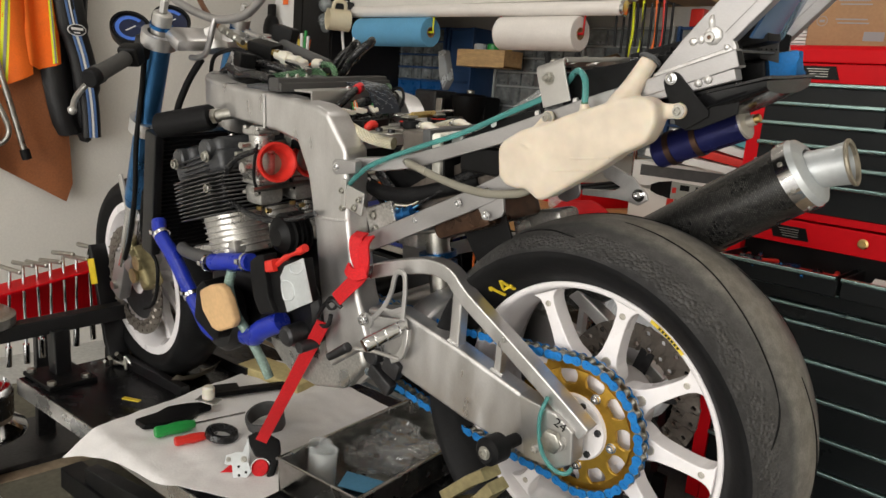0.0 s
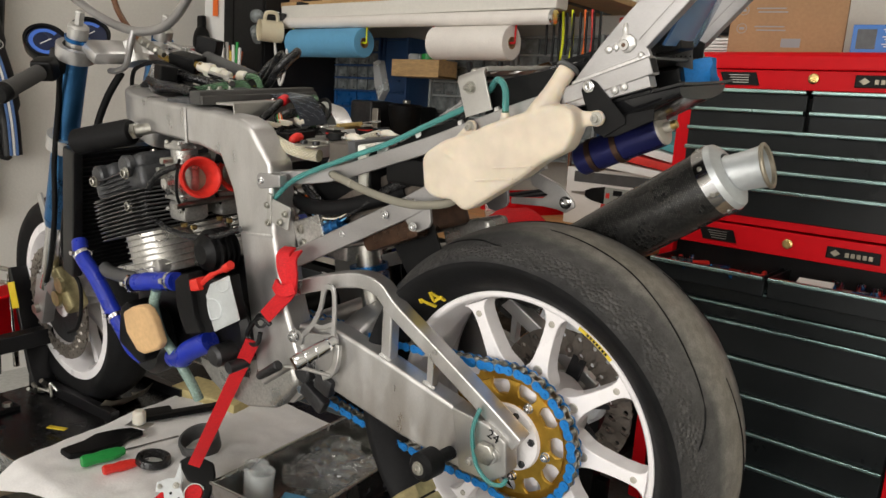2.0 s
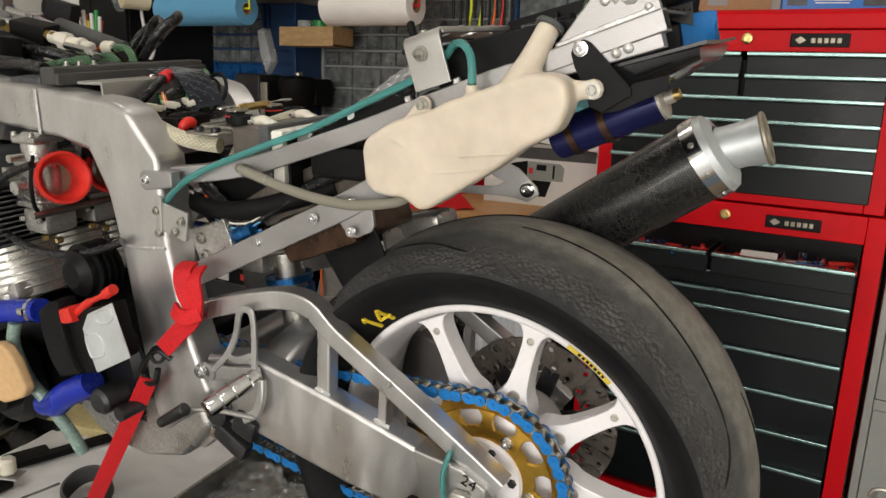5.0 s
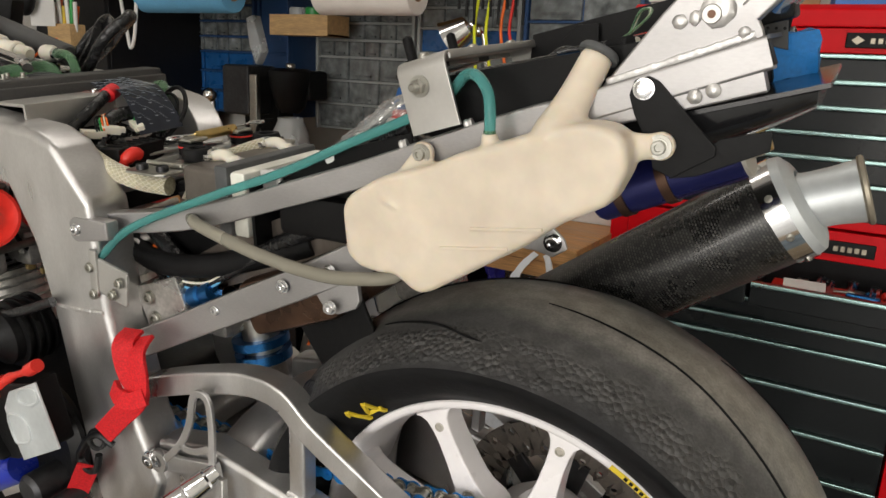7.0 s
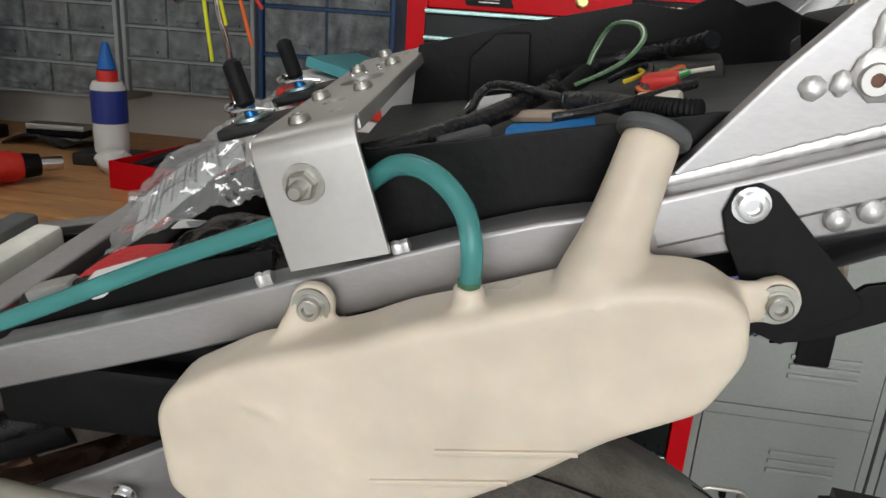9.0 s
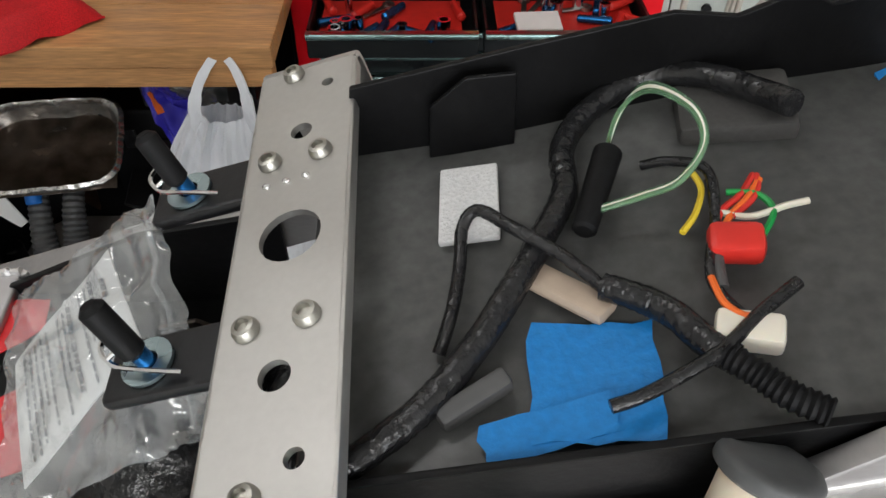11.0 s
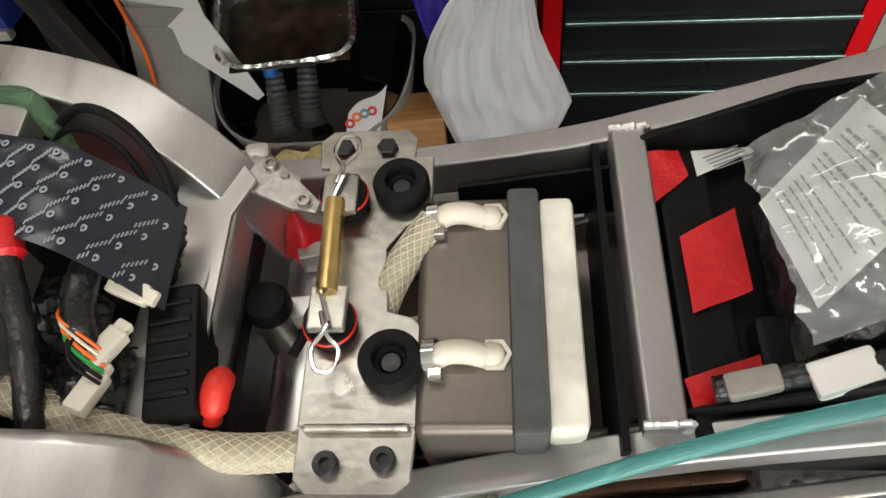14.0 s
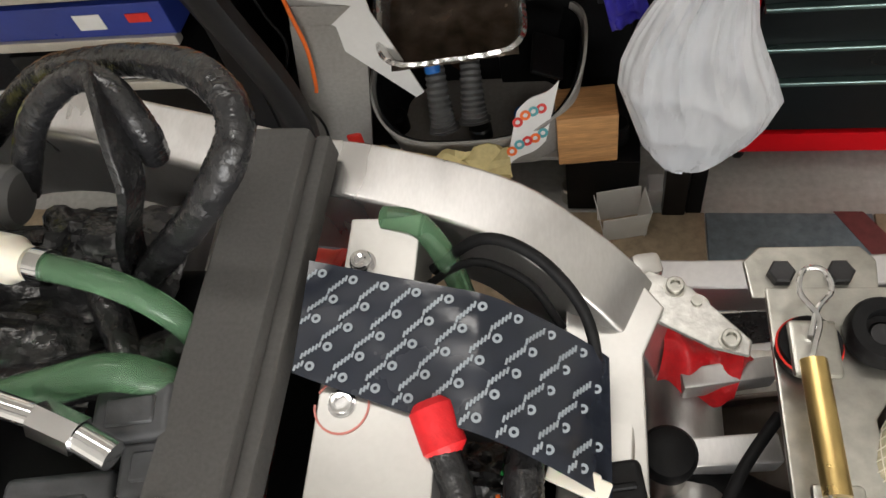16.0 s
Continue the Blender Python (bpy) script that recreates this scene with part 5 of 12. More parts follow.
def swingarm():
    o = new("swingarm")
    o.parent = bike
    tagged(o, "braced brushed aluminium swingarm")
    for s in (-1, 1):
        y = s * 0.113
        b = B()
        prism(b, [(-0.425, 0.405), (-0.349, 0.420), (-0.22, 0.392), (-0.09, 0.358), (-0.075, 0.262), (-0.20, 0.276), (-0.348, 0.306), (-0.43, 0.33)], y - 0.017, y + 0.017, 0.006, seg=3)
        part("beam", b, "alu_frame", o)
        b = B()
        prism(b, [(-0.095, 0.36), (-0.03, 0.352), (0.0, 0.335), (0.002, 0.285), (-0.025, 0.265), (-0.08, 0.262)], y - 0.02, y + 0.012, 0.004)
        part("axle_block", b, "alu_sheet", o)
        b = B()
        sweep(b, smooth([(-0.475, y, 0.448), (-0.43, y, 0.466), (-0.385, y, 0.482), (-0.335, y, 0.497), (-0.285, y, 0.508), (-0.245, y, 0.503), (-0.21, y, 0.474), (-0.13, y, 0.425), (-0.04, y, 0.368), (0.012, y, 0.333)], 4), 0.0125, 0.013, corner=0.003, up=(0, 1, 0))
        part("brace", b, "alu_frame", o)
        b = B()
        sweep(b, [(-0.226, y, 0.48), (-0.232, y, 0.39)], 0.010, 0.010, corner=0.003, up=(0, 1, 0))
        sweep(b, [(-0.142, y, 0.425), (-0.146, y, 0.37)], 0.006, 0.008, corner=0.002, up=(0, 1, 0))
        part("strut", b, "alu_frame", o)
        b = B()
        bead(b, [(-0.243, y + s * 0.010, 0.397), (-0.22, y + s * 0.010, 0.391)], 0.004, 0.004, 12)
        bead(b, [(-0.156, y + s * 0.008, 0.376), (-0.134, y + s * 0.008, 0.37)], 0.004, 0.004, 13)
        part("weld_bead", b, "weld", o)
        b = B()
        cyl(b, (-0.46, y - 0.02, 0.372), (-0.46, y + 0.02, 0.372), 0.032, 28, bev=0.003)
        bolt(b, (-0.06, y + s * 0.02, 0.285), (0, s, 0), 0.006, 0.006)
        bolt(b, (-0.02, y + s * 0.02, 0.31), (0, s, 0), 0.010, 0.008)
        bolt(b, (-0.13, y + s * 0.013, 0.432), (0, s, 0), 0.004, 0.004)
        part("pivot", b, "alu_sheet", o)
    hose_pts = [(-0.045, -0.131, 0.372), (-0.05, -0.140, 0.345), (-0.048, -0.142, 0.315), (-0.04, -0.142, 0.288), (-0.02, -0.142, 0.272), (-0.002, -0.138, 0.272), (0.004, -0.134, 0.282)]
    b = B()
    sweep(b, smooth(hose_pts, 6), 0.0032, n=10)
    part("breather_tube", b, "teal_tube", o, "short teal tube looped at the axle")
    cu = bpy.data.curves.new("numerals", "FONT")
    cu.body, cu.size, cu.extrude = "24", 0.020, 0.0003
    tx = bpy.data.objects.new("tmp", cu)
    me = bpy.data.meshes.new_from_object(tx)
    bpy.data.objects.remove(tx)
    me.materials.append(M["black"])
    nb = new("numerals", me)
    nb.parent = o
    nb.matrix_basis = pose(-0.032, -0.1335, 0.336, 90, 20, 0)
    tagged(nb, "hand-written black numerals")
    b = B()
    sweep(b, smooth([(-0.34, -0.10, 0.37), (-0.33, -0.06, 0.40), (-0.325, 0.0, 0.41), (-0.33, 0.06, 0.40), (-0.34, 0.10, 0.37)], 4), 0.03, 0.025, corner=0.008, up=(0, 0, 1))
    part("cross_member", b, "alu_frame", o)
    # inner fender shell ahead of the tyre
    b = B()
    lathe(b, [(0.330, -0.05), (0.334, -0.05), (0.338, 0.0), (0.334, 0.05), (0.330, 0.05), (0.333, 0.0)], AX, (0, -1, 0), 24, closed=True, a0=205, a1=250)
    part("hugger", b, "alu_sheet", o)
    # shock with its blue collar and spring
    b = B()
    cyl(b, (-0.36, 0.0, 0.36), (-0.40, 0.0, 0.62), 0.022, 24)
    part("shock_body", b, "steel", o)
    b = B()
    lathe(b, [(0.022, 0), (0.034, 0), (0.034, 0.012), (0.022, 0.012)], (-0.378, 0, 0.46), (-0.15, 0, 1), 32, closed=True)
    lathe(b, [(0.022, 0.02), (0.034, 0.02), (0.034, 0.030), (0.022, 0.030)], (-0.378, 0, 0.46), (-0.15, 0, 1), 32, closed=True)
    part("shock_collar", b, "blue_ano", o, "blue anodised shock preload collars")


swingarm()


def chain():
    o = new("chain")
    o.parent = bike
    tagged(o, "blue drive chain with black rollers")
    y = -0.074
    R, cx, cz = 0.1035, AX.x, AX.z
    fx, fz, fr = -0.535, 0.335, 0.062
    pts = []
    for k in range(20):
        a = radians(-112 + k * (112 + 94) / 19)
        pts.append((cx + R * math.cos(a), y, cz + R * math.sin(a)))
    for u in (0.25, 0.5, 0.75):
        pts.append((pts[19][0] + (fx - pts[19][0]) * u, y, pts[19][2] + (fz + fr - pts[19][2]) * u - 0.008 * math.sin(u * 3.14)))
    for k in range(8):
        a = radians(90 + k * 180 / 7)
        pts.append((fx + fr * math.cos(a), y, fz + fr * math.sin(a)))
    a, c = Vector(pts[-1]), Vector(pts[0])
    for u in (0.25, 0.5, 0.75):
        q = a.lerp(c, u)
        pts.append((q.x, y, q.z - 0.014 * math.sin(u * 3.14)))
    path = smooth(pts, 8, closed=True)
    path.append(path[0])
    length = sum((q - p).length for p, q in zip(path, path[1:]))
    n = int(length / 0.0159 / 2) * 2
    step = length / n
    # places along the loop
    out, i, run = [], 0, 0.0
    for k in range(n):
        while run + (path[i + 1] - path[i]).length < k * step:
            run += (path[i + 1] - path[i]).length
            i += 1
        u = (k * step - run) / (path[i + 1] - path[i]).length
        out.append(path[i].lerp(path[i + 1], u))

    def link(width, off, th, pin, roller):
        """Two waisted plates with the pins or rollers that join them."""
        b = B()
        sh = []
        for cx0, a0 in ((step / 2, -120), (-step / 2, 60)):
            for j in range(9):
                a = radians(a0 + 30 * j)
                sh.append((cx0 + width * math.cos(a), width * math.sin(a)))
            sh.append((0, width * (0.66 if cx0 > 0 else -0.66)))
        for s in (-1, 1):
            prism(b, sh, s * off - th / 2, s * off + th / 2)
        for x in (-step / 2, step / 2):
            cyl(b, (x, -off - pin, 0), (x, off + pin, 0), 0.0026, 8)
            if roller:
                cyl(b, (x, -off + th / 2, 0), (x, off - th / 2, 0), 0.0048, 12)
        return b

    blue = finish(link(0.0072, 0.0088, 0.0021, 0.0024, False), "chain_link", "chain_blue")
    dark = finish(link(0.0070, 0.0060, 0.0021, 0.0, True), "chain_link", "steel")
    for k in range(n):
        p, q = out[k], out[(k + 1) % n]
        ob = new("chain_link", blue if k % 2 else dark)
        ob.parent = o
        d = q - p
        ob.matrix_basis = Matrix.Translation((p + q) / 2) @ Matrix.Rotation(-math.atan2(d.z, d.x), 4, "Y")
    b = B()
    lathe(b, [(0.012, -0.003), (0.055, -0.003), (0.06, 0.0), (0.055, 0.003), (0.012, 0.003)], (fx, y, fz), (0, 1, 0), 40, closed=True)
    part("front_sprocket", b, "darksteel", bike)


chain()


def expansion_tank():
    o = new("coolant_tank")
    o.parent = bike
    tagged(o, "cream translucent plastic coolant bottle with a filler neck")
    out = [(-0.1552, 0.709), (-0.1487, 0.7204), (-0.1182, 0.7385), (-0.0719, 0.7527), (-0.0507, 0.7631), (-0.0266, 0.7708), (0.0021, 0.7812), (0.0233, 0.7888), (0.045, 0.7926), (0.061, 0.7917), (0.073, 0.7841), (0.076, 0.7641), (0.065, 0.7394), (0.0317, 0.7213), (0.0039, 0.6995), (-0.0747, 0.6492), (-0.0858, 0.6472), (-0.1061, 0.6596), (-0.121, 0.6577), (-0.1404, 0.6605), (-0.1524, 0.6701)]
    lugs = (((-0.0935, -0.1, 0.755), (-0.109, -0.126, 0.716)), ((0.089, -0.1, 0.7775), (0.060, -0.105, 0.775)))
    b = B()
    prism(b, out, -0.1300, -0.0965, 0.0105, seg=4)
    # neck, leaning in over the rail, and its wide root
    base, top = Vector((0.020, -0.1115, 0.782)), Vector((0.0365, -0.0815, 0.833))
    ax = (top - base).normalized()
    L = (top - base).length
    lathe(b, [(0.0, -0.012), (0.0160, -0.012), (0.0165, -0.003), (0.0160, 0.004), (0.0142, 0.013), (0.0126, 0.026), (0.0118, 0.042), (0.0115, L), (0, L)], base, ax, 40)
    for p, q in lugs:
        sweep(b, smooth([p, Vector(p).lerp(Vector(q), 0.5) + Vector((0, -0.002, 0)), q], 4), 0.0092, 0.0046, n=16, up=(0, 1, 0), taper=[0.95, 0.97, 1.0, 1.05, 1.1, 1.18, 1.3, 1.45, 1.6])
        lathe(b, [(0, 0), (0.0098, 0), (0.0098, 0.0075), (0, 0.0075)], Vector(p) + Vector((0, 0.0035, 0)), (0, -1, 0), 28)
    cyl(b, (-0.028, -0.118, 0.768), (-0.028, -0.118, 0.7795), 0.0062, 16)
    body = part("tank_body", b, "tank", o)
    re = body.modifiers.new("moulded", "REMESH")
    re.mode, re.voxel_size, re.use_smooth_shade = "VOXEL", 0.0017, True
    sm = body.modifiers.new("softened", "SMOOTH")
    sm.factor, sm.iterations = 0.5, 14
    b = B()
    lathe(b, [(0, 0.0062), (0.0112, 0.0062), (0.0136, 0.0054), (0.0146, 0.0040), (0.0146, 0.0012), (0.0134, 0.0), (0.0112, 0.0)], base + ax * (L - 0.002), ax, 40)
    part("cap", b, "strap_grey", o, "dark rubber filler cap")
    for p, q in lugs:
        b = B()
        lathe(b, [(0, 0), (0.0082, 0), (0.0082, 0.0012), (0, 0.0012)], Vector(p) + Vector((0, -0.004, 0)), (0, -1, 0), 24)
        part("washer", b, "steel", o)
        b = B()
        bolt(b, Vector(p) + Vector((0, -0.0052, 0)), (0, -1, 0), 0.0048, 0.0042)
        part("bolt", b, "steel", o)
    b = B()
    cyl(b, (-0.028, -0.118, 0.768), (-0.028, -0.118, 0.781), 0.0046, 14)
    part("nipple", b, "green_tube", o, "greenish clear hose stub")
    for p, q in (((-0.036, -0.1297, 0.7095), (0.020, -0.1297, 0.7168)), ((-0.062, -0.1297, 0.6905), (-0.006, -0.1297, 0.6985))):
        b = B()
        sweep(b, [p, q], 0.0012, 0.0016, corner=0.0005, up=(0, 1, 0))
        part("level_rib", b, "tank", o)
    b = B()
    sweep(b, smooth([(-0.028, -0.118, 0.776), (-0.028, -0.118, 0.794), (-0.033, -0.113, 0.808), (-0.046, -0.104, 0.817), (-0.062, -0.092, 0.815), (-0.08, -0.083, 0.80), (-0.11, -0.079, 0.782), (-0.17, -0.081, 0.756), (-0.25, -0.09, 0.72), (-0.33, -0.106, 0.69), (-0.42, -0.127, 0.652), (-0.47, -0.133, 0.612)], 6), 0.0043, n=14)
    part("overflow_tube", b, "teal_tube", o, "teal clear overflow tube")
    b = B()
    sweep(b, smooth([(-0.098, -0.118, 0.664), (-0.1196, -0.118, 0.651), (-0.1705, -0.118, 0.6416), (-0.2088, -0.118, 0.6415), (-0.2407, -0.118, 0.6448), (-0.2778, -0.118, 0.651), (-0.312, -0.118, 0.659), (-0.345, -0.112, 0.664), (-0.375, -0.09, 0.662)], 6), 0.0062, n=14)
    part("drain_hose", b, "grey_tube", o, "grey hose under the rail")


expansion_tank()


def tail_bracket():
    b = B()
    prism(b, [(0.064, 0.809), (0.067, 0.819), (0.076, 0.822), (0.083, 0.819), (0.123, 0.779), (0.123, 0.773), (0.097, 0.756), (0.084, 0.761), (0.080, 0.775), (0.068, 0.797)], -0.0968, -0.0944, 0.0008)
    o = part("tank_bracket", b, "black", bike, "black plate bracket")
    b = B()
    prism(b, [(0.094, 0.7545), (0.112, 0.758), (0.155, 0.779), (0.155, 0.792), (0.124, 0.784)], -0.094, -0.091, 0.0008)
    part("bracket_skirt", b, "black", o)
    b = B()
    bolt(b, (0.0735, -0.0968, 0.8135), (0, -1, 0), 0.0058, 0.0042)
    part("bolt", b, "chrome", o)


tail_bracket()


def muffler():
    o = new("muffler")
    o.parent = bike
    tagged(o, "carbon-fibre racing muffler with an aluminium end cap")
    d = Vector((0.815, 0.03, 0.575)).normalized()
    e = Vector((0.158, 0.160, 0.682))
    r = 0.050
    t = bmesh.new()
    # can, with its weave laid out along the length
    uv = t.loops.layers.uv.new("UVMap")
    n, L = 48, 0.42
    rings = []
    for z in (0, L):
        rings.append([t.verts.new((r * math.cos(2 * math.pi * i / n), r * math.sin(2 * math.pi * i / n), z)) for i in range(n)])
    for i in range(n):
        j = (i + 1) % n
        f = t.faces.new((rings[0][i], rings[0][j], rings[1][j], rings[1][i]))
        for lp, (u, v) in zip(f.loops, ((i, 0), (i + 1, 0), (i + 1, L), (i, L))):
            lp[uv].uv = (u / n * 2 * math.pi * r, v)
    bmesh.ops.transform(t, matrix=axis_matrix(e - d * L, d), verts=t.verts[:])
    part("can", t, "carbon", o)
    b = B()
    lathe(b, [(r + 0.0006, -0.014), (r + 0.0022, -0.014), (r + 0.0022, 0.004), (r + 0.0006, 0.004)], e, d, 60, closed=True)
    part("band", b, "chrome", o)
    b = B()
    for k in range(8):
        a = 2 * math.pi * k / 8 + 0.3
        m = axis_matrix(e, d)
        q = m @ Vector(((r + 0.002) * math.cos(a), (r + 0.002) * math.sin(a), -0.005))
        nrm = m.to_3x3() @ Vector((math.cos(a), math.sin(a), 0))
        bolt(b, q, nrm, 0.003, 0.0022)
    part("rivet", b, "steel", o)
    b = B()
    lathe(b, [(r + 0.001, 0.004), (r * 0.97, 0.012), (r * 0.80, 0.017), (0.030, 0.019), (0.030, 0.0)], e, d, 60)
    part("end_cap", b, "cap_alu", o, "turned aluminium end cap")
    d2 = Vector((0.93, 0.05, 0.32)).normalized()
    s = e + d * 0.012
    b = B()
    lathe(b, [(0.0275, 0.0), (0.0268, 0.008), (0.0272, 0.028), (0.0290, 0.046), (0.0296, 0.050), (0.0265, 0.050), (0.0255, 0.03), (0.0245, -0.05), (0, -0.05)], s, d2, 48)
    b2 = B()
    lathe(b2, [(0.0268, 0.0495), (0.0305, 0.0495), (0.0325, 0.0515), (0.0325, 0.0545), (0.0300, 0.0560), (0.0268, 0.0545)], s, d2, 48, closed=True)
    part("outlet_lip", b2, "alum_dull", o, "heat-browned rolled lip")
    part("tip", b, "cap_alu", o, "flared outlet pipe")
    b = B()
    sweep(b, smooth([e - d * 0.41, e - d * 0.48, Vector((-0.28, 0.13, 0.36)), Vector((-0.42, 0.10, 0.26)), Vector((-0.6, 0.05, 0.18))], 5), 0.024, n=20)
    part("link_pipe", b, "burnt", o)
    b = B()
    prism(b, [(-0.130, 0.665), (-0.116, 0.668), (-0.073, 0.653), (-0.047, 0.630), (-0.044, 0.620), (-0.060, 0.609), (-0.079, 0.613), (-0.100, 0.614), (-0.162, 0.611), (-0.162, 0.621), (-0.103, 0.627), (-0.093, 0.634), (-0.123, 0.646)], 0.110, 0.115, 0.0015)
    hg = part("hanger", b, "alu_frame", o)
    b = B()
    bolt(b, (-0.060, 0.110, 0.626), (0, -1, 0), 0.0085, 0.006)
    part("hanger_bolt", b, "chrome", o)


muffler()


def navy_shock_reservoir():
    d = Vector((0.114, 0.0, 0.051)).normalized()
    e = Vector((0.018, 0.0, 0.711))
    b = B()
    lathe(b, [(0, 0), (0.019, 0.0), (0.0215, 0.004), (0.0215, 0.118), (0.0205, 0.121), (0, 0.121)], e, d, 36)
    o = part("navy_canister", b, "navy", bike, "dark blue cylindrical canister strapped under the tail")
    b = B()
    lathe(b, [(0, 0), (0.0205, 0), (0.0205, 0.003), (0.018, 0.0045), (0.007, 0.005), (0.007, 0.014), (0, 0.014)], e + d * 0.121, d, 30)
    part("end_plug", b, "nickel", o)
    part("stem", cyl(B(), e + d * 0.134, e + d * 0.142, 0.0055, 12, bev=0.001), "brass", o)
    for k in (0.020, 0.058):
        b = B()
        lathe(b, [(0.0217, 0), (0.0232, 0), (0.0232, 0.008), (0.0217, 0.008)], e + d * k, d, 36, closed=True)
        part("clamp", b, "burnt", o)


navy_shock_reservoir()

def hose(name, pts, r, material, parent, label="", n=12, k=6):
    b = B()
    sweep(b, smooth(pts, k), r, n=n)
    return part(name, b, material, parent, label)


def ribbed(name, pts, r, material, parent, label=""):
    """A corrugated sleeve."""
    path = smooth(pts, 10)
    b = B()
    sweep(b, path, r, n=12, taper=[1.0 if i % 2 else 0.82 for i in range(len(path))])
    return part(name, b, material, parent, label)


def braided(name, pts, r, parent, label=""):
    """A clear hose with its crossed braid as fine raised threads."""
    path = smooth(pts, 8)
    b = B()
    sweep(b, path, r, n=16)
    o = part(name, b, "braid", parent, label)
    b = B()
    up, run, frames = Vector((0, 0, 1)), 0.0, []
    for i, p in enumerate(path):
        d = (path[min(i + 1, len(path) - 1)] - path[max(i - 1, 0)]).normalized()
        up = (up - d * up.dot(d)).normalized()
        if i:
            run += (p - path[i - 1]).length
        frames.append((p, up.copy(), d.cross(up), run))
    for turn in (-1, 1):
        for k in range(12):
            line = []
            for p, u, v, w in frames:
                a = 2 * math.pi * k / 12 + turn * w / r * 0.7
                line.append(p + (u * math.cos(a) + v * math.sin(a)) * (r + 0.0001))
            sweep(b, line, 0.0003, n=4, cap=False)
    part("braid_thread", b, "nylon", o)
    return o


def taped(name, pts, r, parent, seed=1, label=""):
    """A wire bundle wrapped in shiny vinyl tape, lumpy along its length."""
    rnd = random.Random(seed)
    path = smooth(pts, 15)
    b = B()
    sweep(b, path, r, n=11, taper=[rnd.uniform(0.97, 1.04) for _ in path])
    for v in b.verts:
        v.co += Vector((rnd.uniform(-1, 1), rnd.uniform(-1, 1), rnd.uniform(-1, 1))) * r * 0.022
    return part(name, b, "gloss_black", parent, label)


def battery_bay():
    # aluminium catch tank with its strap and white end
    o = new("catch_tank")
    o.parent = bike
    tagged(o, "flat metal catch tank with a black strap and nylon elbows")
    part("tank_shell", box(B(), (-0.363, -0.016, 0.678), (0.054, 0.135, 0.066), bev=0.006, seg=3), mat("brown_stained_metal", (0.16, 0.142, 0.125), 0.38, 0.7, 0.06, 160, 0.22, 22, 0.002), o)
    part("strap", box(B(), (-0.3335, -0.016, 0.680), (0.0175, 0.139, 0.072), bev=0.003), "strap_grey", o)
    part("white_end", box(B(), (-0.3155, -0.016, 0.678), (0.0195, 0.132, 0.066), bev=0.004), "stained", o)
    for y in (0.036, -0.045):
        b = B()
        sweep(b, smooth([(-0.350, y, 0.706), (-0.362, y, 0.716), (-0.374, y, 0.716), (-0.384, y - 0.004, 0.712)], 5), 0.0062, n=14)
        ball(b, (-0.352, y, 0.711), (0.0078, 0.0075, 0.007), 8)
        lathe(b, [(0.0085, 0), (0.0085, 0.006), (0.006, 0.006)], (-0.350, y, 0.7085), (0, 0, 1), 6)
        part("elbow", b, "nylon", o, "white nylon hose elbow")
        b = B()
        lathe(b, [(0.0078, 0), (0.0092, 0), (0.0092, 0.006), (0.0078, 0.006)], (-0.378, y - 0.001, 0.714), (-0.9, 0, -0.2), 20, closed=True)
        box(b, (-0.379, y - 0.011, 0.715), (0.007, 0.007, 0.006), bev=0.001)
        part("hose_clamp", b, "chrome", o)
    braided("braided_hose", [(-0.382, 0.034, 0.713), (-0.395, 0.018, 0.708), (-0.408, -0.004, 0.70), (-0.418, -0.03, 0.685), (-0.425, -0.045, 0.66)], 0.0088, bike, "clear braided hose")
    braided("braided_hose", [(-0.415, -0.078, 0.685), (-0.45, -0.085, 0.688), (-0.49, -0.088, 0.696), (-0.54, -0.082, 0.71), (-0.59, -0.066, 0.722), (-0.63, -0.05, 0.72)], 0.0098, bike, "clear braided hose")
    # black side walls of the bay
    b = B()
    box(b, (-0.290, 0.0, 0.674), (0.004, 0.18, 0.062))
    part("bay_wall", b, "black", bike)
    b = B()
    prism(b, [(-0.372, 0.64), (-0.268, 0.652), (-0.268, 0.70), (-0.372, 0.682)], 0.078, 0.081, 0.001)
    part("bay_wall", b, "black", bike)
    # heat-stained shield under the tray: folded sides, pressed rib and a floor
    for sd in (-1, 1):
        b = B()
        prism(b, [(-0.53, 0.513), (-0.53, 0.540), (-0.43, 0.590), (-0.345, 0.638), (-0.22, 0.692), (-0.17, 0.706), (-0.15, 0.690), (-0.19, 0.655), (-0.26, 0.622), (-0.33, 0.590), (-0.43, 0.552)], sd * 0.066 - 0.0015, sd * 0.066 + 0.0015, 0.001)
        sh = part("heat_shield", b, "heat_brown", bike, "brown heat-stained steel shield under the seat rails")
        b = B()
        sweep(b, smooth([(-0.50, sd * 0.0685, 0.541), (-0.43, sd * 0.0685, 0.573), (-0.34, sd * 0.0685, 0.613), (-0.22, sd * 0.0685, 0.663), (-0.18, sd * 0.0685, 0.680)], 4), 0.0035, 0.0035, corner=0.001, up=(0, 1, 0))
        part("rib", b, "heat_brown", sh)
    b = B()
    cloth(b, 1, 1, 20, 8, lambda u, v: (-0.53 + 0.37 * u, -0.066 + 0.132 * v, 0.516 + 0.150 * u + 0.028 * math.sin(math.pi * u) - 0.004 * math.sin(math.pi * v)), 0.002)
    part("shield_floor", b, "heat_brown", bike)
    # alloy block with two bolts and a blue hose fitting behind the lower rail
    b = box(B(), (-0.428, -0.082, 0.556), (0.072, 0.030, 0.052), (0, -20, 0), bev=0.003)
    blk = part("alloy_block", b, "cast", bike, "cast alloy block behind the lower rail")
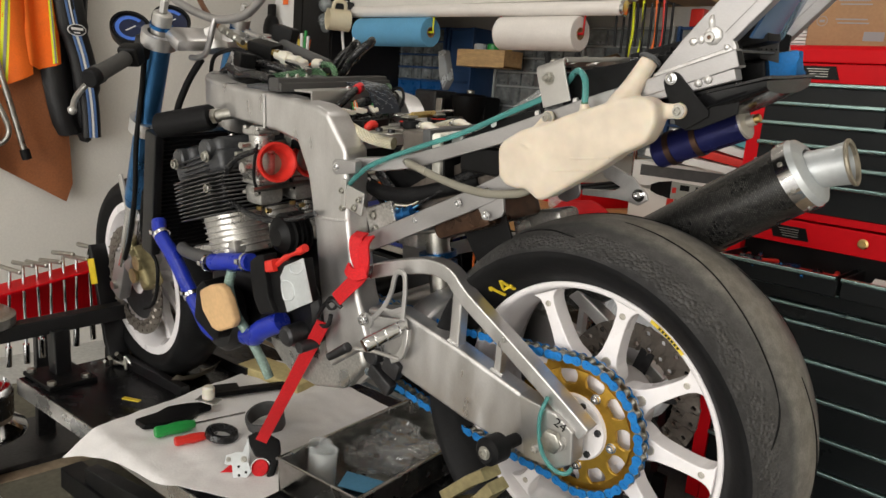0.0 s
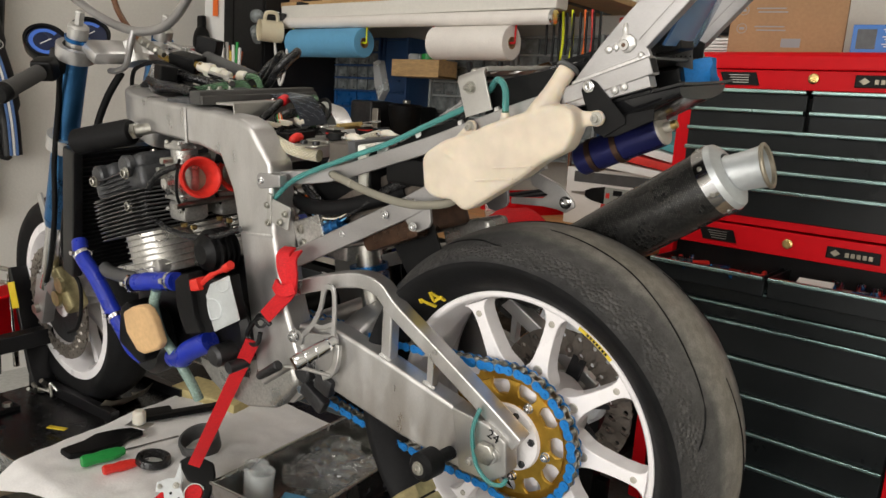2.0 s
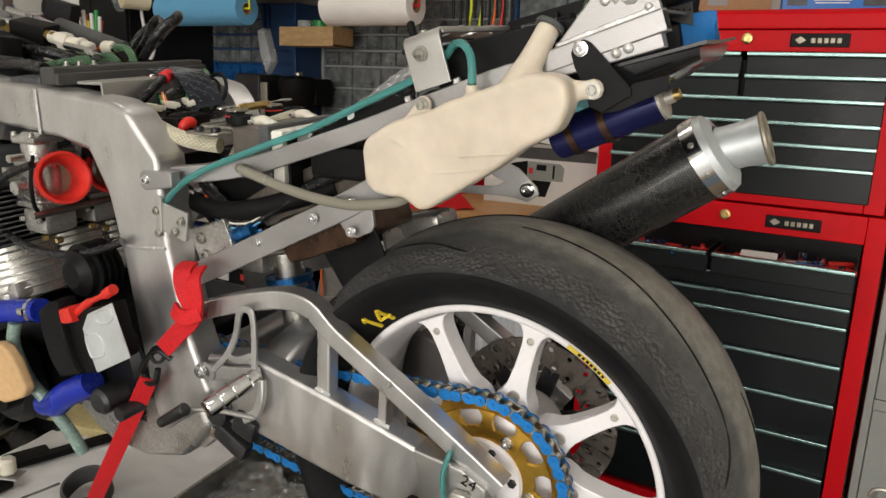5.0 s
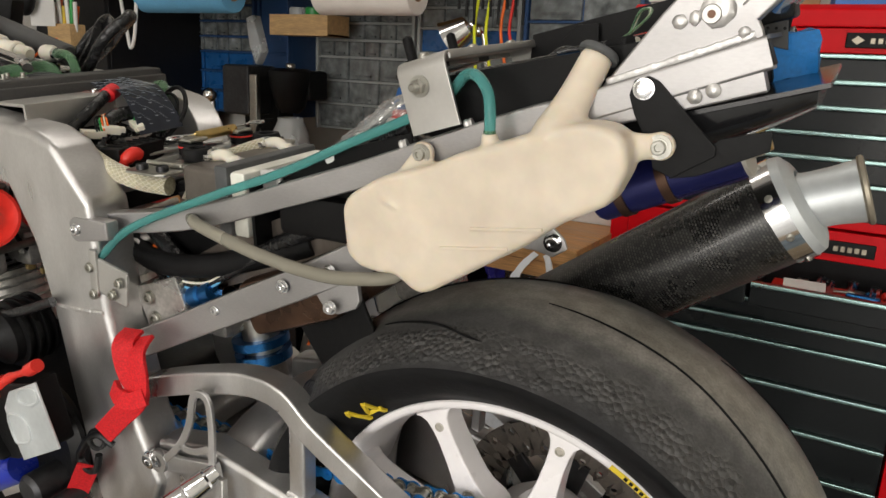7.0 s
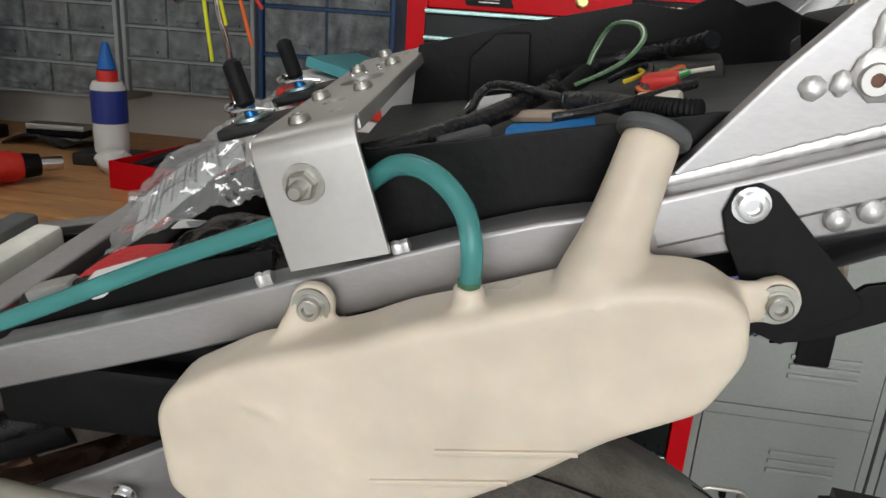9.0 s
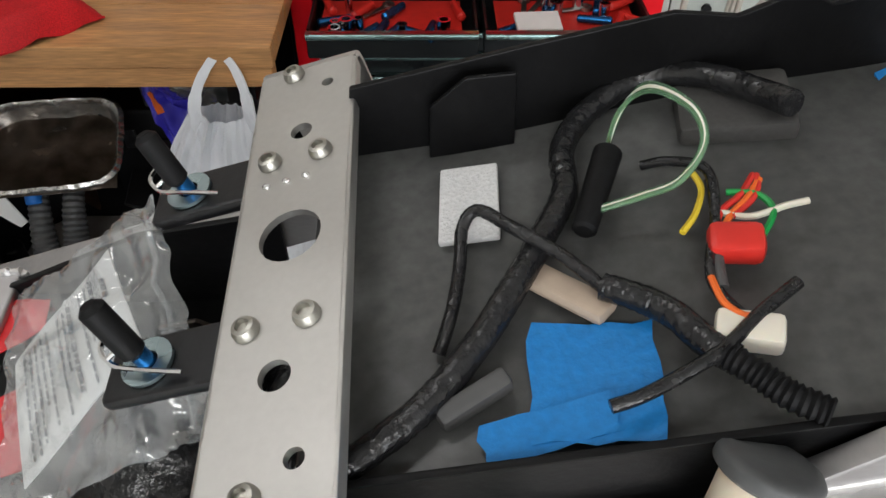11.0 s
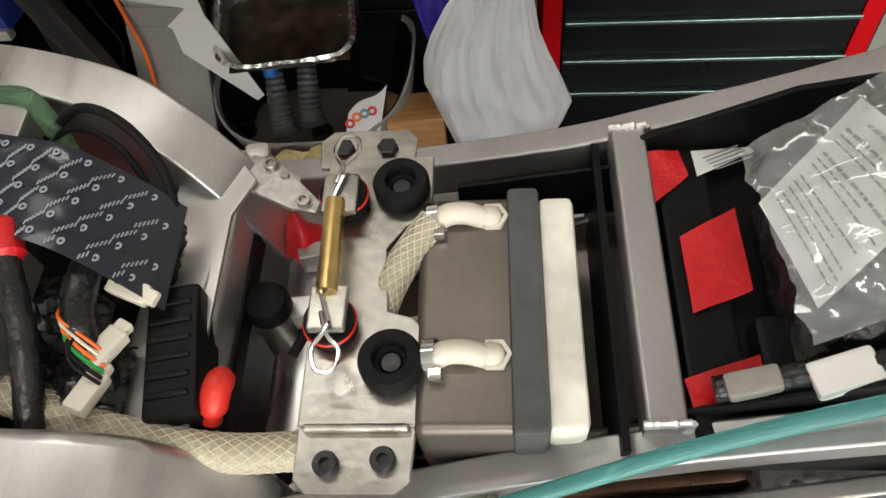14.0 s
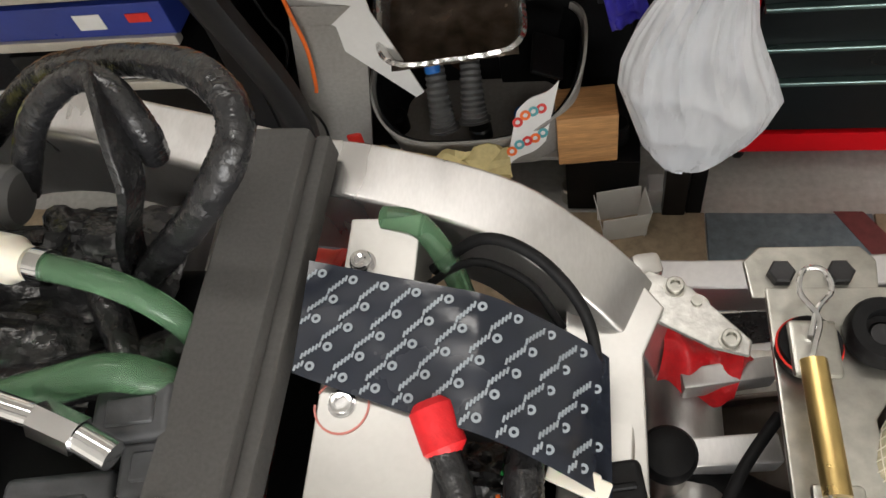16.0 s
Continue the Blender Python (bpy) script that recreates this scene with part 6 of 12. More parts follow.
    for x, z in ((-0.446, 0.560), (-0.440, 0.536)):
        b = B()
        bolt(b, (x, -0.0968, z), (0, -1, 0), 0.0075, 0.005)
        part("bolt", b, "steel", blk)
    b = B()
    ax = Vector((0.92, 0, 0.39))
    lathe(b, [(0.0, 0), (0.0105, 0), (0.0125, 0.003), (0.0125, 0.016), (0.0098, 0.018), (0.0098, 0.024), (0.0118, 0.026), (0.0118, 0.036), (0.0, 0.038)], (-0.393, -0.084, 0.566), ax, 12)
    part("hose_fitting", b, "blue_ano", blk, "blue anodised hose fitting")
    # mount plate with its rubber grommets and pins
    b = B()
    prism(b, [(-0.446, -0.079), (-0.386, -0.079), (-0.384, -0.03), (-0.392, -0.022), (-0.405, -0.018), (-0.408, 0.02), (-0.398, 0.034), (-0.384, 0.04), (-0.384, 0.083), (-0.446, 0.083)], 0.704, 0.7085, 0.0012, axis="z")
    o = part("mount_plate", b, "steel", bike, "plated steel seat mount with rubber grommets and pins")
    b = B()
    prism(b, [(-0.446, -0.078), (-0.388, -0.078), (-0.390, -0.104), (-0.397, -0.110), (-0.440, -0.110), (-0.446, -0.104)], 0.7025, 0.7055, 0.001, axis="z")
    box(b, (-0.417, -0.080, 0.7085), (0.052, 0.004, 0.005), bev=0.0018, seg=3)
    part("side_plate", b, "steel", o)
    b = B()
    prism(b, [(-0.452, 0.078), (-0.396, 0.078), (-0.394, 0.098), (-0.400, 0.106), (-0.446, 0.106), (-0.454, 0.098)], 0.7025, 0.7065, 0.0012, axis="z")
    part("far_flange", b, "steel", o)
    for x, y in ((-0.430, -0.097), (-0.403, -0.095)):
        b = B()
        lathe(b, [(0, 0.003), (0.0026, 0.003), (0.0028, 0.0055), (0.0055, 0.0055), (0.0062, 0.0045), (0.0062, 0.0)], (x, y, 0.7055), (0, 0, 1), 16)
        part("socket_bolt", b, "darksteel", o)
    for x in (-0.438, -0.412):
        b = B()
        nut(b, (x, 0.090, 0.7065), (0, 0, 1), 0.0064, 0.005)
        part("bolt", b, "darksteel", o)
    for y in (0.057, -0.049):
        b = B()
        lathe(b, [(0.006, 0.002), (0.009, 0.0), (0.0145, 0.0), (0.016, 0.003), (0.016, 0.010), (0.0145, 0.013), (0.009, 0.013), (0.0085, 0.006), (0.006, 0.005)], (-0.401, y, 0.709), (0, 0, 1), 32, closed=True)
        g = part("grommet", b, "rubber", o, "round black rubber grommet")
        b = B()
        lathe(b, [(0, 0.006), (0.005, 0.0055), (0.006, 0.003)], (-0.401, y, 0.709), (0, 0, 1), 16)
        part("grommet_screw", b, "darksteel", o)
    for y, s in ((0.05, 1), (-0.028, -1)):
        b = B()
        lathe(b, [(0, 0.0), (0.013, 0.0), (0.0135, 0.006), (0.013, 0.012), (0, 0.012)], (-0.433, y, 0.709), (0, 0, 1), 28)
        part("rubber_stop", b, "rubber", o)
        b = B()
        lathe(b, [(0.0134, 0.0075), (0.0142, 0.0085), (0.0134, 0.0095)], (-0.433, y, 0.709), (0, 0, 1), 28)
        part("orange_seal", b, "red_plastic", o, "orange-red seal ring")
        b = B()
        box(b, (-0.433, y - s * 0.004, 0.7240), (0.020, 0.026, 0.005), bev=0.002)
        part("clevis_end", b, "steel", o)
        b = B()
        sweep(b, smooth([(-0.438, y - s * 0.016, 0.728), (-0.434, y - s * 0.004, 0.729), (-0.431, y + s * 0.008, 0.73), (-0.437, y + s * 0.02, 0.73), (-0.434, y + s * 0.031, 0.73), (-0.426, y + s * 0.031, 0.73), (-0.424, y + s * 0.021, 0.73), (-0.431, y + s * 0.012, 0.73), (-0.435, y, 0.729)], 5), 0.0013, n=8)
        part("spring_clip", b, "chrome", o)
    b = B()
    cyl(b, (-0.434, -0.016, 0.7265), (-0.435, 0.04, 0.7265), 0.0056, 16)
    part("brass_rod", b, "brass", o, "brass link rod")
    # red anodised part seen below, and frame bracing
    b = B()
    cloth(b, 1, 1, 26, 14, lambda u, v: (-0.492 + 0.040 * u + 0.004 * math.sin(3 * v), 0.097 - 0.036 * v - 0.010 * u * (1 - u) + 0.002 * math.sin(14 * u) - 0.012 * u, 0.628 + 0.022 * math.sin(3.1 * v) + 0.006 * math.sin(7 * u)), 0.010)
    part("red_strap_fold", b, "red_tape", bike, "folded end of red strap")
    # bars and a black rod down in the frame
    b = B()
    box(b, (-0.462, 0.020, 0.632), (0.060, 0.016, 0.022), (0, 0, 6), bev=0.002)
    part("inner_bar", b, "alu_frame", bike)
    b = B()
    box(b, (-0.455, 0.062, 0.635), (0.050, 0.012, 0.02), (0, 0, 10), bev=0.002)
    part("inner_bar", b, "alu_frame", bike)
    hose("black_rod", [(-0.470, -0.020, 0.655), (-0.455, 0.008, 0.66), (-0.436, 0.034, 0.662)], 0.0032, "rubber", bike)
    b = B()
    cyl(b, (-0.490, 0.010, 0.60), (-0.490, 0.014, 0.648), 0.0125, 28, bev=0.002)
    sm = part("shock_mount", b, "steel", bike)
    b = B()
    lathe(b, [(0.0128, 0), (0.0145, 0.002), (0.0145, 0.010), (0.0125, 0.014), (0.008, 0.0155), (0, 0.016)], (-0.490, 0.014, 0.648), (0, 0, 1), 28)
    part("rubber_cap", b, "rubber", sm)
    b = B()
    cyl(b, (-0.478, -0.034, 0.585), (-0.478, -0.034, 0.612), 0.008, 20, bev=0.001)
    part("blue_adjuster", b, "blue_ano", bike, "blue anodised adjuster")
    b = B()
    sweep(b, [(-0.532, -0.09, 0.70), (-0.526, 0.0, 0.70), (-0.52, 0.085, 0.69)], 0.017, 0.004, corner=0.002, up=(0, 0, 1))
    part("brace_plate", b, "alu_sheet", bike)
    # slotted lug that ties the right rail to the frame, with its bolts
    b = B()
    prism(b, [(-0.512, 0.088), (-0.498, 0.098), (-0.478, 0.088), (-0.452, 0.060), (-0.454, 0.052), (-0.470, 0.056), (-0.500, 0.072)], 0.694, 0.6975, 0.001, axis="z")
    cb = part("clamp_bracket", b, "cast", bike)
    b = B()
    box(b, (-0.499, 0.103, 0.690), (0.016, 0.014, 0.012), (0, 8, 12), bev=0.004)
    part("clamp_ear", b, "alu_sheet", cb)
    for x, y in ((-0.506, 0.094), (-0.486, 0.088), (-0.462, 0.060)):
        b = B()
        bolt(b, (x, y, 0.6975), (0, 0, 1), 0.0045, 0.004)
        part("bolt", b, "steel", cb)
    b = B()
    cyl(b, (-0.476, 0.080, 0.672), (-0.476, 0.080, 0.700), 0.0028, 10)
    nut(b, (-0.476, 0.080, 0.684), (0, 0, 1), 0.0062, 0.005)
    lathe(b, [(0.003, 0), (0.0075, 0), (0.0075, 0.0012), (0.003, 0.0012)], (-0.476, 0.080, 0.690), (0, 0, 1), 18, closed=True)
    part("stud", b, "steel", cb)


battery_bay()


def bay_clutter():
    # hoses, leads and a dark inner wall between the rails
    b = B()
    prism(b, [(-0.455, 0.560), (-0.30, 0.600), (-0.30, 0.655), (-0.455, 0.632)], -0.060, -0.057, 0.001)
    part("inner_wall", b, "black", bike)
    taped("wire_loom", [(-0.46, -0.07, 0.63), (-0.40, -0.078, 0.60), (-0.33, -0.075, 0.615), (-0.27, -0.07, 0.645), (-0.22, -0.068, 0.668)], 0.009, bike, 51)
    hose("brown_hose", [(-0.45, -0.068, 0.565), (-0.38, -0.075, 0.555), (-0.31, -0.072, 0.585), (-0.26, -0.065, 0.62)], 0.0085, "burnt", bike, "brown stained hose")
    hose("black_cable", [(-0.47, -0.075, 0.60), (-0.42, -0.085, 0.575), (-0.36, -0.082, 0.59), (-0.30, -0.08, 0.625)], 0.004, "gloss_black", bike)
    hose("silver_pipe", [(-0.47, -0.06, 0.545), (-0.40, -0.066, 0.535), (-0.33, -0.06, 0.55)], 0.006, "steel", bike)
    for k, m in enumerate(("orange", "rubber", "nylon", "bluepaper")):
        hose("thin_wire", [(-0.45, -0.08, 0.615 - 0.006 * k), (-0.41, -0.088, 0.598 - 0.006 * k), (-0.37, -0.086, 0.602 - 0.007 * k), (-0.34, -0.082, 0.615 - 0.005 * k)], 0.0014, m, bike, "", 6)
    for x, z in ((-0.43, 0.585), (-0.355, 0.575)):
        b = B()
        lathe(b, [(0.0088, -0.004), (0.0104, -0.004), (0.0104, 0.004), (0.0088, 0.004)], (x, -0.072, z), (1, 0, 0.1), 18, closed=True)
        part("hose_clamp", b, "chrome", bike)


bay_clutter()


def tail_box():
    # black plastic box under the bracket, red tape on its front lip
    b = B()
    box(b, (-0.19, 0.0, 0.680), (0.14, 0.178, 0.040), bev=0.006)
    box(b, (-0.245, 0.0, 0.704), (0.028, 0.176, 0.012), bev=0.003)
    box(b, (-0.175, -0.05, 0.704), (0.10, 0.05, 0.02), bev=0.006)
    o = part("battery_box", b, "black", bike, "black plastic battery box with strips of red tape")
    for q in (((-0.264, 0.041), (-0.242, 0.060), (-0.245, 0.078), (-0.264, 0.078)), ((-0.252, -0.024), (-0.221, -0.012), (-0.221, 0.038), (-0.252, 0.021)), ((-0.259, -0.073), (-0.224, -0.071), (-0.224, -0.046), (-0.261, -0.058))):
        b = B()

        def strip(u, v, q=q):
            p = Vector(q[0]).lerp(Vector(q[1]), u).lerp(Vector(q[3]).lerp(Vector(q[2]), u), v)
            return (p.x, p.y, 0.7122 + 0.0006 * math.sin(7 * u + 5 * v))
        cloth(b, 1, 1, 6, 6, strip, 0.0006)
        part("red_tape", b, "red_tape", o, "strip of red tape")
    b = B()
    prism(b, [(-0.238, 0.0775), (-0.205, 0.079), (-0.204, 0.076), (-0.237, 0.060)], 0.7108, 0.7116, axis="z")
    l = part("sticker", b, "paper", o, "crinkled printed sticker")
    b = B()
    for k in range(5):
        box(b, (-0.222 + 0.0015 * k, 0.076 - 0.002 * k, 0.7119), (0.022, 0.0008, 0.0004), (0, 0, 22))
    part("print", b, "ink", l)
    b = B()
    prism(b, [(-0.268, 0.655), (-0.12, 0.70), (-0.12, 0.765), (-0.19, 0.752), (-0.268, 0.715)], 0.083, 0.087, 0.001)
    part("side_wall", b, "black", o)
    b = B()
    prism(b, [(-0.268, 0.655), (-0.12, 0.70), (-0.12, 0.765), (-0.19, 0.745), (-0.268, 0.708)], -0.0745, -0.0715, 0.001)
    part("side_wall", b, "black", o)
    # black wrapped bundle that carries the zip bag
    def lump(u, v):
        h = math.sin(3.14 * min(u * 1.2, 1)) ** 0.6 * math.sin(3.14 * v) ** 0.6 if 0 < u < 0.83 and 0 < v < 1 else 0
        return (-0.212 + 0.10 * u, -0.058 + 0.10 * v, 0.708 + 0.034 * h + 0.02 * u * (h > 0) + 0.004 * noise.noise(Vector((u * 7, v * 7, 3))))
    part("wrapped_loom", cloth(B(), 1, 1, 26, 26, lump, 0.001), "gloss_black", o, "wiring bundle wrapped in glossy black film")
    # wire lead with a white plug along the left rail
    taped("wire_loom", [(-0.13, -0.062, 0.768), (-0.17, -0.063, 0.748), (-0.21, -0.064, 0.732), (-0.25, -0.066, 0.718)], 0.0066, bike, 3, "taped black wire loom")
    b = B()
    box(b, (-0.200, -0.066, 0.738), (0.028, 0.016, 0.010), (0, -18, 12), bev=0.002)
    part("plug", b, "paper", bike, "white plastic plug")
    b = B()
    box(b, (-0.235, -0.066, 0.727), (0.024, 0.012, 0.01), (0, -18, 6), bev=0.002)
    part("plug", b, "felt", bike)


tail_box()


def tail_tray():
    def floor_z(x):
        return 0.752 + 0.22 * (x + 0.02)

    o = new("tail_tray")
    o.parent = bike
    tagged(o, "black plastic under-seat tray with taped wiring")
    b = B()
    cloth(b, 1, 1, 20, 12, lambda u, v: (-0.095 + 0.235 * u, -0.0725 + 0.1545 * v, 0.812 + 0.21 * (-0.065 + 0.235 * u) + 0.0015 * math.sin(9 * u + 2 * v)), 0.003)
    part("tray_floor", b, "tray_floor", o)
    for s in (-1, 1):
        b = B()
        if s < 0:
            prism(b, [(-0.09, 0.735), (0.05, 0.765), (0.14, 0.79), (0.142, 0.852), (0.13, 0.852), (0.06, 0.842), (-0.03, 0.824), (-0.09, 0.812)], -0.0735, -0.0705, 0.0008)
        else:
            prism(b, [(-0.085, 0.78), (0.05, 0.80), (0.14, 0.818), (0.143, 0.866), (0.12, 0.876), (0.105, 0.872), (0.09, 0.878), (0.07, 0.868), (0.045, 0.870), (-0.008, 0.857), (-0.080, 0.838)], 0.0815, 0.0845, 0.0008)
        part("tray_wall", b, "black", o)
    b = B()
    prism(b, [(-0.048, 0.805), (-0.012, 0.813), (-0.014, 0.850), (-0.034, 0.848), (-0.048, 0.834)], 0.0735, 0.0760, 0.001)
    part("tab", b, "black", o)
    # tail: a flat lipped plate over a glossy curved belly
    b = B()
    cloth(b, 1, 1, 12, 10, lambda u, v: (0.092 + 0.090 * u, 0.084 * (2 * v - 1), 0.7965 + 0.0243 * u + 0.0012 * u * abs(2 * v - 1) ** 3), 0.003)
    part("tail_plate", b, "tail_plastic", o, "flat black tail plate")
    t = bmesh.new()
    rings = []
    for k in range(11):
        u = k / 10
        x, top, deep, w = 0.094 + 0.082 * u, 0.7935 + 0.0222 * u, 0.036 - 0.020 * u ** 1.5, 0.081 - 0.004 * u
        arc = [(w * math.cos(math.pi * a / 18), top - deep * math.sin(math.pi * a / 18) ** 0.6) for a in range(19)]
        rings.append([t.verts.new((x, y, z)) for y, z in arc])
    for p, q in zip(rings, rings[1:]):
        for a in range(19):
            c = (a + 1) % 19
            t.faces.new((p[a], p[c], q[c], q[a]))
    t.faces.new(rings[0][::-1])
    t.faces.new(rings[-1])
    bmesh.ops.recalc_face_normals(t, faces=t.faces[:])
    part("tail_belly", t, "tail_plastic", o, "glossy black tail underside")
    part("fuzzy_pad", box(B(), (-0.034, 0.0394, 0.8142), (0.0235, 0.040, 0.003), (0, -12, -4), bev=0.001), "felt_white", o, "white fuzzy hook-and-loop pad")
    # wiring in the tray
    taped("wire_loom", [(-0.0824, -0.0669, 0.81), (-0.0704, -0.0602, 0.8125), (-0.0537, -0.0481, 0.816), (-0.0372, -0.03, 0.8195), (-0.0234, -0.0099, 0.8224), (-0.0111, 0.0097, 0.825), (0.0005, 0.0312, 0.8274), (0.0031, 0.054, 0.828), (0.017, 0.0741, 0.8309), (0.0395, 0.0844, 0.8386), (0.0604, 0.0755, 0.846), (0.0741, 0.0573, 0.8519), (0.0804, 0.0423, 0.8572)], 0.0050, o, 5, "thick loom wrapped in black tape")
    taped("wire_loom", [(-0.0491, -0.0277, 0.812), (-0.0442, -0.0152, 0.818), (-0.0403, 0.0033, 0.8188), (-0.0383, 0.0191, 0.8223), (-0.0327, 0.023, 0.8274), (-0.0224, 0.0119, 0.8306), (-0.0067, -0.0021, 0.8309), (0.0053, -0.0175, 0.8314)], 0.0024, o, 6)
    taped("wire_loom", [(0.0051, -0.0157, 0.8304), (0.0154, -0.0223, 0.8325), (0.0238, -0.0305, 0.8343), (0.0305, -0.0421, 0.8357), (0.0366, -0.0491, 0.837)], 0.0048, o, 7)
    ribbed("corrugated_sleeve", [(0.0336, -0.0471, 0.8374), (0.0406, -0.055, 0.8388), (0.0471, -0.0634, 0.8402), (0.0553, -0.07, 0.8419)], 0.0046, "rubber", o, "black corrugated sleeve")
    hose("black_cable", [(-0.0016, -0.0601, 0.832), (0.0073, -0.0582, 0.8338), (0.0188, -0.0537, 0.8362), (0.0329, -0.0469, 0.8392), (0.0468, -0.0364, 0.8421), (0.0604, -0.0276, 0.845)], 0.0022, "gloss_black", o)
    hose("black_cable", [(0.0299, 0.0387, 0.8326), (0.038, 0.0346, 0.8383), (0.0471, 0.0234, 0.8442), (0.0449, 0.0034, 0.8417), (0.0378, -0.0196, 0.8382), (0.0428, -0.0357, 0.8393)], 0.0019, "gloss_black", o)
    hose("grey_lead", [(0.049, 0.022, 0.8406), (0.0465, 0.007, 0.8401), (0.0423, -0.0091, 0.8392), (0.0398, -0.0244, 0.8387)], 0.0021, "boot_grey", o, "grey taped lead")
    hose("thin_wire", [(0.0172, 0.0445, 0.8339), (0.0215, 0.0528, 0.8468), (0.0286, 0.0478, 0.8603), (0.0391, 0.0344, 0.8625), (0.0419, 0.0236, 0.8571), (0.035, 0.0163, 0.8477), (0.0236, 0.0173, 0.8393), (0.0108, 0.0182, 0.8326)], 0.0010, "green_tube", o, "", 6)
    hose("thin_wire", [(0.0172, 0.0445, 0.8339), (0.0224, 0.0536, 0.847), (0.0292, 0.0497, 0.8604), (0.04, 0.0351, 0.8627), (0.0425, 0.0235, 0.8572), (0.0348, 0.0155, 0.8476), (0.0233, 0.0165, 0.8392), (0.0106, 0.0173, 0.8325)], 0.0010, "nylon", o, "", 6)
    hose("thin_wire", [(0.0172, 0.0445, 0.8339), (0.0234, 0.0543, 0.8472), (0.0297, 0.0516, 0.8605), (0.0408, 0.0358, 0.8629), (0.0431, 0.0233, 0.8574), (0.0345, 0.0146, 0.8475), (0.0231, 0.0156, 0.8392), (0.0103, 0.0164, 0.8325)], 0.0010, "green_tube", o, "", 6)
    b = B()
    cyl(b, (0.0186, 0.0457, 0.8342), (0.0034, 0.0096, 0.829), 0.0056, 16, 0.0046, bev=0.0012)
    part("heat_shrink", b, "rubber", o, "matt black heat-shrink boot")
    hose("thin_wire", [(0.0433, 0.0246, 0.8414), (0.0439, 0.0164, 0.8415), (0.0392, 0.006, 0.8405), (0.0331, -0.0012, 0.8393)], 0.0012, "yellow", o, "", 6)
    hose("thin_wire", [(0.0619, 0.0193, 0.8453), (0.0551, 0.011, 0.8439), (0.0475, 0.0053, 0.8423), (0.0426, -0.0034, 0.8412)], 0.0012, "red_plastic", o, "", 6)
    hose("thin_wire", [(0.0633, 0.0168, 0.8456), (0.056, 0.0083, 0.8441), (0.0493, 0.0024, 0.8427), (0.0436, -0.006, 0.8415)], 0.0012, "orange", o, "", 6)
    hose("thin_wire", [(0.0512, 0.0133, 0.8431), (0.0605, 0.0102, 0.845), (0.0629, 0.0016, 0.8455), (0.0566, -0.0077, 0.8442)], 0.0012, "green", o, "", 6)
    hose("thin_wire", [(0.0501, 0.0022, 0.8428), (0.0578, 0.0079, 0.8444), (0.0616, 0.0133, 0.8452), (0.0628, 0.019, 0.8455)], 0.0012, "red_plastic", o, "", 6)
    hose("thin_wire", [(0.0368, -0.0206, 0.84), (0.0382, -0.0317, 0.8403), (0.0448, -0.0371, 0.8417), (0.0558, -0.0299, 0.844)], 0.0012, "orange", o, "", 6)
    hose("thin_wire", [(0.0457, 0.0057, 0.8419), (0.0553, 0.001, 0.8439), (0.0671, 0.0031, 0.8464), (0.0747, 0.0037, 0.848)], 0.0012, "nylon", o, "", 6)
    part("red_plug", box(B(), (0.0489, -0.0075, 0.8406), (0.018, 0.013, 0.010), (5, -12, -14), bev=0.003), "red_plastic", o, "red wire plug")
    part("cream_plug", box(B(), (0.0437, -0.0399, 0.8375), (0.020, 0.011, 0.009), (5, -12, -20), bev=0.002), "nylon", o, "cream multi-pin plug")
    part("tan_plug", box(B(), (-0.005, -0.0103, 0.8212), (0.036, 0.0115, 0.006), (0, -12, -46), bev=0.003), mat("tan_paper_tape", (0.50, 0.40, 0.31), 0.7, 0, 0.08, 120, 0.15, 20, 0.006), o, "tan paper label round the loom")
    part("grey_plug", box(B(), (-0.039, -0.0472, 0.8161), (0.026, 0.0075, 0.008), (0, -12, 27), bev=0.002), "boot_grey", o, "grey plastic plug")
    part("foam_pad", box(B(), (0.0719, 0.0658, 0.8374), (0.044, 0.036, 0.010), (0, -12, -10), bev=0.003), "foam", o, "dark grey foam pad under the loom")
    part("sensor_box", box(B(), (0.122, 0.035, 0.820), (0.030, 0.030, 0.028), (0, -12, 8), bev=0.004), "black", o)
    b = B()
    box(b, (0.133, 0.0, 0.866), (0.034, 0.045, 0.026), (0, -15, 0), bev=0.003)
    for k in range(4):
        box(b, (0.131, -0.0225, 0.874 - k * 0.006), (0.026, 0.002, 0.002), (0, -15, 0))
    part("relay", b, "black", o, "black finned relay block")
    for c, s, r in (((-0.002, -0.0454, 0.8219), (0.040, 0.042, 0.006), (0, -12, -8)), ((-0.0179, -0.060, 0.8195), (0.042, 0.013, 0.006), (4, -12, 8))):
        b = B()
        t = bmesh.new()
        bmesh.ops.create_grid(t, x_segments=6, y_segments=6, size=0.5)
        rnd = random.Random(int(c[0] * 1000))
        for v in t.verts:
            v.co.z = rnd.uniform(-0.04, 0.04) + 0.3 * abs(v.co.x)
            v.co.x += rnd.uniform(-0.03, 0.03)
            v.co.y += rnd.uniform(-0.03, 0.03)
        bmesh.ops.solidify(t, geom=t.faces[:], thickness=0.03)
        merge(b, t, pose(*c, *r) @ Matrix.Diagonal((s[0], s[1], max(s[2], 0.006), 1)))
        part("blue_tape", b, "blue_tape", o, "crumpled blue masking tape")
    # smoky blue screen rising from the tail
    b = B()
    cloth(b, 1, 1, 8, 8, lambda u, v: (0.140 + 0.045 * u + 0.012 * math.sin(3 * v) * 0.4, -0.05 + 0.10 * v, 0.862 + 0.085 * u + 0.012 * u * u), 0.003)
    part("blue_screen", b, mat("smoky_blue_plastic", (0.06, 0.14, 0.30), 0.15, 0, 0, 60, 0.1, 9, coat=0.4), o, "smoky blue plastic screen")
